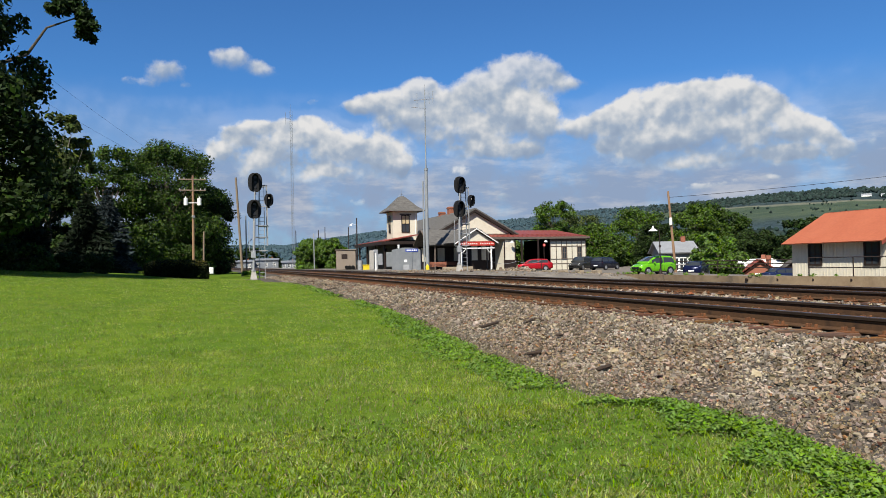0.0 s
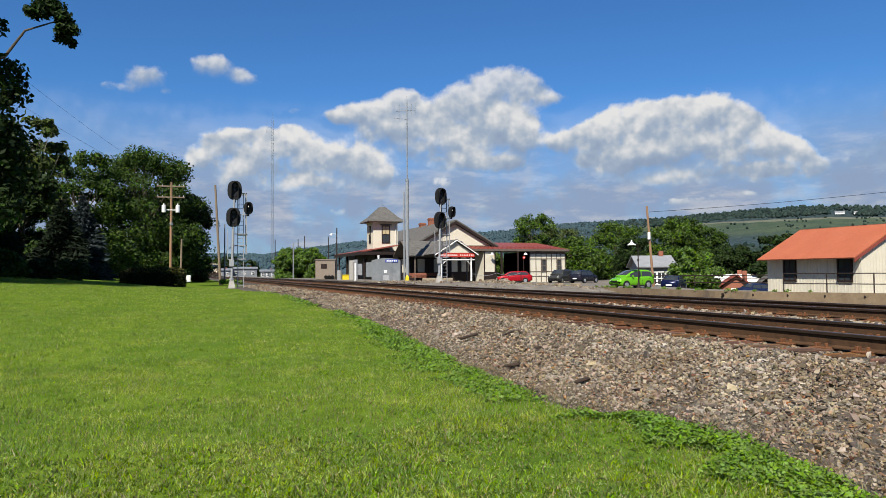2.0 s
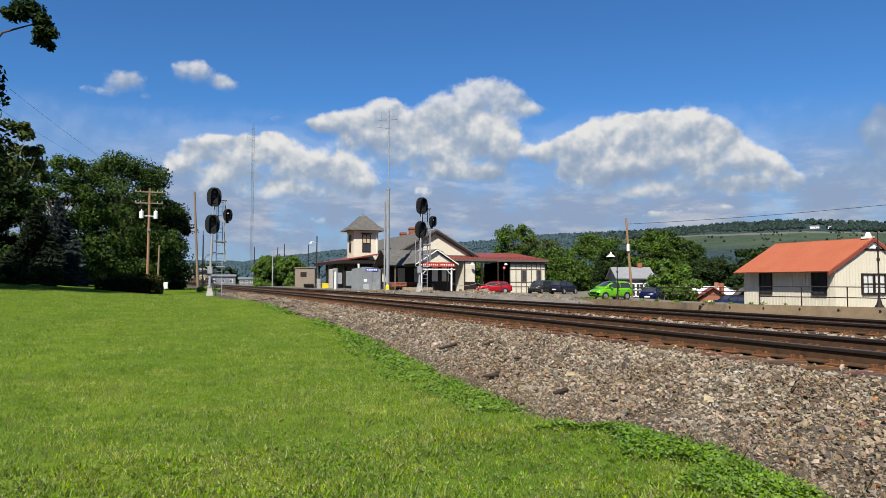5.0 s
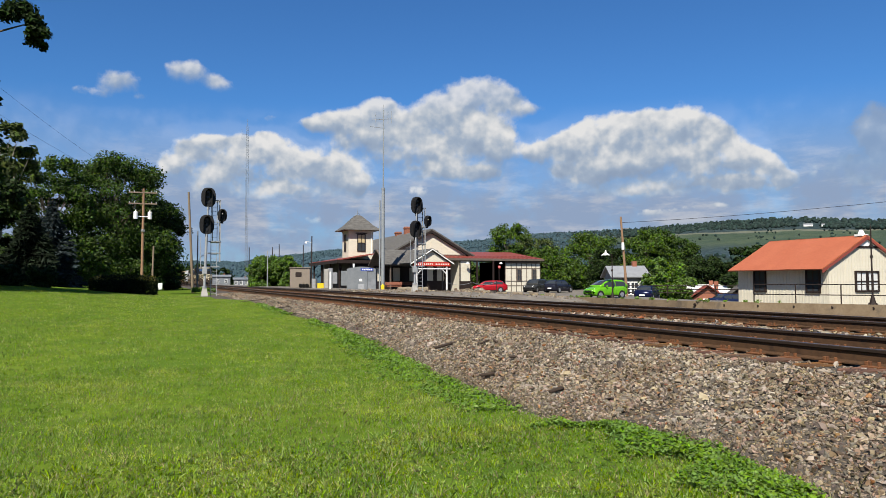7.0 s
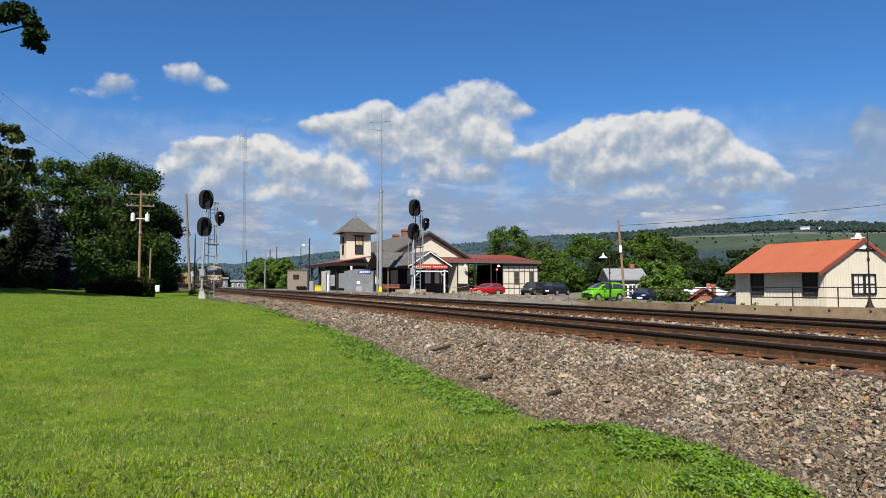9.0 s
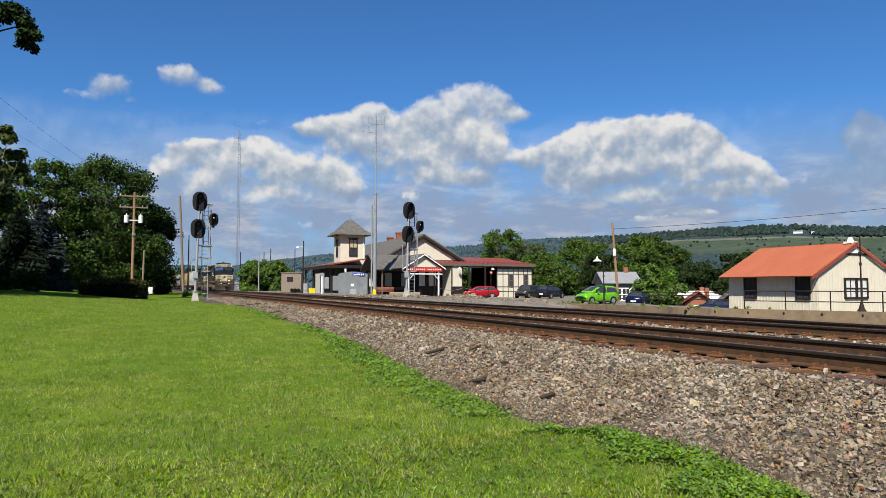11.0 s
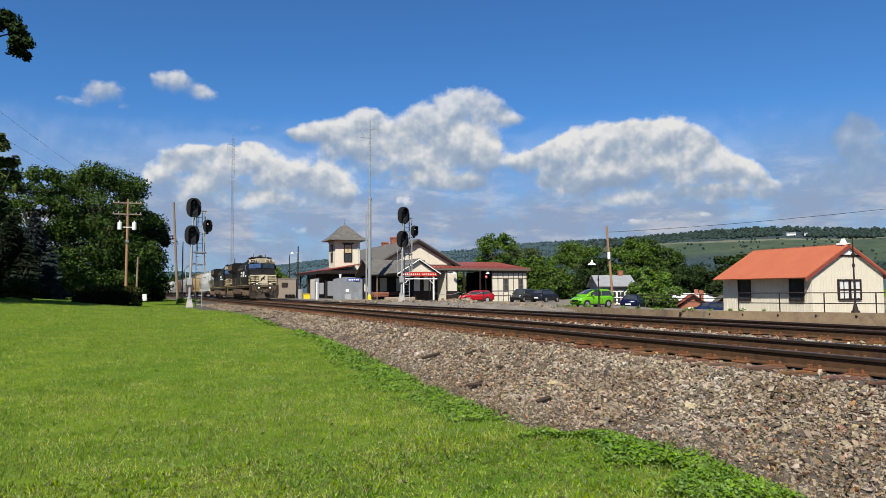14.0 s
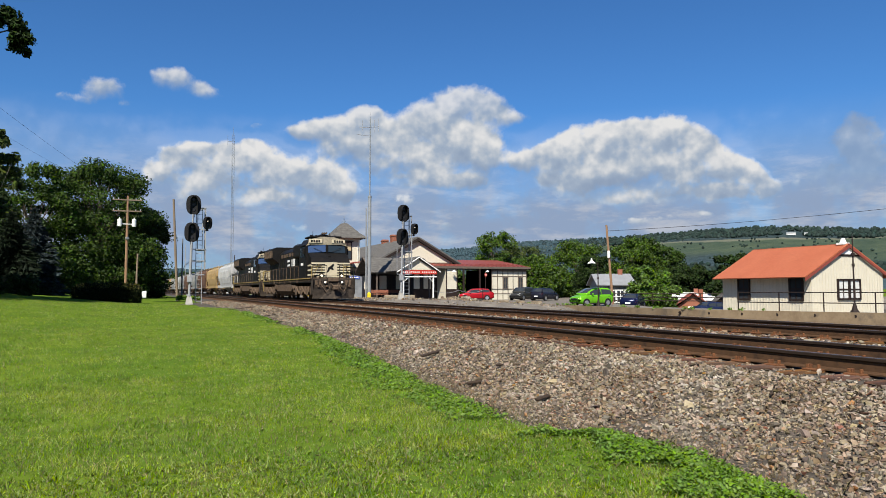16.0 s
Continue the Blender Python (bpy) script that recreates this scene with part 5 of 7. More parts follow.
def right_side():
    # grove behind the shack
    for i, (x, y, h, w) in enumerate(((16.6, 123, 5.2, 5.0), (20.8, 122, 5.4, 5.0), (18.6, 127, 5.6, 5.5))):
        make_tree("grove_tree", (x, y, -0.3), h, w, LEAF_GROVE, "bright green small tree behind the shack", 24000, 0.14, 0.18, 0.0, 80, seed=40 + i)
    # behind the station wing and the car park
    for i, (x, y, h, w, mt) in enumerate(((53.0, 100, 10.6, 8.5, LEAF_SUN), (60.0, 104, 8.5, 10.0, LEAF_OLIVE), (56.0, 92, 6.5, 8.0, LEAF_SUN),
                                          (66.0, 96, 9.0, 10.0, LEAF_SUN), (68.0, 82, 9.0, 9.0, LEAF_MID), (64.5, 80, 8.4, 8.0, LEAF_SUN), (70.0, 80, 7.6, 7.0, LEAF_MID),
                                          (62.0, 85, 6.0, 7.0, LEAF_DARK), (70.0, 75, 4.6, 7.0, LEAF_DARK), (44.5, 99, 4.2, 6.0, LEAF_SUN))):
        make_tree("yard_tree", (x, y, -0.8), h, w, mt, "leafy green tree behind the car park", 18500, 0.175, 0.25, 0.0, 100, seed=60 + i)
    make_tree("yard_shrub", (50.3, 59.4, -1.6), 4.5, 5.6, LEAF_GROVE, "large rounded green bush beside the car park", 18000, 0.14, 0.1, 0.0, 44, seed=81)
    make_tree("yard_tree", (68.5, 66, -1.5), 6.6, 6.0, LEAF_DARK, "dark tree behind the freight shed", 14000, 0.25, 0.2, 0.0, 40, seed=83)


right_side()
for i, (x, y, h, w) in enumerate(((12, 336, 9, 12), (20, 340, 10, 13), (28, 338, 8, 11), (5, 345, 10, 14))):
    make_tree("far_tree", (x, y, -1.5), h, w, LEAF_DARK, "dark tree behind the far sheds", 2500, 0.55, 0.3, 0.0, 30, seed=90 + i)


# ---- distant ridge ----
def make_hills():
    def crest(az):
        # height in degrees above eye level along the heading
        pts = [(-60, 3.0), (-20, 2.2), (0.7, 1.72), (6, 1.6), (8, 1.9), (13, 2.58), (19.6, 3.05), (25.6, 3.45), (27.5, 3.75), (33.5, 4.05), (38, 4.15), (44, 4.5), (49.5, 4.65), (52, 4.4), (56, 4.15), (75, 3.8), (110, 3.0)]
        for (a, b), (c, d) in zip(pts, pts[1:]):
            if az <= c:
                t = (az - a) / (c - a)
                return b + (d - b) * t
        return 3.0
    azs = np.arange(-60, 110, 0.16)
    ds = [700, 850, 1000, 1150, 1300, 1450, 1600, 1750, 1900, 2050, 2200, 2300, 2400, 2600]
    vs, fs = [], []
    for d in ds:
        u = (d - 700) / 1700
        for az in azs:
            a = radians(az)
            h = math.tan(radians(crest(az))) * 2400 * min(1.0, u) ** 1.3 * (1 if d <= 2400 else 0.7)
            n = noise.noise((az * 0.5, d * 0.006, 1)) * 7 * sm(u, 0, 0.4) + (noise.noise((az * 1.3, d * 0.05, 4)) * 4 + noise.noise((az * 7.3, d * 0.05, 9)) * 5.0) * (0.3 + 0.7 * sm(u, 0.6, 1))
            vs.append((math.sin(a) * d, math.cos(a) * d, h + n - 3))
    n = len(azs)
    for j in range(len(ds) - 1):
        for i in range(n - 1):
            fs.append((j * n + i, j * n + i + 1, (j + 1) * n + i + 1, (j + 1) * n + i))
    mat = bpy.data.materials.new("wooded_ridge")
    mat.use_nodes = True
    mat.node_tree.nodes.clear()
    k = Nodes(mat.node_tree)
    tc = k.n("TexCoord").outputs["Object"]
    trees = k.noise(tc, 0.045, 5.0, 0.7)
    wide = k.noise(tc, 0.004, 4.0, 0.6)
    # aerial haze is put into the wood and field colours
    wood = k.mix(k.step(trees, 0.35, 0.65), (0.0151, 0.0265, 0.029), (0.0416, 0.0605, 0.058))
    field = k.mix(k.step(k.noise(tc, 0.012, 6.0, 0.7), 0.35, 0.65), (0.0347, 0.0542, 0.0353), (0.0617, 0.0806, 0.0466))
    z = k.n("SeparateXYZ", ins={0: tc}).outputs[2]
    x = k.n("SeparateXYZ", ins={0: tc}).outputs[0]
    z_w = k.m("ADD", z, k.m("MULTIPLY", k.m("SUBTRACT", wide, 0.5), 26.0))
    open_ = k.step(x, 980, 1150)
    band = k.m("MULTIPLY", k.m("MULTIPLY", k.step(z_w, 28, 44), k.step(z_w, 128, 124)), open_)
    # bluer, paler wood towards the left: thicker haze painted into the colour
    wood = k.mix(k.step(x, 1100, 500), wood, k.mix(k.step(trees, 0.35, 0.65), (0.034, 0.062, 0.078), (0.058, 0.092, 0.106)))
    col = k.mix(band, wood, field)
    # dirt road along the upper edge of the field
    lane = k.m("MULTIPLY", k.m("MULTIPLY", k.step(z_w, 121, 123), k.step(z_w, 129, 127)), open_)
    col = k.mix(k.m("MULTIPLY", lane, 0.7), col, (0.1512, 0.148, 0.1071))
    b = k.n("BsdfPrincipled", ins={"Base Color": col, "Roughness": 0.95, "Specular IOR Level": 0.1})
    bp = k.n("Bump", ins={"Strength": 1.0, "Distance": 8.0, "Height": trees})
    k.L.new(bp.outputs[0], b.inputs["Normal"])
    k.L.new(b.outputs[0], k.n("OutputMaterial").inputs[0])
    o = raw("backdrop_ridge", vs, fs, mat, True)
    tagged(o, "long wooded ridge with green fields in the distance", "hills", kind="structure")
    # trees along the crest, on the slopes and dotted over the field
    rng = np.random.default_rng(5)
    near_v, near_f, far_v, far_f = [], [], [], []
    ico = (np.array([(-1, 1.618, 0), (1, 1.618, 0), (-1, -1.618, 0), (1, -1.618, 0), (0, -1, 1.618), (0, 1, 1.618), (0, -1, -1.618), (0, 1, -1.618), (1.618, 0, -1), (1.618, 0, 1), (-1.618, 0, -1), (-1.618, 0, 1)]) / 1.902)
    tri = ((0, 11, 5), (0, 5, 1), (0, 1, 7), (0, 7, 10), (0, 10, 11), (1, 5, 9), (5, 11, 4), (11, 10, 2), (10, 7, 6), (7, 1, 8), (3, 9, 4), (3, 4, 2), (3, 2, 6), (3, 6, 8), (3, 8, 9), (4, 9, 5), (2, 4, 11), (6, 2, 10), (8, 6, 7), (9, 8, 1))
    for _ in range(17000):
        az, u = rng.uniform(2, 60), rng.uniform(0.1, 1.0) ** 0.8
        wooded = u > 0.79 + 0.03 * noise.noise((az * 0.6, 0, 3)) or u < 0.33 or az < 37 + 3 * noise.noise((u * 5, 2, 0))
        thicket = noise.noise((az * 0.35, u * 9, 7)) > 0.28
        if not wooded and rng.random() > (0.16 if thicket else 0.02):
            continue
        if wooded and u < 0.75 and rng.random() > 0.35:
            continue
        if abs(az - 50.4) < 0.75 and 0.68 < u < 0.9:
            continue
        d = 700 + 1700 * u
        h = math.tan(radians(crest(az))) * 2400 * u ** 1.3
        r = rng.uniform(3.0, 6.4) * (1.0 if wooded else 0.62)
        if az < 37:
            r *= 0.66
        if wooded and u > 0.95:
            r *= 0.75 + 0.5 * max(0.0, noise.noise((az * 1.1, 0, 1)) + 0.3)
        c = np.array((math.sin(radians(az)) * d, math.cos(radians(az)) * d, h - 2 + r * 0.4))
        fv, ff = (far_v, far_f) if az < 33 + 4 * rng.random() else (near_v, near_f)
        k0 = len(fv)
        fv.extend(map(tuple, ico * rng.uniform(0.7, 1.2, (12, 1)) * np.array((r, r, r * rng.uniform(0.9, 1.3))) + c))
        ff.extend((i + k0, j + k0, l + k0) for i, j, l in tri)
    # crown colours hold the haze as well, bluer for the left-hand trees
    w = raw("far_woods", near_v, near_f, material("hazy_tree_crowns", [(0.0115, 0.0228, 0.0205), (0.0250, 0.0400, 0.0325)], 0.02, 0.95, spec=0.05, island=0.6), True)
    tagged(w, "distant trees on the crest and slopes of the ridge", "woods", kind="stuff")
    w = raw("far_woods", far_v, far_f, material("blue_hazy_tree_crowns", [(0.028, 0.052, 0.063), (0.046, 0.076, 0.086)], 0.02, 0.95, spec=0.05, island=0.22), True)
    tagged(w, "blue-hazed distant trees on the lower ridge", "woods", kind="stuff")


make_hills()


# ---- the freight train ----
SPEED, NOSE_END = 14.7, 46.9     # metres a second; y of the leading coupler at the end of the clip
LOCO_BLACK = material("black_locomotive_paint", [(0.005, 0.005, 0.0057), (0.0088, 0.0082, 0.0076)], 1.5, 0.55, spec=0.1, stains=(0.0139, 0.0113, 0.0095))
GRIME = material("grimy_running_gear", [(0.070, 0.046, 0.030), (0.105, 0.072, 0.047), (0.030, 0.021, 0.015)], 4, 0.9, bump=0.3)
PILOT = material("sooty_pilot_paint", [(0.018, 0.0138, 0.0105), (0.033, 0.025, 0.0185), (0.058, 0.044, 0.032)], 3, 0.85, bump=0.3)
LOCO_CREAM = material("cream_stripe_paint", [(0.4536, 0.3906, 0.2646), (0.504, 0.441, 0.315)], 3, 0.55)
LOCO_ROOF = material("dusty_cab_roof", [(0.33, 0.285, 0.205), (0.22, 0.19, 0.135), (0.38, 0.33, 0.24)], 3, 0.7)
SKYGLASS = material("cab_glass", [(0.02, 0.03, 0.04)], 2, 0.03, flat=True)
# blue of the reflected sky, put into the left windscreen's colour
BLUEGLASS = material("sky_reflection_cab_glass", [(0.17, 0.23, 0.31)], 2, 0.06, 0.8, flat=True)
HANDRAIL = material("yellow_handrail", [(0.2646, 0.189, 0.0504), (0.2142, 0.1512, 0.0441)], 6, 0.6)
HEADLIGHT = glow("headlight_lamp", (1.0, 0.86, 0.66), 0.9)
WAGON = {"white": material("white_wagon", [(0.374, 0.374, 0.3604), (0.4216, 0.4216, 0.408)], 1.2, 0.6, stains=(0.2448, 0.2244, 0.1972)),
         "tan": material("tan_wagon", [(0.3128, 0.204, 0.0816), (0.3536, 0.2448, 0.1088)], 1.2, 0.6, stains=(0.204, 0.1292, 0.0612)),
         "grey": material("grey_wagon", [(0.204, 0.204, 0.1972), (0.2448, 0.2448, 0.2312)], 1.2, 0.65, stains=(0.136, 0.1156, 0.0952)),
         "brown": material("brown_wagon", [(0.0952, 0.0476, 0.0306), (0.1292, 0.068, 0.0408)], 1.2, 0.7, stains=(0.0612, 0.0374, 0.0272)),
         "black": material("black_wagon", [(0.0204, 0.0204, 0.0204), (0.034, 0.0306, 0.0272)], 1.2, 0.6)}


def wheelset(parent, y, r=0.5):
    m = M()
    for s in (-1, 1):
        x = s * 0.72
        m.cyl((x - 0.065, 0, 0), (x + 0.065, 0, 0), r, r, 20).cyl((x - s * 0.065, 0, 0), (x - s * 0.095, 0, 0), r + 0.028, r + 0.028, 20)
        m.cyl((x + s * 0.065, 0, 0), (x + s * 0.10, 0, 0), 0.16, 0.13, 10)
        for a in range(5):
            c, d = math.cos(a * 1.2566) * r * 0.62, math.sin(a * 1.2566) * r * 0.62
            m.cyl((x + s * 0.06, c, d), (x + s * 0.075, c, d), 0.07, 0.07, 6)
    m.cyl((-0.75, 0, 0), (0.75, 0, 0), 0.08, 0.08, 8)
    return m.ob("wheelset", GRIME, parent, m=pose(0, y, r))


def loco_truck(parent, yc):
    t = M()
    for s in (-1, 1):
        x = s * 1.22
        t.prism([(-2.75, 0.62), (-2.6, 0.40), (-1.5, 0.42), (-1.0, 0.78), (1.0, 0.78), (1.5, 0.42), (2.6, 0.40), (2.75, 0.62), (2.6, 0.98), (-2.6, 0.98)], "x", x - 0.1, x + 0.1)
        for y in (-1.9, 0.0, 1.9):
            t.box(x - 0.02, x + s * 0.26, y - 0.24, y + 0.24, 0.32, 0.78, 0.04)
            t.cyl((x + s * 0.2, y - 0.42, 0.55), (x + s * 0.2, y - 0.42, 1.0), 0.11, 0.11, 8).cyl((x + s * 0.2, y + 0.42, 0.55), (x + s * 0.2, y + 0.42, 1.0), 0.11, 0.11, 8)
        for y in (-1.0, 1.0):
            t.cyl((x + s * 0.12, y, 0.4), (x + s * 0.3, y + 0.5, 0.95), 0.06, 0.06, 8)
    t.box(-0.95, 0.95, -0.5, 0.5, 0.6, 1.0)
    k = t.ob("truck", GRIME, parent, "dust-covered three-axle truck", m=pose(0, yc, 0))
    return [(wheelset(k, y, 0.53), y, 0.53) for y in (-1.9, 0.0, 1.9)]


def make_loco(label, lit=True):
    """A long-hood diesel, nose to -y, coupler face at y = 0, rails at z = 0."""
    t = thing("diesel_locomotive", pose(0, 0, 0), label, "locomotive", "freight train")
    L = 22.3
    # frame, sill and tanks
    M().box(-1.5, 1.5, 1.0, L - 0.9, 1.22, 1.52, 0.03).ob("underframe", LOCO_BLACK, t)
    M().box(-1.56, 1.56, 0.9, L - 0.8, 1.50, 1.58, 0.01).ob("walkway", GRIME, t, "dusty walkway along the sill")
    f = M()
    f.prism([(-1.45, 1.2), (-1.45, 0.62), (-1.1, 0.28), (1.1, 0.28), (1.45, 0.62), (1.45, 1.2)], "y", 8.1, 14.2)
    f.ob("fuel_tank", GRIME, t, "dust-covered fuel tank")
    wheels = loco_truck(t, 4.6) + loco_truck(t, 17.7)
    for s in (-1, 1):
        M().cyl((s * 1.25, 7.0, 1.0), (s * 1.25, 8.0, 1.0), 0.18, 0.18, 10).ob("air_tank", GRIME, t)
        M().cyl((s * 1.3, 14.4, 1.0), (s * 1.3, 15.4, 1.0), 0.2, 0.2, 10).ob("air_tank", GRIME, t)
    # pilot, plow, couplers
    p = M()
    p.box(-1.5, 1.5, 0.78, 1.0, 0.55, 1.5, 0.04)
    p.prism([(-1.45, 0.12), (0, 0.10), (1.45, 0.12), (1.5, 0.75), (-1.5, 0.75)], "y", 0.62, 0.8)
    p.add([(-1.5, 0.8, 0.12), (0, 0.2, 0.10), (1.5, 0.8, 0.12), (1.5, 0.8, 0.72), (0, 0.5, 0.66), (-1.5, 0.8, 0.72)], [(0, 1, 4, 5), (1, 2, 3, 4)])
    p.ob("pilot", PILOT, t, "dusty pilot with snow plough")
    M().box(-0.12, 0.12, 0.0, 0.8, 0.75, 1.0, 0.04).box(-0.2, 0.2, -0.05, 0.25, 0.7, 1.05, 0.06).ob("coupler", GRIME, t)
    h = M()
    for s in (-1, 1):
        pts = [(s * 0.28, 0.5, 1.15), (s * 0.42, 0.3, 0.75), (s * 0.62, 0.32, 0.6), (s * 0.8, 0.45, 0.85), (s * 0.95, 0.7, 1.2)]
        for q, w in zip(pts, pts[1:]):
            h.cyl(q, w, 0.024, 0.024, 6)
        h.cyl((s * 0.28, 0.45, 1.2), (s * 0.1, 0.15, 0.9), 0.03, 0.03, 6)
    h.ob("air_hoses", GRIME, t)
    for s in (-1, 1):
        st = M()
        for i in range(4):
            st.box(s * 1.15 - 0.33, s * 1.15 + 0.33, 0.62 + i * 0.1, 0.9 + i * 0.1, 0.42 + i * 0.3, 0.46 + i * 0.3)
        st.box(s * 1.5 - 0.03, s * 1.5 + 0.03, 0.62, 1.1, 0.4, 1.55)
        st.ob("front_steps", PILOT, t)
    # front platform: rails, drop step, uncoupling lever, cables
    for s in (-1, 1):
        fp = M()
        for x in (s * 0.45, s * 0.95, s * 1.45):
            fp.cyl((x, 0.86, 1.5), (x, 0.86, 2.42), 0.022, 0.022, 6)
        fp.cyl((s * 0.45, 0.86, 2.42), (s * 1.45, 0.86, 2.42), 0.022, 0.022, 6).cyl((s * 0.45, 0.86, 1.95), (s * 1.45, 0.86, 1.95), 0.018, 0.018, 6)
        fp.ob("front_railing", LOCO_BLACK, t)
    fp = M().cyl((-1.4, 0.62, 0.98), (1.4, 0.62, 0.98), 0.022, 0.022, 6)
    for x in (-1.1, -0.5, 0.5, 1.1):
        fp.box(x - 0.05, x + 0.05, 0.6, 0.8, 0.9, 1.05, 0.01)
    fp.ob("coupling_lever", GRIME, t)
    M().box(-0.38, 0.38, 0.66, 0.8, 1.3, 1.52, 0.02).ob("drop_step", GRIME, t)
    for x in (-1.2, -0.95, 0.95, 1.2):
        M().box(x - 0.09, x + 0.09, 0.72, 0.8, 1.05, 1.42, 0.02).ob("cable_socket", GRIME, t)
    # short nose and cab
    n = M()
    n.prism([(1.55, 1.58), (1.5, 2.70), (1.72, 2.98), (2.75, 3.42), (2.75, 1.58)], "x", -1.38, 1.38)
    nose = n.ob("nose", LOCO_BLACK, t, "black nose with cream stripes")
    # cream stripe block on the nose front and sides
    for z in (1.82, 2.02, 2.22, 2.42, 2.6):
        M().box(-1.4, 1.4, 1.47, 1.52, z - 0.055, z + 0.055).ob("nose_stripe", LOCO_CREAM, nose)
    M().box(-0.44, 0.44, 1.44, 1.50, 1.72, 2.68, 0.01).ob("nose_door", LOCO_CREAM, nose, "cream nose door")
    hz = M()   # dark prancing mark as a plain slanted shape
    hz.prism([(-0.32, 1.95), (-0.22, 1.95), (-0.05, 2.2), (0.12, 2.1), (0.2, 2.15), (0.1, 2.3), (0.24, 2.5), (0.12, 2.55), (-0.04, 2.4), (-0.2, 2.32)], "y", 1.425, 1.44)
    hz.ob("nose_mark", LOCO_BLACK, nose)
    M().box(-1.05, 1.05, 1.40, 1.5, 1.60, 1.70, 0.01).ob("ledge", LOCO_CREAM, nose)
    for s in (-1, 1):
        M().box(s * 1.39 - 0.012, s * 1.39 + 0.012, 1.6, 2.7, 1.72, 1.84).ob("side_stripe", LOCO_CREAM, nose)
        M().box(s * 1.39 - 0.012, s * 1.39 + 0.012, 1.6, 2.7, 2.06, 2.18).ob("side_stripe", LOCO_CREAM, nose)
        M().box(s * 1.39 - 0.012, s * 1.39 + 0.012, 1.6, 2.7, 2.40, 2.52).ob("side_stripe", LOCO_CREAM, nose)
    c = M()
    roof = [(-1.53, 2.2), (-1.53, 3.95), (-1.2, 4.42), (-0.5, 4.58), (0.5, 4.58), (1.2, 4.42), (1.53, 3.95), (1.53, 2.2), (1.53, 1.58), (-1.53, 1.58)]
    c.prism(roof, "y", 2.75, 5.0)
    cab = c.ob("cab", LOCO_BLACK, t, "black driver's cab")
    fr = M()
    fr.prism([(-1.5, 3.9), (-1.2, 4.38), (-0.5, 4.56), (0.5, 4.56), (1.2, 4.38), (1.5, 3.9), (1.2, 4.0), (-1.2, 4.0)], "y", 2.66, 2.75)
    fr.ob("cab_brow", LOCO_ROOF, cab, "cream brow above the windscreens")
    for s, w in ((-1, 1.28), (1, 1.28)):
        # only the left pane carries the painted sky reflection
        M().add([(s * 0.1, 2.62, 3.46), (s * 1.38, 2.66, 3.40), (s * 1.38, 2.74, 3.90), (s * 0.1, 2.70, 3.98), (s * 0.1, 2.76, 3.46), (s * 1.38, 2.76, 3.40), (s * 1.38, 2.76, 3.90), (s * 0.1, 2.76, 3.98)],
                [(0, 1, 2, 3), (7, 6, 5, 4), (0, 4, 5, 1), (1, 5, 6, 2), (2, 6, 7, 3), (3, 7, 4, 0)]).ob("windscreen", SKYGLASS if s > 0 else BLUEGLASS, cab)
        M().box(s * 0.85 - 0.5, s * 0.85 + 0.5, 2.6, 2.68, 4.1, 4.38, 0.02).ob("number_board", LOCO_CREAM, cab)
        for i in range(4):
            M().box(s * 0.85 - 0.34 + i * 0.18, s * 0.85 - 0.22 + i * 0.18, 2.585, 2.6, 4.16, 4.33).ob("number_bar", LOCO_BLACK, cab)
        M().box(s * 1.54 - 0.012, s * 1.54 + 0.012, 3.1, 3.7, 3.1, 3.85, 0.0).ob("side_window", SKYGLASS, cab)
        M().box(s * 1.54 - 0.012, s * 1.54 + 0.012, 3.95, 4.6, 3.1, 3.85, 0.0).ob("side_window", SKYGLASS, cab)
    pl = M().cyl((0, 1.95, 3.05), (0, 1.85, 3.05), 0.12, 0.12, 12)
    pl.ob("lamp_housing", LOCO_BLACK, cab)
    r = M().box(-1.15, 1.15, 2.85, 4.9, 4.52, 4.66, 0.05)
    for x in (-0.9, -0.5, 0.5, 0.9):
        r.cyl((x, 3.3, 4.6), (x, 3.9, 4.68), 0.09, 0.12, 8)
    r.box(-0.3, 0.3, 3.6, 4.4, 4.6, 4.82, 0.05)
    r.ob("roof_gear", LOCO_BLACK, cab)
    for x, y, h in ((-0.6, 4.6, 0.55), (0.7, 4.7, 0.4), (0.0, 4.8, 0.3)):
        M().cyl((x, y, 4.55), (x, y, 4.6 + h), 0.03, 0.015, 6).ob("aerial", LOCO_BLACK, cab)
    hn = M()
    for i in range(3):
        hn.cyl((-0.12 + i * 0.12, 3.9, 4.86), (-0.12 + i * 0.12, 3.5 - 0.1 * i, 4.9), 0.035, 0.07, 8)
    hn.ob("horn", GRIME, cab)
    M().box(-0.05, 0.05, 2.60, 2.70, 3.38, 4.0, 0.01).ob("centre_post", LOCO_BLACK, cab)
    for s in (-1, 1):
        M().cyl((s * 0.35, 2.60, 3.46), (s * 1.0, 2.62, 3.76), 0.012, 0.012, 6).ob("wiper", LOCO_BLACK, cab)
        M().box(s * 1.62 - 0.06, s * 1.62 + 0.06, 2.95, 3.02, 3.3, 3.75, 0.01).ob("mirror", LOCO_BLACK, cab)
        M().box(s * 1.56 - 0.03, s * 1.56 + 0.03, 3.0, 4.7, 3.9, 3.97).ob("window_shade", LOCO_BLACK, cab)
    for s in (-1, 1):
        lamp = M().cyl((s * 0.72, 1.25, 1.72), (s * 0.72, 1.5, 1.72), 0.16, 0.16, 14).ob("lamp_housing", LOCO_BLACK, t)
        M().cyl((s * 0.72, 1.22, 1.72), (s * 0.72, 1.25, 1.72), 0.085, 0.085, 14).ob("headlight", HEADLIGHT if lit else LENS, lamp, "glowing headlight" if lit else "unlit headlight")
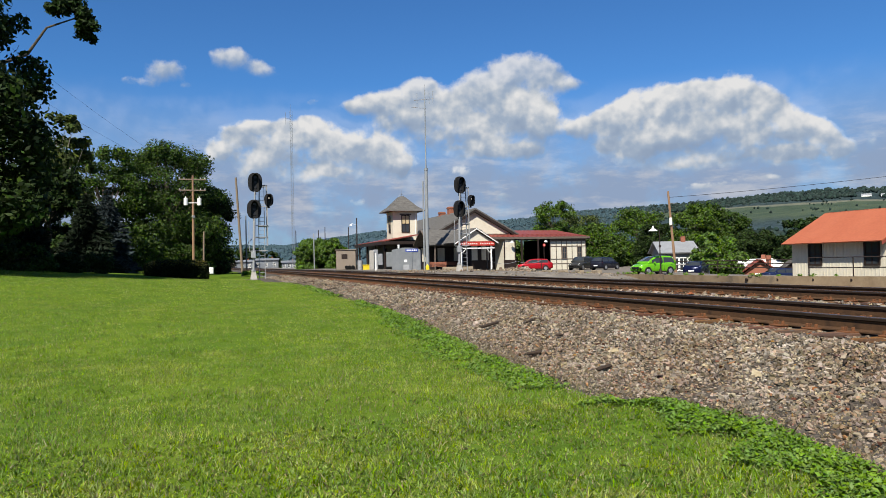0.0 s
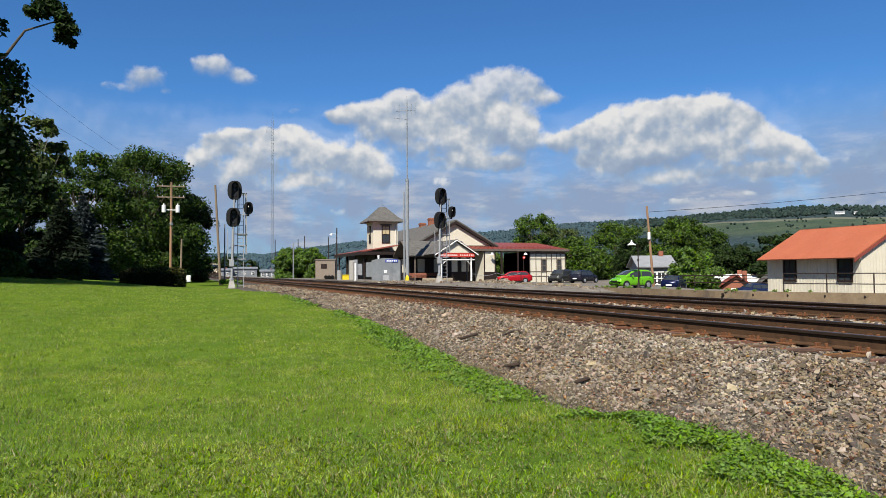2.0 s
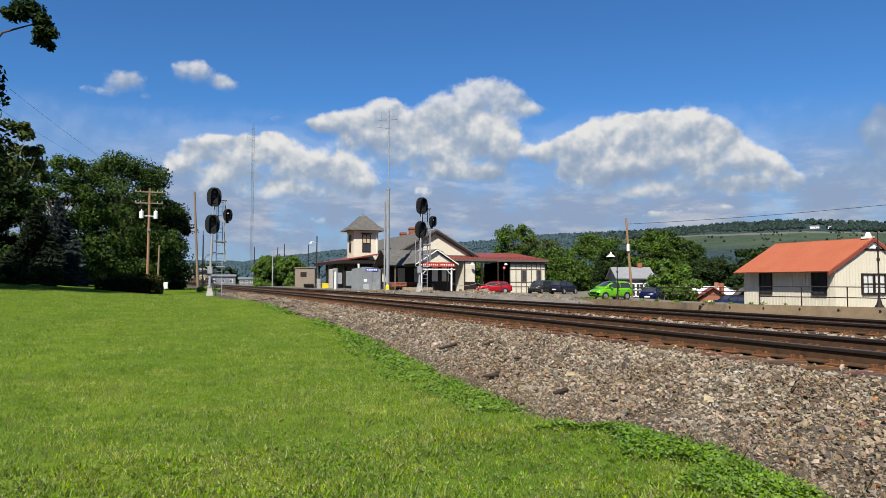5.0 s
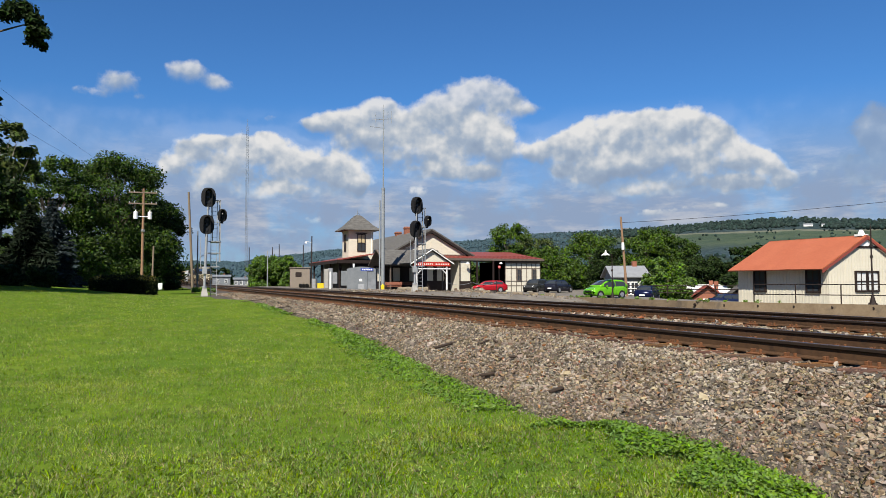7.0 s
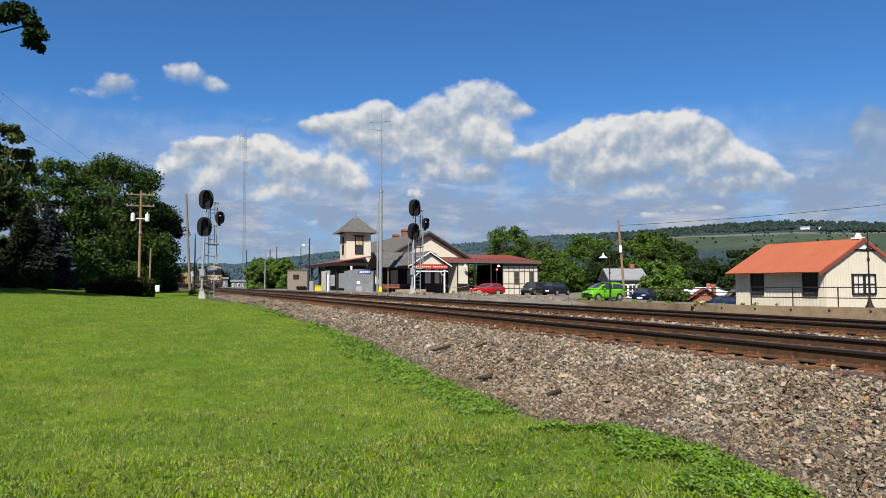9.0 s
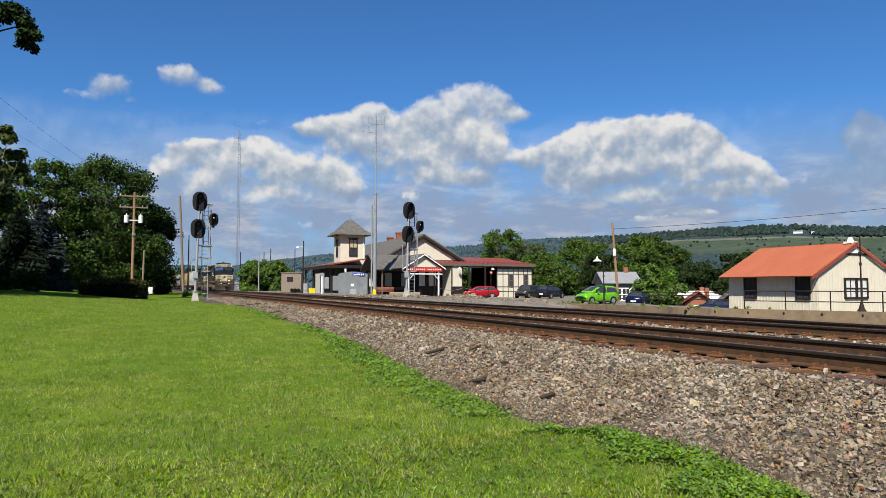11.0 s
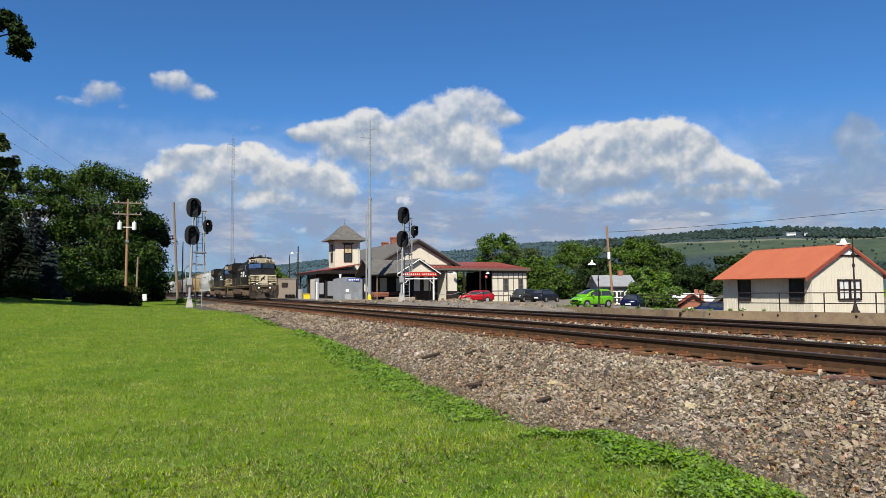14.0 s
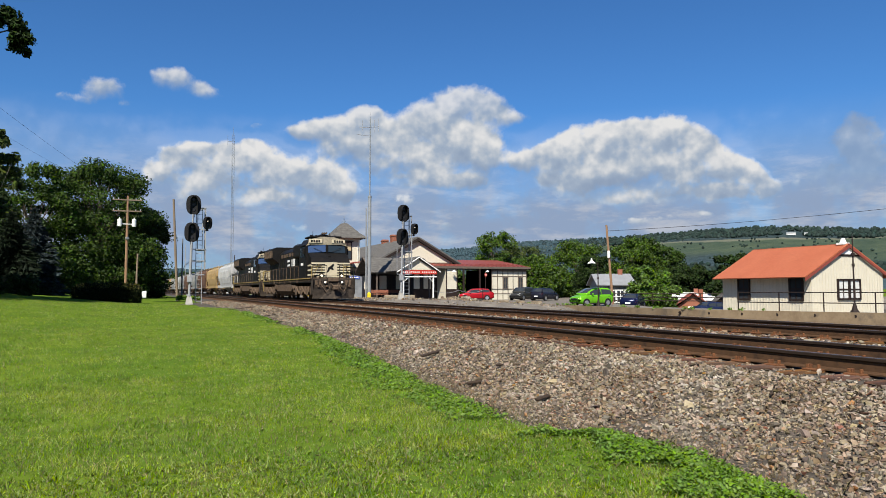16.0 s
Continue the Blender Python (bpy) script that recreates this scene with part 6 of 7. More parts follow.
        lamp = M().cyl((s * 0.60, 0.68, 1.25), (s * 0.60, 0.8, 1.25), 0.13, 0.13, 14).ob("lamp_housing", LOCO_BLACK, t)
        M().cyl((s * 0.60, 0.66, 1.25), (s * 0.60, 0.68, 1.25), 0.07, 0.07, 14).ob("headlight", HEADLIGHT if lit else LENS, lamp, "glowing ditch light" if lit else "unlit ditch light")
    # long hood, radiators
    hd = M()
    hd.prism([(-0.92, 1.58), (-0.92, 3.85), (-0.6, 4.2), (0.6, 4.2), (0.92, 3.85), (0.92, 1.58)], "y", 5.0, 16.2)
    hood = hd.ob("long_hood", LOCO_BLACK, t, "long black engine hood")
    door = M().box(-0.015, 0.0, -0.42, 0.42, 1.75, 3.4, 0.004).mesh("hood_door", LOCO_BLACK)
    for i in range(11):
        for s in (-1, 1):
            o = new("hood_door", door)
            o.parent, o.matrix_basis = hood, pose(s * 0.925 + (0.0 if s < 0 else 0.012), 5.6 + i * 0.95, 0)
    bl = M().box(-1.3, 1.3, 5.0, 8.4, 3.2, 4.25, 0.12)
    bl.ob("inverter_cabin", LOCO_BLACK, hood)
    rd = M()
    rd.prism([(-0.95, 1.58), (-0.95, 3.1), (-1.5, 3.55), (-1.52, 4.35), (-1.2, 4.55), (1.2, 4.55), (1.52, 4.35), (1.5, 3.55), (0.95, 3.1), (0.95, 1.58)], "y", 16.2, 21.0)
    rad = rd.ob("radiator", LOCO_BLACK, t, "flared black radiator section")
    for s in (-1, 1):
        for i in range(5):
            M().box(s * 1.52 - 0.02, s * 1.52 + 0.02, 16.5 + i * 0.88, 17.2 + i * 0.88, 3.62, 4.28, 0.01).ob("grille", GRIME, rad)
    ex = M().box(-0.6, 0.6, 9.5, 11.5, 4.2, 4.45, 0.06).cyl((0, 13, 4.2), (0, 13, 4.5), 0.35, 0.3, 12)
    ex.ob("exhaust", LOCO_BLACK, hood)
    for s in (-1, 1):
        for i in range(9):
            M().box(s * 0.93 - 0.015, s * 0.93 + 0.015, 5.3 + i * 1.15, 6.1 + i * 1.15, 3.48, 3.78, 0.01).ob("vent_grille", GRIME, hood)
        pp = M().cyl((s * 1.48, 1.6, 1.36), (s * 1.48, 20.8, 1.36), 0.035, 0.035, 6)
        pp.ob("brake_pipe", GRIME, t)
        bx = M().box(min(s * 1.1, s * 1.5), max(s * 1.1, s * 1.5), 14.6, 15.3, 0.75, 1.2, 0.03)
        bx.ob("battery_box", GRIME, t)
        for y in (6.6, 7.4):
            M().cyl((s * 1.42, y, 0.9), (s * 1.42, y + 0.5, 0.7), 0.12, 0.12, 10).ob("sand_filler", GRIME, t)
    # plain bars for the side lettering
    for s in (-1, 1):
        for i, (y0, y1, z0, z1) in enumerate(((9.4, 9.65, 2.65, 3.25), (9.9, 10.15, 2.65, 3.25), (10.4, 10.65, 2.65, 3.25), (11.5, 12.4, 3.05, 3.22), (11.5, 12.4, 2.7, 2.86))):
            M().box(s * 0.945 - 0.008, s * 0.945 + 0.008, y0, y1, z0, z1).ob("side_lettering", WHITE, hood)
        M().box(s * 1.545 - 0.006, s * 1.545 + 0.006, 3.5, 4.3, 2.5, 2.7).ob("number_bar", WHITE, cab)
    # handrails
    hr = M()
    for s in (-1, 1):
        for i in range(11):
            y = 5.4 + i * 1.5
            hr.cyl((s * 1.5, y, 1.55), (s * 1.5, y, 2.5), 0.02, 0.02, 6, False)
        hr.cyl((s * 1.5, 5.4, 2.5), (s * 1.5, 20.4, 2.5), 0.02, 0.02, 6, False)
    hr.ob("side_handrail", GRIME, t, "dusty side handrail")
    for s in (-1, 1):
        fr = M().cyl((s * 1.5, 0.95, 0.6), (s * 1.5, 0.95, 2.3), 0.03, 0.03, 6).cyl((s * 1.42, 1.0, 1.6), (s * 0.85, 1.5, 2.6), 0.025, 0.025, 6)
        fr.cyl((s * 0.78, 0.95, 1.55), (s * 0.78, 0.95, 2.4), 0.025, 0.025, 6).cyl((s * 0.78, 0.95, 2.4), (s * 1.5, 0.95, 2.3), 0.025, 0.025, 6)
        fr.ob("end_handrail", HANDRAIL, t, "faded yellow end handrail")
        M().cyl((s * 1.5, 21.3, 0.6), (s * 1.5, 21.3, 2.5), 0.03, 0.03, 6).cyl((s * 0.5, 21.4, 2.5), (s * 1.5, 21.3, 2.5), 0.025, 0.025, 6).ob("end_handrail", HANDRAIL, t, "faded yellow end handrail")
        # faded yellow line and louvred lockers along the sill
        M().box(s * 1.565 - 0.006, s * 1.565 + 0.006, 1.2, L - 1.0, 1.50, 1.56).ob("sill_stripe", HANDRAIL, t, "faded yellow sill stripe")
        for i in range(6):
            M().box(s * 1.52 - 0.012, s * 1.52 + 0.012, 5.6 + i * 2.4, 6.0 + i * 2.4, 1.25, 1.45, 0.004).ob("step_well", GRIME, t)
    WHEELS.extend(wheels)
    M().box(-1.5, 1.5, 21.3, 21.5, 0.5, 1.5, 0.03).box(-0.12, 0.12, 21.4, 22.3, 0.75, 1.0, 0.03).ob("rear_pilot", GRIME, t)
    return t


def make_wagon(color, L, label):
    """A covered hopper wagon: swelling sides, sloped ends, hatches and bogies."""
    t = thing("hopper_wagon", pose(0, 0, 0), label, "railway wagon", "freight train")
    mat = WAGON[color]
    m = M()
    n = 10
    prof = []
    for z, w in ((1.25, 1.30), (1.7, 1.42), (2.5, 1.52), (3.3, 1.52), (3.8, 1.42), (4.1, 1.15), (4.3, 0.7)):
        prof.append((w, z))
    sec = [(-w, z) for w, z in prof] + [(w, z) for w, z in prof[::-1]]
    rows = []
    for y, k, zmin in ((1.2, 0.985, 2.9), (1.5, 1.0, 2.6), (2.9, 1.0, 1.25), (L - 2.9, 1.0, 1.25), (L - 1.5, 1.0, 2.6), (L - 1.2, 0.985, 2.9)):
        rows.append([(x * k, y, max(z, zmin)) for x, z in sec])
    m.rings(rows)
    body = m.ob("body", mat, t)
    sill = M()
    for s in (-1, 1):
        sill.box(s * 1.46 - 0.06, s * 1.46 + 0.06, 0.7, L - 0.7, 1.08, 1.32)
        sill.box(s * 1.2 - 0.05, s * 1.2 + 0.05, 0.7, L - 0.7, 4.28, 4.36)
    sill.box(-0.35, 0.35, 0.3, L - 0.3, 0.8, 1.15)
    sill.box(-1.5, 1.5, 0.7, 0.85, 1.0, 1.35).box(-1.5, 1.5, L - 0.85, L - 0.7, 1.0, 1.35)
    sill.box(-0.7, 0.7, 1.0, L - 1.0, 4.32, 4.40)
    sill.ob("sill", mat, t)
    for y in (0.75, L - 0.75):
        for s in (-1, 1):
            lad = M()
            for x in (s * 1.48, s * 1.05):
                lad.box(x - 0.025, x + 0.025, y - 0.03, y + 0.03, 1.1, 4.35)
            for i in range(8):
                lad.box(min(s * 1.05, s * 1.48), max(s * 1.05, s * 1.48), y - 0.015, y + 0.015, 1.4 + i * 0.36, 1.44 + i * 0.36)
            lad.ob("ladder", mat, t)
        for x in (-0.7, 0.7):
            M().cyl((x, y, 1.2), (x, 1.4 if y < 2 else L - 1.4, 3.6), 0.04, 0.04, 6).ob("end_brace", mat, t)
    for i in range(9):
        y = 3.2 + i * (L - 6.4) / 8
        for s in (-1, 1):
            M().add([(s * 1.30, y - 0.03, 1.3), (s * 1.56, y - 0.03, 2.5), (s * 1.56, y - 0.03, 3.3), (s * 1.3, y - 0.03, 4.05),
                     (s * 1.30, y + 0.03, 1.3), (s * 1.56, y + 0.03, 2.5), (s * 1.56, y + 0.03, 3.3), (s * 1.3, y + 0.03, 4.05)],
                    [(0, 1, 2, 3), (7, 6, 5, 4), (0, 4, 5, 1), (1, 5, 6, 2), (2, 6, 7, 3)]).ob("rib", mat, body)
    ho = M()
    for i in range(3):
        y = L * (0.3 + 0.2 * i)
        ho.rings([[(a * k, y + b * k * 1.1, z) for a, b in ((-1, -1), (1, -1), (1, 1), (-1, 1))] for k, z in ((1.2, 1.3), (0.4, 0.45))])
    ho.ob("hopper_outlets", mat, t)
    for yc in (2.1, L - 2.1):
        b = M()
        for s in (-1, 1):
            x = s * 1.0
            b.prism([(-1.25, 0.55), (-1.1, 0.38), (-0.45, 0.35), (0.45, 0.35), (1.1, 0.38), (1.25, 0.55), (0.5, 0.85), (-0.5, 0.85)], "x", x - 0.08, x + 0.08)
            for y in (-0.88, 0.88):
                b.box(x - 0.05, x + s * 0.2, y - 0.15, y + 0.15, 0.32, 0.66, 0.03)
        b.box(-1.0, 1.0, -0.2, 0.2, 0.5, 0.85)
        k = b.ob("bogie", GRIME, t, m=pose(0, yc, 0))
        for y in (-0.88, 0.88):
            wheelset(k, y, 0.46)
    M().box(-0.12, 0.12, -0.1, 0.6, 0.7, 0.95, 0.03).box(-0.12, 0.12, L - 0.6, L + 0.1, 0.7, 0.95, 0.03).ob("couplers", GRIME, t)
    return t


WHEELS = []    # wheelsets of the locomotives: object, y and z on its truck, radius
TRAIN = []     # thing, distance of its leading end behind the leading coupler, its length


def make_train():
    lead = make_loco("black diesel freight locomotive with cream nose stripes, headlights lit")
    TRAIN.append((lead, 0.0, 22.3))
    second = make_loco("black diesel freight locomotive coupled behind the first", False)
    TRAIN.append((second, 22.6, 22.3))
    first, s = {}, 45.4
    for i, c in enumerate(("white", "tan", "brown", "grey", "brown", "grey", "white", "grey", "tan", "grey", "black", "grey", "white", "grey", "brown", "grey", "grey", "white")):
        L = 17.2
        if c not in first:
            first[c] = w = make_wagon(c, L, f"{c} covered hopper wagon in the freight train")
        else:
            w = copy_thing(first[c], pose(0, 0, 0))
        TRAIN.append((w, s, L))
        s += L + 0.45


make_train()


def along(y):
    s, a = bend(y)
    return Vector((FAR + s, y, 0.0))


def motions():
    for ob, off, L in TRAIN:
        rows = []
        for k in range(17):
            y = NOSE_END + SPEED * (16 - k) + off
            p, q = along(y), along(y + L)
            d = q - p
            rows.append((float(k), Matrix.Translation(p) @ pose(0, 0, 0, 0, 0, math.degrees(math.atan2(-d.x, d.y)))))
        walk(ob, rows)
    # rolling wheels, one row for each thirtieth of a second
    for ob, y, r in WHEELS:
        walk(ob, [(k / 30, pose(0, y, r, math.degrees(SPEED * k / 30 / r) % 360.0)) for k in range(481)])
    # an insect darts past close to the camera
    walk(INSECT, [(0.0, pose(-3.6, -2.0, 3.2, 0, 0, 60)), (1.3, pose(-0.55, 0.9, 1.75, 0, 0, 60)), (1.5, pose(-0.085, 1.78, 1.255, 0, 0, 60)),
                  (1.7, pose(-1.2, 2.1, 2.4, 0, 0, 100)), (16.0, pose(-30.0, -20.0, 8.0, 0, 0, 120))])


# ---- parked cars ----
def paint(name, c, metal=0.25):
    return material(name, [c, tuple(v * 0.9 for v in c)], 3, 0.22, metal, flat=True, rough_var=0.05)


def make_car(m, color, label, L=4.4, W=1.75, H=1.5, nose=0.95, tail=0.25, belt=0.92, rake=0.75, back=0.3, category="car", wheel=0.32):
    """A car with its front to -y. nose: length of the bonnet; tail: of the boot lid; rake, back: how far the screens slant."""
    t = thing("parked_car", m, label, category, "parked cars")
    mat = paint(label.split()[0] + "_car_paint", color)
    y0, y1, y2, y3 = nose, nose + rake, L - tail - back, L - tail
    def body_top(y):
        z = (belt - 0.17) + 0.17 * sm(y, 0.05, nose) if y < nose else belt + 0.07 * sm(y, nose, L * 0.8)
        return z - 0.16 * sm(0.14 - y, 0.0, 0.14) - 0.10 * sm(y, L - 0.16, L)
    b = M()
    rows = []
    n = 30
    for i in range(n + 1):
        y = L * i / n
        e = min(y, L - y)
        w = W / 2 * (0.80 + 0.20 * min(1.0, e / 0.55) ** 0.5)
        lo = 0.20 + 0.14 * (1 - min(1.0, e / 0.4))
        zt = body_top(y)
        half = [(0.0, lo), (w * 0.86, lo), (w * 0.97, lo + 0.08), (w, lo + 0.24), (w * 0.995, zt - 0.24), (w * 0.965, zt - 0.10), (w * 0.90, zt - 0.015), (w * 0.6, zt + 0.012), (0.0, zt + 0.02)]
        rows.append([(x, y, z) for x, z in half] + [(-x, y, z) for x, z in half[-2:0:-1]])
    b.rings(rows)
    b.ob("body", mat, t, smooth=True)
    # cabin: painted pillars and roof with the glass let in
    wb, wr = W * 0.452, W * 0.36
    def roof_z(y):
        if y < y1:
            return belt + (H - 0.05 - belt) * sm(y, y0 - rake * 0.35, y1 + rake * 0.12) ** 0.8
        if y > y2:
            return belt + 0.05 + (H - 0.08 - belt) * (1 - sm(y, y2 - back * 0.1, y3 + back * 0.3))
        return H - 0.05 + 0.04 * math.sin(math.pi * (y - y1) / max(0.1, y2 - y1))
    c = M()
    rows = []
    n = 26
    for i in range(n + 1):
        y = y0 + (y3 - y0) * i / n
        zr = max(belt + 0.02, roof_z(y))
        k = (zr - belt) / (H - belt)
        wt = wb + (wr - wb) * k
        half = [(wb, belt - 0.06), (wt + 0.035, zr - 0.07 * k), (wt - 0.05, zr), (0.0, zr + 0.02 * k)]
        rows.append([(x, y, z) for x, z in half] + [(-x, y, z) for x, z in half[-2::-1]])
    c.rings(rows)
    c.ob("cabin", mat, t, smooth=True)
    def side_at(y, f):
        """A point on the cabin's side, f of the way up."""
        zr = max(belt + 0.02, roof_z(y))
        k = (zr - belt) / (H - belt)
        wt = wb + (wr - wb) * k + 0.035
        za, zb = belt - 0.06, zr - 0.07 * k
        return wb + (wt - wb) * f + 0.012, za + (zb - za) * f
    ya, yb = y0 + rake * 0.42, y3 - max(0.12, back * 0.55)
    mid = (ya + yb) / 2 + 0.05
    for sd in (-1, 1):
        for p, q in ((ya, mid - 0.05), (mid + 0.05, yb)):
            g = M()
            ring = []
            for j in range(7):
                y = p + (q - p) * j / 6
                (xa, za), (xb, zb) = side_at(y, 0.16), side_at(y, 0.90)
                ring.append([(sd * xa, y, za), (sd * xb, y, zb), (sd * (xb - 0.02), y, zb), (sd * (xa - 0.02), y, za)])
            g.rings(ring)
            g.ob("side_window", GLASS, t)
    for p, q, nm in ((y0 + rake * 0.10, y1 - rake * 0.05, "windscreen"), (y2 + back * 0.15, y3 - back * 0.08, "rear_window")):
        g = M()
        ring = []
        for j in range(6):
            y = p + (q - p) * j / 5
            zr = max(belt + 0.02, roof_z(y))
            k = (zr - belt) / (H - belt)
            wt = (wb + (wr - wb) * k) - 0.07
            ring.append([(-wt, y, zr + 0.008), (0, y, zr + 0.02 * k + 0.012), (wt, y, zr + 0.008), (wt, y, zr - 0.02), (-wt, y, zr - 0.02)])
        g.rings(ring)
        g.ob(nm, GLASS, t, smooth=True)
    for y in (L * 0.185, L * 0.80):
        for sd in (-1, 1):
            x = sd * (W / 2 - 0.11)
            w = M().cyl((x - 0.10, y, wheel), (x + 0.10, y, wheel), wheel, wheel, 20).cyl((x + sd * 0.10, y, wheel), (x + sd * 0.118, y, wheel), wheel * 0.97, wheel * 0.78, 20).ob("wheel", RUBBER, t)
            M().cyl((x + sd * 0.10, y, wheel), (x + sd * 0.128, y, wheel), wheel * 0.68, wheel * 0.62, 16).ob("rim", RIM, w)
            M().cyl((x + sd * 0.05, y, wheel + 0.02), (x + sd * 0.114, y, wheel + 0.02), wheel * 1.14, wheel * 1.12, 22).ob("wheel_arch", RUBBER, t)
    zf = belt - 0.22
    for sd in (-1, 1):
        M().rings([[(sd * W * a, y, zf + dz) for a, y, dz in row] for row in (((0.28, 0.02, -0.05), (0.40, 0.10, -0.04), (0.455, 0.42, 0.04), (0.34, 0.22, 0.10)), ((0.27, 0.10, -0.05), (0.38, 0.20, -0.04), (0.43, 0.46, 0.03), (0.33, 0.30, 0.08)))]).ob("headlight", WHITE, t, "clear headlight")
        M().rings([[(sd * W * a, L - d, z) for a, d, z in row] for row in (((0.30, -0.004, belt - 0.24), (0.42, 0.05, belt - 0.26), (0.455, 0.22, belt - 0.08), (0.34, 0.02, belt - 0.06)), ((0.29, 0.1, belt - 0.24), (0.40, 0.13, belt - 0.26), (0.43, 0.28, belt - 0.08), (0.33, 0.12, belt - 0.06)))]).ob("tail_light", TAIL, t)
        M().box(sd * (W / 2 + 0.07) - 0.09, sd * (W / 2 + 0.07) + 0.09, y0 + rake * 0.5, y0 + rake * 0.5 + 0.14, belt, belt + 0.14, 0.04).ob("mirror", mat, t)
        for y in (mid - 0.25, mid + 0.75):
            M().box(sd * W * 0.497 - 0.012, sd * W * 0.497 + 0.012, y - 0.09, y + 0.09, belt - 0.16, belt - 0.13, 0.005).ob("door_handle", RUBBER, t)
        for y in (mid, mid - 0.98, mid + 0.9):
            M().box(sd * W * 0.5 - 0.004, sd * W * 0.5 + 0.002, y - 0.008, y + 0.008, 0.36, belt - 0.2).ob("door_gap", RUBBER, t)
        M().box(sd * W * 0.485 - 0.01, sd * W * 0.485 + 0.01, L * 0.3, L * 0.68, 0.2, 0.28, 0.005).ob("sill_trim", RUBBER, t)
    M().box(-W * 0.27, W * 0.27, -0.015, 0.06, 0.50, 0.66, 0.02).box(-W * 0.33, W * 0.33, 0.0, 0.08, 0.28, 0.40, 0.02).ob("grille", BLACKSIG, t)
    M().box(-0.26, 0.26, L - 0.02, L + 0.015, 0.50, 0.63).ob("number_plate", WHITE, t)
    return t


TAIL = material("red_tail_lamp", [(0.2835, 0.0126, 0.0095)], 3, 0.2, flat=True)


def facing(x, y, z, deg):
    """A car whose front points deg degrees from -y, turning towards -x."""
    return pose(x, y, z, 0, 0, -deg)


make_car(facing(36.5, 79.0, -0.69, 113), (0.315, 0.009, 0.015), "red five-door hatchback parked by the station", 4.45, 1.75, 1.5, 1.0, 0.3, 0.95, rake=0.8, back=0.5)
make_car(facing(38.4, 83.0, -0.69, 113), (0.075, 0.1275, 0.225), "blue saloon parked behind the red car", 4.5, 1.75, 1.45)
make_car(facing(42.7, 75.7, -0.72, 56), (0.045, 0.045, 0.0413), "dark grey boxy estate car in the car park", 4.3, 1.78, 1.68, 1.15, 0.1, 1.0, rake=0.4, back=0.2, wheel=0.36)
make_car(facing(47.5, 74.2, -0.72, -118), (0.016, 0.017, 0.026), "dark blue estate car with its tail to the station", 4.4, 1.78, 1.56, 1.1, 0.12, 0.98, rake=0.65, back=0.45, wheel=0.34)
make_car(facing(32.95, 48.4, -0.72, 86), (0.1275, 0.39, 0.015), "lime green small hatchback parked by the platform", 3.64, 1.6, 1.54, 0.72, 0.06, 0.92, rake=0.95, back=0.42, wheel=0.30)
make_car(facing(46.3, 56.8, -1.22, -129), (0.006, 0.009, 0.035), "navy blue saloon with its tail to the tracks", 4.4, 1.75, 1.45, 1.1, 0.7, 0.9, rake=0.7, back=0.6)
make_car(facing(58.3, 56.2, -2.12, -85), (0.015, 0.0225, 0.06), "dark blue saloon parked beside the freight shed", 4.5, 1.75, 1.42, 1.1, 0.7, 0.9, rake=0.7, back=0.6)


# ---- houses beyond the car park ----
def make_house(at, w, d, h, r, wall, roof, label, turn=0, windows=3, ridge="x"):
    t = thing("house", pose(*at, 0, 0, turn), label, "house", "houses beyond the car park")
    b = M().box(-w / 2, w / 2, 0, d, 0, h)
    if ridge == "x":
        b.prism([(0.05, h), (d - 0.05, h), (d / 2, h + r - 0.1)], "x", -w / 2, w / 2)
    else:
        b.prism([(-w / 2 + 0.05, h), (w / 2 - 0.05, h), (0, h + r - 0.1)], "y", 0, d)
    b.ob("wall", wall, t)
    if ridge == "x":
        gable_roof(t, -w / 2 - 0.4, w / 2 + 0.4, -0.5, d + 0.5, h - 0.05, h + r, roof, 0.12, "x")
    else:
        gable_roof(t, -w / 2 - 0.4, w / 2 + 0.4, -0.5, d + 0.5, h - 0.05, h + r, roof, 0.12, "y")
    for i in range(windows):
        x = -w / 2 + w * (i + 0.5) / windows
        window(t, x, h * 0.52, 0.9, 1.3, -0.03, GLASS, frame=WHITE)
    M().box(w * 0.22, w * 0.22 + 0.5, d / 2 - 0.25, d / 2 + 0.25, h + r * 0.5, h + r + 0.5, 0.02).ob("chimney", BRICK, t)
    return t


GREYROOF = material("pale_grey_roof", [(0.189, 0.1953, 0.2016), (0.2331, 0.2394, 0.2457)], 1.5, 0.8, bump=0.2)
make_house((48.9, 63.6, -1.6), 3.7, 5.0, 2.8, 1.25, GREYROOF, GREYROOF, "grey bungalow with a pale roof behind the car park", -24, 4)
make_house((58.5, 62.0, -2.9), 3.6, 5.0, 1.5, 1.5, BRICK, REDROOF, "low red brick house with gable beyond the yard", -40, 1, "y")
make_house((61.5, 60.0, -2.9), 3.2, 6.0, 1.4, 1.6, BROWN, SLATE, "dark gabled outbuilding beyond the yard", -42, 0, "y")
make_house((62.0, 68.0, -2.9), 8.5, 6.0, 2.2, 0.9, WHITE, WHITE, "long white flat-roofed building beyond the yard", -40, 0)
make_house((73.0, 72.6, -2.9), 6.0, 7.0, 3.2, 2.0, BRICK, GREYROOF, "red house with a grey roof beyond the yard", -42, 1)
make_house((1599, 1327, 143), 22, 10, 4, 4, WHITE, GREYROOF, "white farmhouse high on the ridge", -48, 4)
make_house((1622, 1300, 141), 8, 9, 4, 4, WHITE, GREYROOF, "white outbuilding high on the ridge", -48, 1)
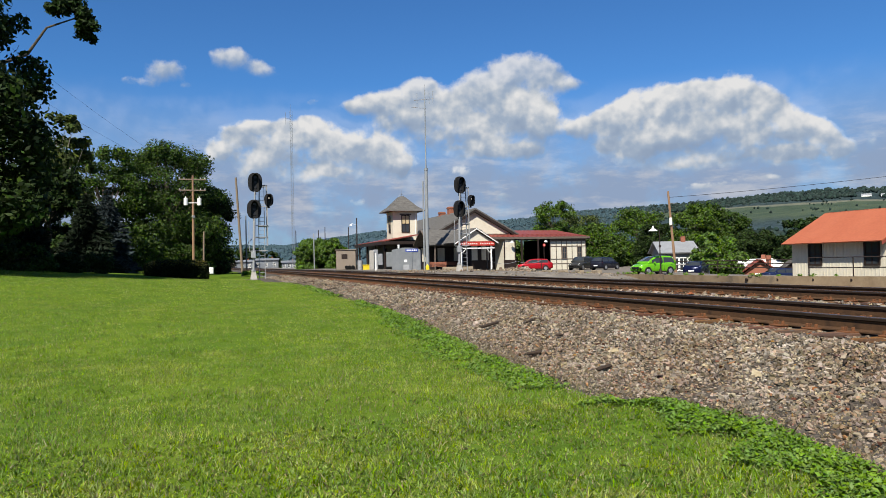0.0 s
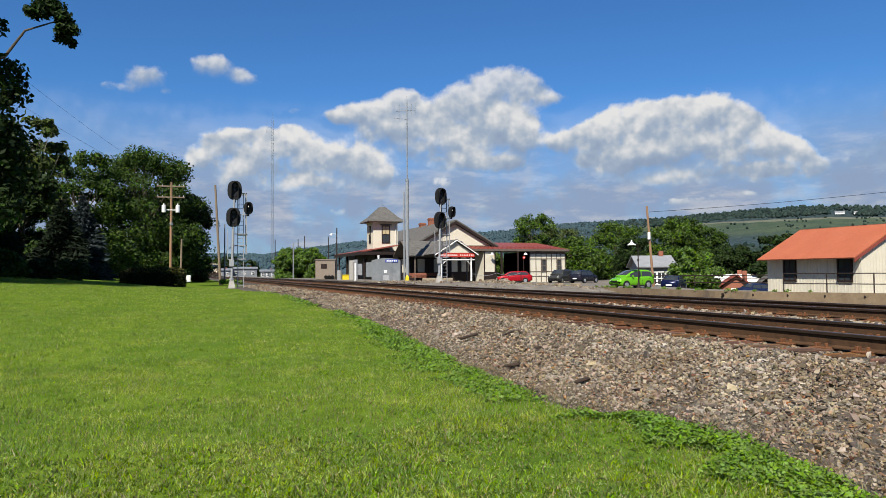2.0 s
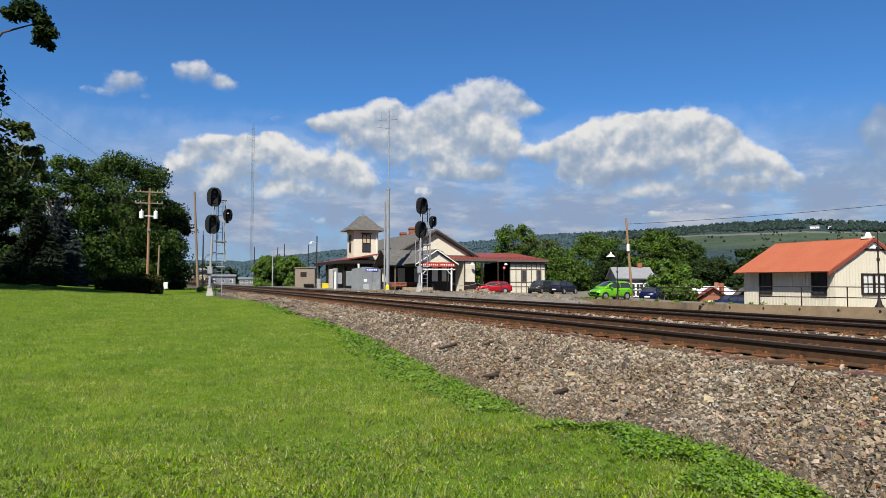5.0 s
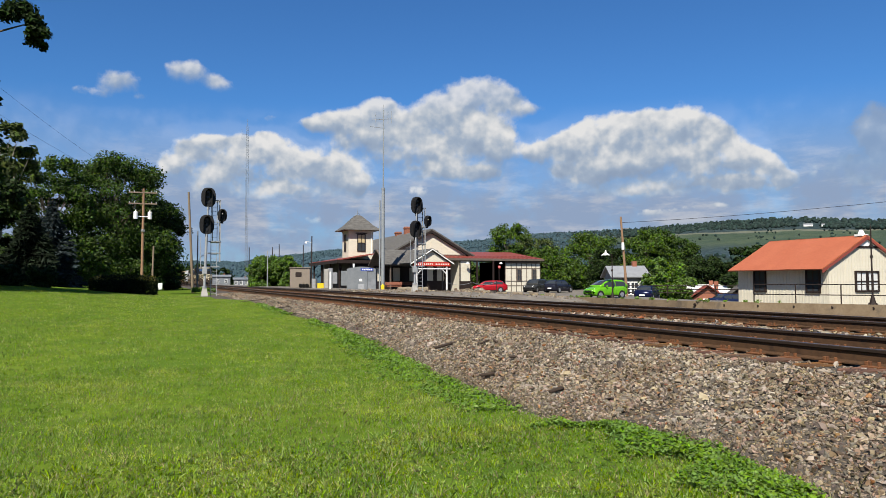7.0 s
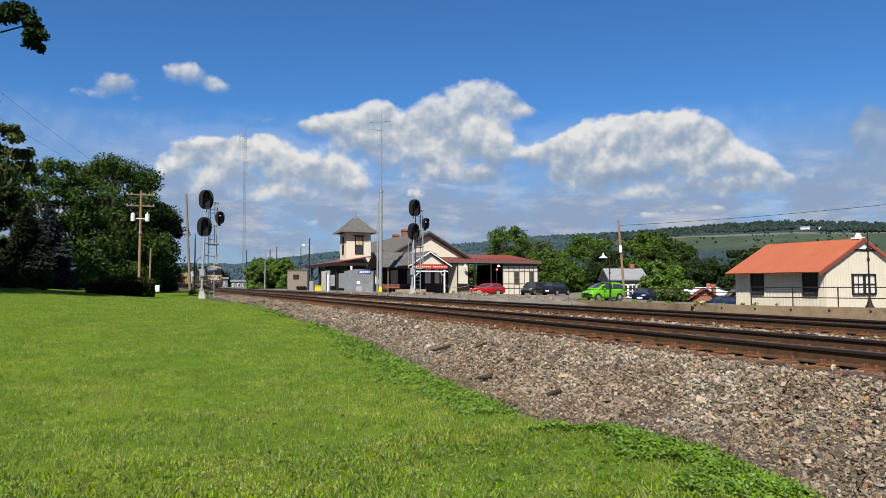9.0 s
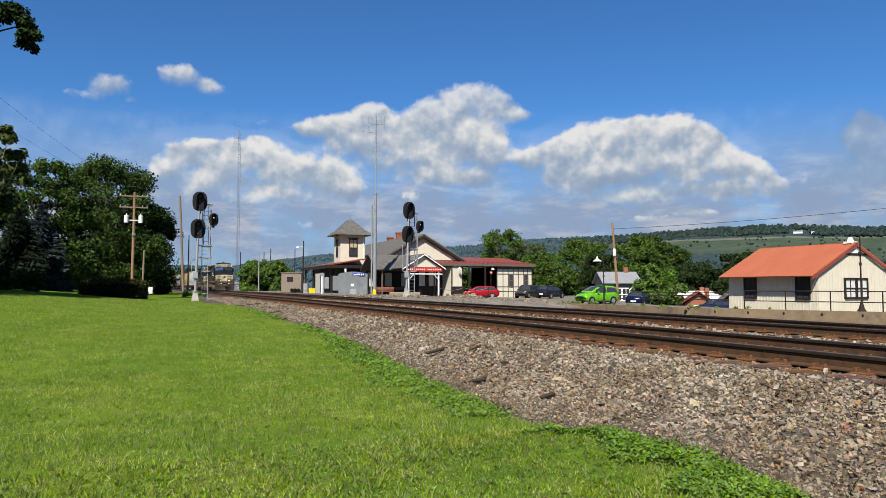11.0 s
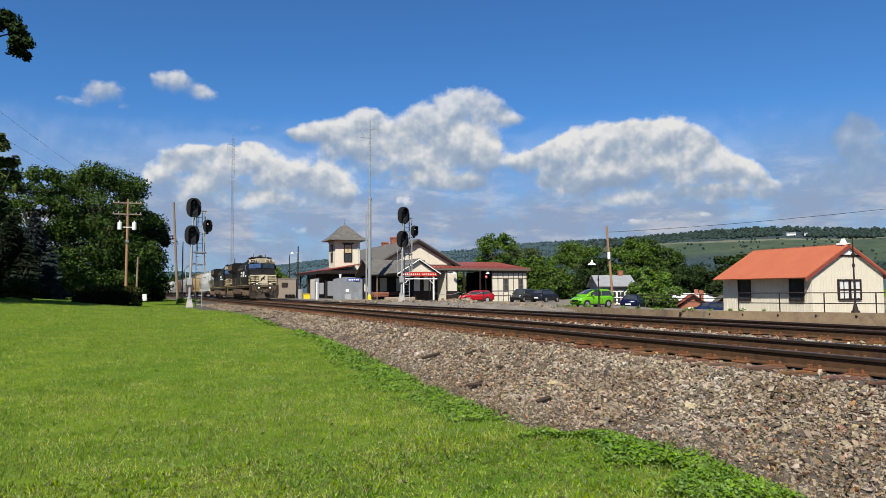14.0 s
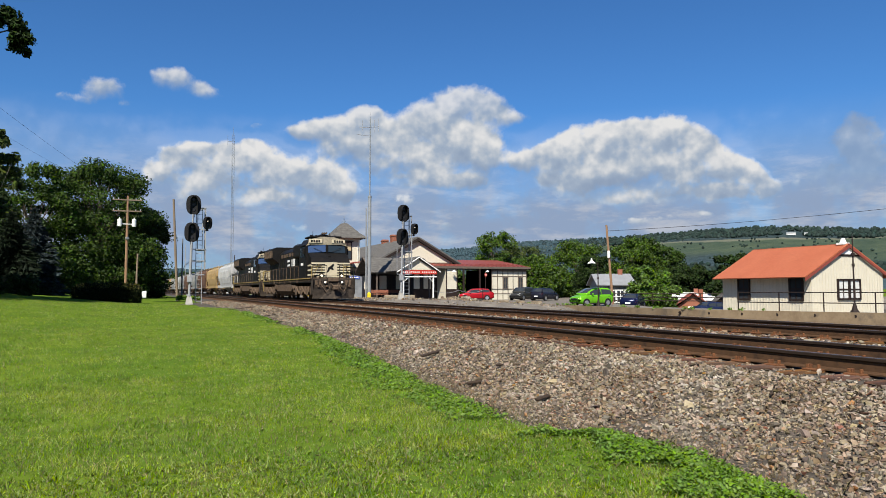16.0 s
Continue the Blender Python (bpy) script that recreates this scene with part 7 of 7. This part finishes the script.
for x, y, w, h in ((13.5, 300, 9, 3.6), (23.5, 303, 10, 4.2), (32.5, 298, 6, 3.0)):
    make_house((x, y, -1.2), w, 10, h, 0.8, SHEDGREY, SHEDGREY, "low grey metal warehouse beyond the tracks", -6, 3)


# ---- the pole and wires beyond the green car ----
pr, _ = pole("utility_pole", (43.85, 57.5, -1.2), (43.0, 57.3, 7.15), 0.14, WOODRED, "leaning brown wooden utility pole by the car park")
M().box(-0.80, -0.55, -0.35, -0.15, 5.0, 5.75, 0.04).ob("meter_box", WHITE, pr, "white box on the pole")
M().cyl((-0.7, 0, 7.2), (0.25, 0, 7.2), 0.04, 0.04, 6).ob("bracket", GALV, pr)


def wire(name, a, b, sag, label, r=0.02):
    m = M()
    n = 14
    a, b = Vector(a), Vector(b)
    pts = [a.lerp(b, i / n) - Vector((0, 0, sag * 4 * (i / n) * (1 - i / n))) for i in range(n + 1)]
    side = (b - a).cross(Vector((0, 0, 1))).normalized()
    lift = side.cross(b - a).normalized()
    m.rings([[tuple(p + (side * math.cos(w) + lift * math.sin(w)) * r) for w in (0.0, 1.257, 2.513, 3.77, 5.027)] for p in pts])
    tagged(m.ob(name, BLACKSIG), label, "wire")


wire("overhead_wire", (43.1, 57.3, 6.55), (62.0, 36.5, 7.9), 0.25, "black overhead wire running from the leaning pole")
wire("overhead_wire", (-1.2, 71.2, 9.4), (-13.0, 55.0, 16.5), 0.4, "thin black overhead wire above the trees", 0.008)
wire("overhead_wire", (-1.9, 71.2, 9.3), (-15.0, 55.0, 15.5), 0.4, "thin black overhead wire above the trees", 0.008)


def yard_fence():
    f = thing("yard_fence", pose(0, 0, 0), "low dark pipe fence behind the parked cars", "fence")
    pts = [(45.0, 60.0), (47.6, 56.0), (50.0, 52.0), (52.2, 48.0), (54.2, 44.0)]
    for x, y in pts:
        M().cyl((x, y, -0.85), (x, y, 0.25), 0.05, 0.05, 8).ob("post", BROWN, f)
    for (a, b), (c, d) in zip(pts, pts[1:]):
        for z in (0.2, -0.15, -0.5):
            M().cyl((a, b, z), (c, d, z), 0.045, 0.045, 6).ob("rail", BROWN, f)


yard_fence()


# ---- station furniture ----
def station_furniture():
    c = thing("platform_chain", pose(0, 0, 0), "pale chain hanging between platform posts", "chain")
    xs = [(28.0, 66.8), (31.2, 67.4), (34.4, 68.0)]
    for x, y in xs[1:]:
        M().cyl((x, y, -0.45), (x, y, 0.75), 0.05, 0.05, 8).ob("post", BROWN, c)
    for (a, b), (p, q) in zip(xs, xs[1:]):
        m = M()
        pts = [(a + (p - a) * i / 10, b + (q - b) * i / 10, 0.62 - 0.28 * 4 * (i / 10) * (1 - i / 10)) for i in range(11)]
        for u, v in zip(pts, pts[1:]):
            m.cyl(u, v, 0.022, 0.022, 5, False)
        m.ob("chain", GALV, c)
    for x, y, r in ((22.4, 67.2, -20), (26.0, 73.0, 0), (24.0, 73.4, 0)):
        b = thing("platform_bench", pose(x, y, -0.22, 0, 0, r), "dark red slatted bench under the porch", "bench", "benches")
        for i in range(4):
            M().box(-0.75, 0.75, -0.2 + i * 0.11, -0.12 + i * 0.11, 0.42, 0.45).ob("seat_slat", BRICK, b)
        for i in range(3):
            M().box(-0.75, 0.75, 0.22 + i * 0.03, 0.25 + i * 0.03, 0.55 + i * 0.13, 0.64 + i * 0.13).ob("back_slat", BRICK, b)
        for s in (-0.65, 0.65):
            M().box(s - 0.03, s + 0.03, -0.2, 0.3, 0.0, 0.42).ob("leg", BROWN, b)


station_furniture()


# ---- ballast, lawn and weeds, close to the camera first ----
GEN = np.random.default_rng(21)
PHI = (1 + 5 ** 0.5) / 2
ICO_V = np.array([(-1, PHI, 0), (1, PHI, 0), (-1, -PHI, 0), (1, -PHI, 0), (0, -1, PHI), (0, 1, PHI), (0, -1, -PHI), (0, 1, -PHI), (PHI, 0, -1), (PHI, 0, 1), (-PHI, 0, -1), (-PHI, 0, 1)]) / 1.902
ICO_F = np.array([(0, 11, 5), (0, 5, 1), (0, 1, 7), (0, 7, 10), (0, 10, 11), (1, 5, 9), (5, 11, 4), (11, 10, 2), (10, 7, 6), (7, 1, 8),
                  (3, 9, 4), (3, 4, 2), (3, 2, 6), (3, 6, 8), (3, 8, 9), (4, 9, 5), (2, 4, 11), (6, 2, 10), (8, 6, 7), (9, 8, 1)])


def heights(x, y):
    return np.array([ground_z(a, b) for a, b in zip(x, y)])


CUBE_V = np.array([(x, y, z) for x in (-1, 1) for y in (-1, 1) for z in (-1, 1)]) * 0.72
CUBE_F = np.array([(0, 1, 3), (0, 3, 2), (4, 6, 7), (4, 7, 5), (0, 4, 5), (0, 5, 1), (2, 3, 7), (2, 7, 6), (0, 2, 6), (0, 6, 4), (1, 5, 7), (1, 7, 3)])


def stones(name, x, y, size, label, lift=0.2, z=None, mat=None, rough=False):
    n = len(x)
    SV, SF = (CUBE_V, CUBE_F) if rough else (ICO_V, ICO_F)
    q = len(SV)
    z = heights(x, y) if z is None else z
    v = SV[None] * GEN.uniform(0.6, 1.35, (n, q, 1))
    # knock off sides so that the stones are angular
    cut = GEN.normal(size=(n, 5, 3))
    cut /= np.linalg.norm(cut, axis=2, keepdims=True)
    for k in range(5):
        d = np.einsum("nij,nj->ni", v, cut[:, k])
        v = v - np.maximum(d - 0.40, 0)[:, :, None] * cut[:, k][:, None, :]
    v *= GEN.uniform(0.55, 1.25, (n, 1, 3)) * np.array([1.12, 1.0, 0.78])
    a, t = GEN.uniform(0, 6.283, n), GEN.normal(size=n) * 0.8
    ca, sa, ct, st = np.cos(a), np.sin(a), np.cos(t), np.sin(t)
    vx, vy, vz = v[..., 0], v[..., 1] * ct[:, None] - v[..., 2] * st[:, None], v[..., 1] * st[:, None] + v[..., 2] * ct[:, None]
    v = np.stack([vx * ca[:, None] - vy * sa[:, None], vx * sa[:, None] + vy * ca[:, None], vz], 2) * size[:, None, None]
    v += np.stack([x, y, z + size * (lift + GEN.uniform(-0.3, 0.5, n))], 1)[:, None, :]
    f = (SF[None] + (np.arange(n) * q)[:, None, None]).reshape(-1, 3)
    me = bpy.data.meshes.new(name)
    me.vertices.add(n * q)
    me.vertices.foreach_set("co", v.astype(np.float32).ravel())
    me.loops.add(len(f) * 3)
    me.loops.foreach_set("vertex_index", f.astype(np.int32).ravel())
    me.polygons.add(len(f))
    me.polygons.foreach_set("loop_start", np.arange(0, len(f) * 3, 3, dtype=np.int32))
    me.polygons.foreach_set("use_smooth", np.zeros(len(f), dtype=bool))
    me.materials.append(mat or STONE)
    me.update(calc_edges=True)
    me.validate()
    return tagged(new(name, me), label, "gravel", kind="stuff")


def scatter(x0, x1, y0, y1, per):
    n = int((x1 - x0) * (y1 - y0) * per)
    return GEN.uniform(x0, x1, n), GEN.uniform(y0, y1, n)


def ballast():
    for (x0, x1, y0, y1, per, s) in ((3.8, 7.0, 2.6, 9.0, 1750, 0.0222), (3.8, 7.0, 9.0, 16.0, 900, 0.0250), (3.9, 7.0, 16.0, 30.0, 360, 0.031), (4.2, 7.0, 30.0, 60.0, 100, 0.040)):
        x, y = scatter(x0, x1, y0, y1, per)
        e = np.array([edge_x(b) for b in y])
        d = x - e
        keep = (GEN.random(len(x)) < np.clip(0.25 + d * 1.6, 0.0, 1.0)) & (d > -0.12) & ~((x > 6.5) & (GEN.random(len(x)) < 0.88))
        x, y, d = x[keep], y[keep], d[keep]
        size = s * np.exp(GEN.normal(size=len(x)) * 0.30) * np.clip(0.6 + d * 0.5, 0.55, 1.0)
        stones("ballast_stones", x, y, size, "angular grey and rusty ballast stones beside the track", rough=True)
    for (x0, x1, y0, y1, per, s) in ((7.2, 8.5, 3.0, 20.0, 190, 0.036), (8.9, 11.3, 6.0, 26.0, 220, 0.039), (8.9, 11.3, 26.0, 50.0, 120, 0.042), (13.6, 15.2, 10.0, 40.0, 110, 0.046)):
        x, y = scatter(x0, x1, y0, y1, per)
        size = s * np.exp(GEN.normal(size=len(x)) * 0.28)
        stones("ballast_stones", x, y, size, "angular grey ballast stones between the rails", 0.35, rough=True)
    for x0, x1, y0, y1, per, s in ((14.6, 24.0, 44.0, 64.0, 9, 0.05), (24.0, 31.5, 48.0, 63.0, 7, 0.05), (29.5, 32.1, 40.0, 56.0, 16, 0.05)):
        x, y = scatter(x0, x1, y0, y1, per)
        size = s * np.exp(GEN.normal(size=len(x)) * 0.35)
        stones("yard_gravel", x, y, size, "loose grey stones strewn over the yard's edge", 0.2, rough=True)
    # heap before the red car
    n = 1300
    a, r = GEN.uniform(0, 6.283, n), np.sqrt(GEN.random(n))
    x, y = 27.6 + 2.0 * r * np.cos(a), 59.9 + 1.4 * r * np.sin(a)
    z = -0.35 + 0.24 * (1 - r ** 2)
    stones("gravel_heap", x, y, 0.09 * np.exp(GEN.normal(size=n) * 0.3), "heap of grey ballast stones in the yard", 0.2, z)


ballast()


def debris():
    wood = material("rotten_tie_wood", [(0.0315, 0.0221, 0.0158), (0.0567, 0.0378, 0.0252)], 8, 0.95, bump=0.6, stretch=(1, 6, 6))
    for x, y, l, w, r in ((5.25, 12.6, 0.62, 0.07, 28), (4.62, 9.45, 0.22, 0.07, -20), (4.62, 7.5, 0.27, 0.06, 25), (5.6, 11.6, 0.3, 0.05, 40), (5.3, 9.9, 0.14, 0.05, 10), (4.9, 27.0, 0.5, 0.06, 60), (5.2, 31.0, 0.6, 0.05, 10), (5.0, 22.0, 0.35, 0.05, 50), (5.0, 39.0, 1.6, 0.06, -4)):
        t = tagged(M().box(-l / 2, l / 2, -w / 2, w / 2, 0, w * 0.6, 0.012).ob("wood_splinter", wood), "dark splinter of old tie lying on ballast", "wood scrap", "tie scraps")
        for v in t.data.vertices:
            v.co += Vector((0, 0.02 * noise.noise((v.co.x * 9, x, y)), 0.015 * noise.noise((v.co.x * 7, y, x))))
        t.matrix_basis = pose(x, y, ground_z(x, y) + 0.05, 4, -6, r)
    x = np.array([4.9, 4.15, 4.75, 6.0, 5.3]); y = np.array([9.9, 7.1, 4.2, 4.4, 3.3])
    stones("rusty_stone", x, y, np.array([0.055, 0.05, 0.04, 0.045, 0.05]), "rust-coloured stones among the grey ballast", 0.7, mat=material("ochre_stone", [(0.2646, 0.126, 0.0441), (0.315, 0.1701, 0.0756)], 9, 0.9))
    stones("dark_stone", np.array([4.36, 4.45, 5.9]), np.array([4.97, 4.9, 5.2]), np.array([0.10, 0.06, 0.05]), "dark tarry lump at the ballast's foot", 0.4, mat=wood)


debris()


def blades(name, x, y, length, width, lean, mat, label, quad=False, category="grass", z=None):
    n = len(x)
    z = np.array([lawn_z(a, b) for a, b in zip(x, y)]) if z is None else z
    a = GEN.uniform(0, 6.283, n)
    l = length * np.exp(GEN.normal(size=n) * 0.3)
    tilt = np.minimum(np.abs(GEN.normal(size=n)) * lean * 0.6 + 0.25, 1.25)
    d = np.stack([np.cos(a) * np.sin(tilt), np.sin(a) * np.sin(tilt), np.cos(tilt)], 1)
    b = GEN.uniform(0, 6.283, n)
    s = np.stack([np.cos(b), np.sin(b), np.zeros(n)], 1) * (width * GEN.uniform(0.7, 1.4, n))[:, None]
    p = np.stack([x, y, z - 0.01], 1)
    tip = p + d * l[:, None]
    if quad:
        mid = p + d * l[:, None] * 0.5 + np.array([0, 0, 0.12]) * l[:, None]
        v = np.stack([p - s * 0.5, p + s * 0.5, mid + s * 0.5, tip, mid - s * 0.5], 1).reshape(-1, 3)
        me = fast_mesh(name, v, 5, mat)
    else:
        v = np.stack([p - s * 0.5, p + s * 0.5, tip], 1).reshape(-1, 3)
        me = fast_mesh(name, v, 3, mat)
    return tagged(new(name, me), label, category, kind="stuff")


def lawn():
    rows = ((-2.6, 4.9, 2.4, 6.5, 8200, 0.036, 0.0080, True), (-4.6, 4.9, 6.5, 13.0, 5400, 0.038, 0.010, False), (-8.5, 5.2, 13.0, 26.0, 1300, 0.042, 0.014, False), (-16.0, 5.4, 26.0, 52.0, 330, 0.045, 0.024, False))
    for x0, x1, y0, y1, per, l, w, q in rows:
        x, y = scatter(x0, x1, y0, y1, per)
        e = np.array([edge_x(b) for b in y])
        patch = np.array([noise.noise((a * 0.9, b * 0.9, 2.0)) for a, b in zip(x, y)])
        tuft = np.array([noise.noise((a * 9, b * 9, 6.0)) + 0.6 * noise.noise((a * 23, b * 23, 2.0)) for a, b in zip(x, y)])
        keep = (x < e + 0.05) & (x > -y * 0.32 - 0.8) & (GEN.random(len(x)) < 0.74 + 0.4 * patch + 0.7 * tuft)
        x, y, patch, tuft = x[keep], y[keep], patch[keep], tuft[keep]
        l = l * (1 + 0.45 * np.clip(patch, -0.4, 0.8) + 0.8 * np.clip(tuft, -0.5, 0.6))
        blades("grass", x, y, l, w, 1.5, BLADE, "short mown grass with clover, sunlit", q)
    # longer tufts
    cx, cy = scatter(-4.0, 4.2, 2.5, 16.0, 1.6)
    x = np.repeat(cx, 26) + GEN.normal(size=len(cx) * 26) * 0.06
    y = np.repeat(cy, 26) + GEN.normal(size=len(cx) * 26) * 0.06
    keep = x < np.array([edge_x(b) for b in y])
    blades("grass_tufts", x[keep], y[keep], 0.062, 0.007, 0.9, BLADE, "longer tufts in the mown lawn", True)
    x, y = scatter(-2.5, 4.4, 2.2, 9.0, 130)
    keep = x < np.array([edge_x(b) for b in y])
    blades("dry_grass", x[keep], y[keep], 0.055, 0.0045, 0.9, STRAW, "scattered dry straw-coloured grass", True)
    # straw at the ballast's foot
    y = GEN.uniform(2, 16, 1800)
    x = np.array([edge_x(b) for b in y]) + np.abs(GEN.normal(size=1800)) * 0.22
    blades("dry_grass", x, y, 0.10, 0.004, 1.3, STRAW, "dry stems where lawn meets ballast", True, z=heights(x, y) + 0.03)


lawn()


def weeds():
    def patch(y0, y1, width, per, size, h):
        n = int((y1 - y0) * width * per)
        y = GEN.uniform(y0, y1, n)
        u = GEN.random(n) ** 1.2 * np.array([0.85 + 0.9 * noise.noise((b * 1.7, 4.0, y0)) for b in y]) + np.abs(GEN.normal(size=n)) * 0.10
        fade = 0.55 + 0.45 * np.sin(np.clip((y - y0) / (y1 - y0), 0, 1) * 3.1416)
        x = np.array([edge_x(b) for b in y]) + 0.14 - u * width * fade
        z = np.array([lawn_z(a, b) for a, b in zip(x, y)]) + h * GEN.random(n) ** 0.7 * (0.6 + 0.4 * np.array([noise.noise((a * 3, b * 3, 5)) for a, b in zip(x, y)]))
        p = np.stack([x, y, z], 1)
        nr = GEN.normal(size=(n, 3)) * 0.45 + np.array([0, -0.1, 1.0])
        nr /= np.linalg.norm(nr, axis=1, keepdims=True)
        a = np.cross(nr, GEN.normal(size=(n, 3)))
        a /= np.linalg.norm(a, axis=1, keepdims=True)
        b = np.cross(nr, a)
        s = size * GEN.uniform(0.55, 1.3, (n, 1))
        dip = nr * s * 0.18
        return np.stack([p - a * s, p + b * s * 0.55 - dip, p + a * s * 1.05 - dip * 1.5, p - b * s * 0.55 - dip], 1).reshape(-1, 3)
    parts_ = [patch(2.6, 6.3, 0.75, 5200, 0.020, 0.14), patch(7.2, 13.5, 0.95, 1300, 0.024, 0.10), patch(11.0, 19.0, 0.9, 800, 0.032, 0.14), patch(19.0, 24.0, 0.5, 420, 0.045, 0.14), patch(27, 36, 0.45, 200, 0.06, 0.16)]
    def clover(y0, y1, per, size):
        x, y = scatter(-3.5, 4.6, y0, y1, per)
        t = np.array([noise.noise((a * 1.7, b * 1.7, 8.0)) + 0.5 * noise.noise((a * 8, b * 8, 3.0)) for a, b in zip(x, y)])
        k = (x < np.array([edge_x(b) for b in y])) & (x > -y * 0.32 - 0.6) & (GEN.random(len(x)) < 0.35 + 1.1 * t)
        x, y = x[k], y[k]
        n = len(x)
        p = np.stack([x, y, np.array([lawn_z(a, b) for a, b in zip(x, y)]) + 0.012 + 0.022 * GEN.random(n)], 1)
        nr = GEN.normal(size=(n, 3)) * 0.35 + np.array([0, -0.15, 1.0])
        nr /= np.linalg.norm(nr, axis=1, keepdims=True)
        a = np.cross(nr, GEN.normal(size=(n, 3)))
        a /= np.linalg.norm(a, axis=1, keepdims=True)
        b = np.cross(nr, a)
        s = size * GEN.uniform(0.6, 1.4, (n, 1))
        return np.stack([p - a * s, p + b * s * 0.7, p + a * s, p - b * s * 0.7], 1).reshape(-1, 3)
    o = new("clover", fast_mesh("clover", np.concatenate([clover(2.0, 6.0, 350, 0.009), clover(6.0, 12.0, 90, 0.012)]), 4, CLOVER))
    tagged(o, "low clover leaves mixed into the mown lawn", "clover", kind="stuff")
    me = fast_mesh("weeds", np.concatenate(parts_), 4, WEED)
    tagged(new("weeds", me), "bright green broad-leaved weeds along the ballast", "weeds", kind="stuff")
    # tufts along the platform wall
    y = GEN.uniform(30, 58, 34)
    c = [(wall_x(b) + 0.2, b, -0.58) for b in y]
    o = new("wall_weeds", fast_mesh("wall_weeds", leaf_cloud(c, GEN.uniform(0.08, 0.22, 34), 1500, 0.05), 4, WEED))
    tagged(o, "small green weeds along the platform wall", "weeds", kind="stuff")
    # clump at the leaning pole
    c = [(3.1 + 0.5 * i, 64.5 + 0.6 * (i % 2), 0.0) for i in range(4)]
    o = new("weed_clump", fast_mesh("weed_clump", leaf_cloud(c, [0.35, 0.3, 0.3, 0.25], 900, 0.08), 4, WEED))
    tagged(o, "clump of green weeds at the pole's foot", "weeds", kind="stuff")


weeds()


# ---- insect ----
def make_insect():
    t = thing("flying_insect", pose(-0.085, 1.78, 1.255), "small dark insect darting past in flight", "insect")
    M().rings([[(x, 0.0022 * k * math.cos(a), 0.002 * k * math.sin(a)) for a in (0, 1.05, 2.09, 3.14, 4.19, 5.24)] for x, k in ((-0.006, 0.3), (-0.003, 1.0), (0.002, 1.0), (0.005, 0.8), (0.0065, 0.3))]).ob("body", BLACKSIG, t)
    for s in (-1, 1):
        M().slab([(0.002, 0, 0.001), (-0.002, 0, 0.001), (-0.005, s * 0.005, 0.004), (0.0, s * 0.006, 0.0045)], 0.0002).ob("wing", GALV, t)
    return t


INSECT = make_insect()


motions()
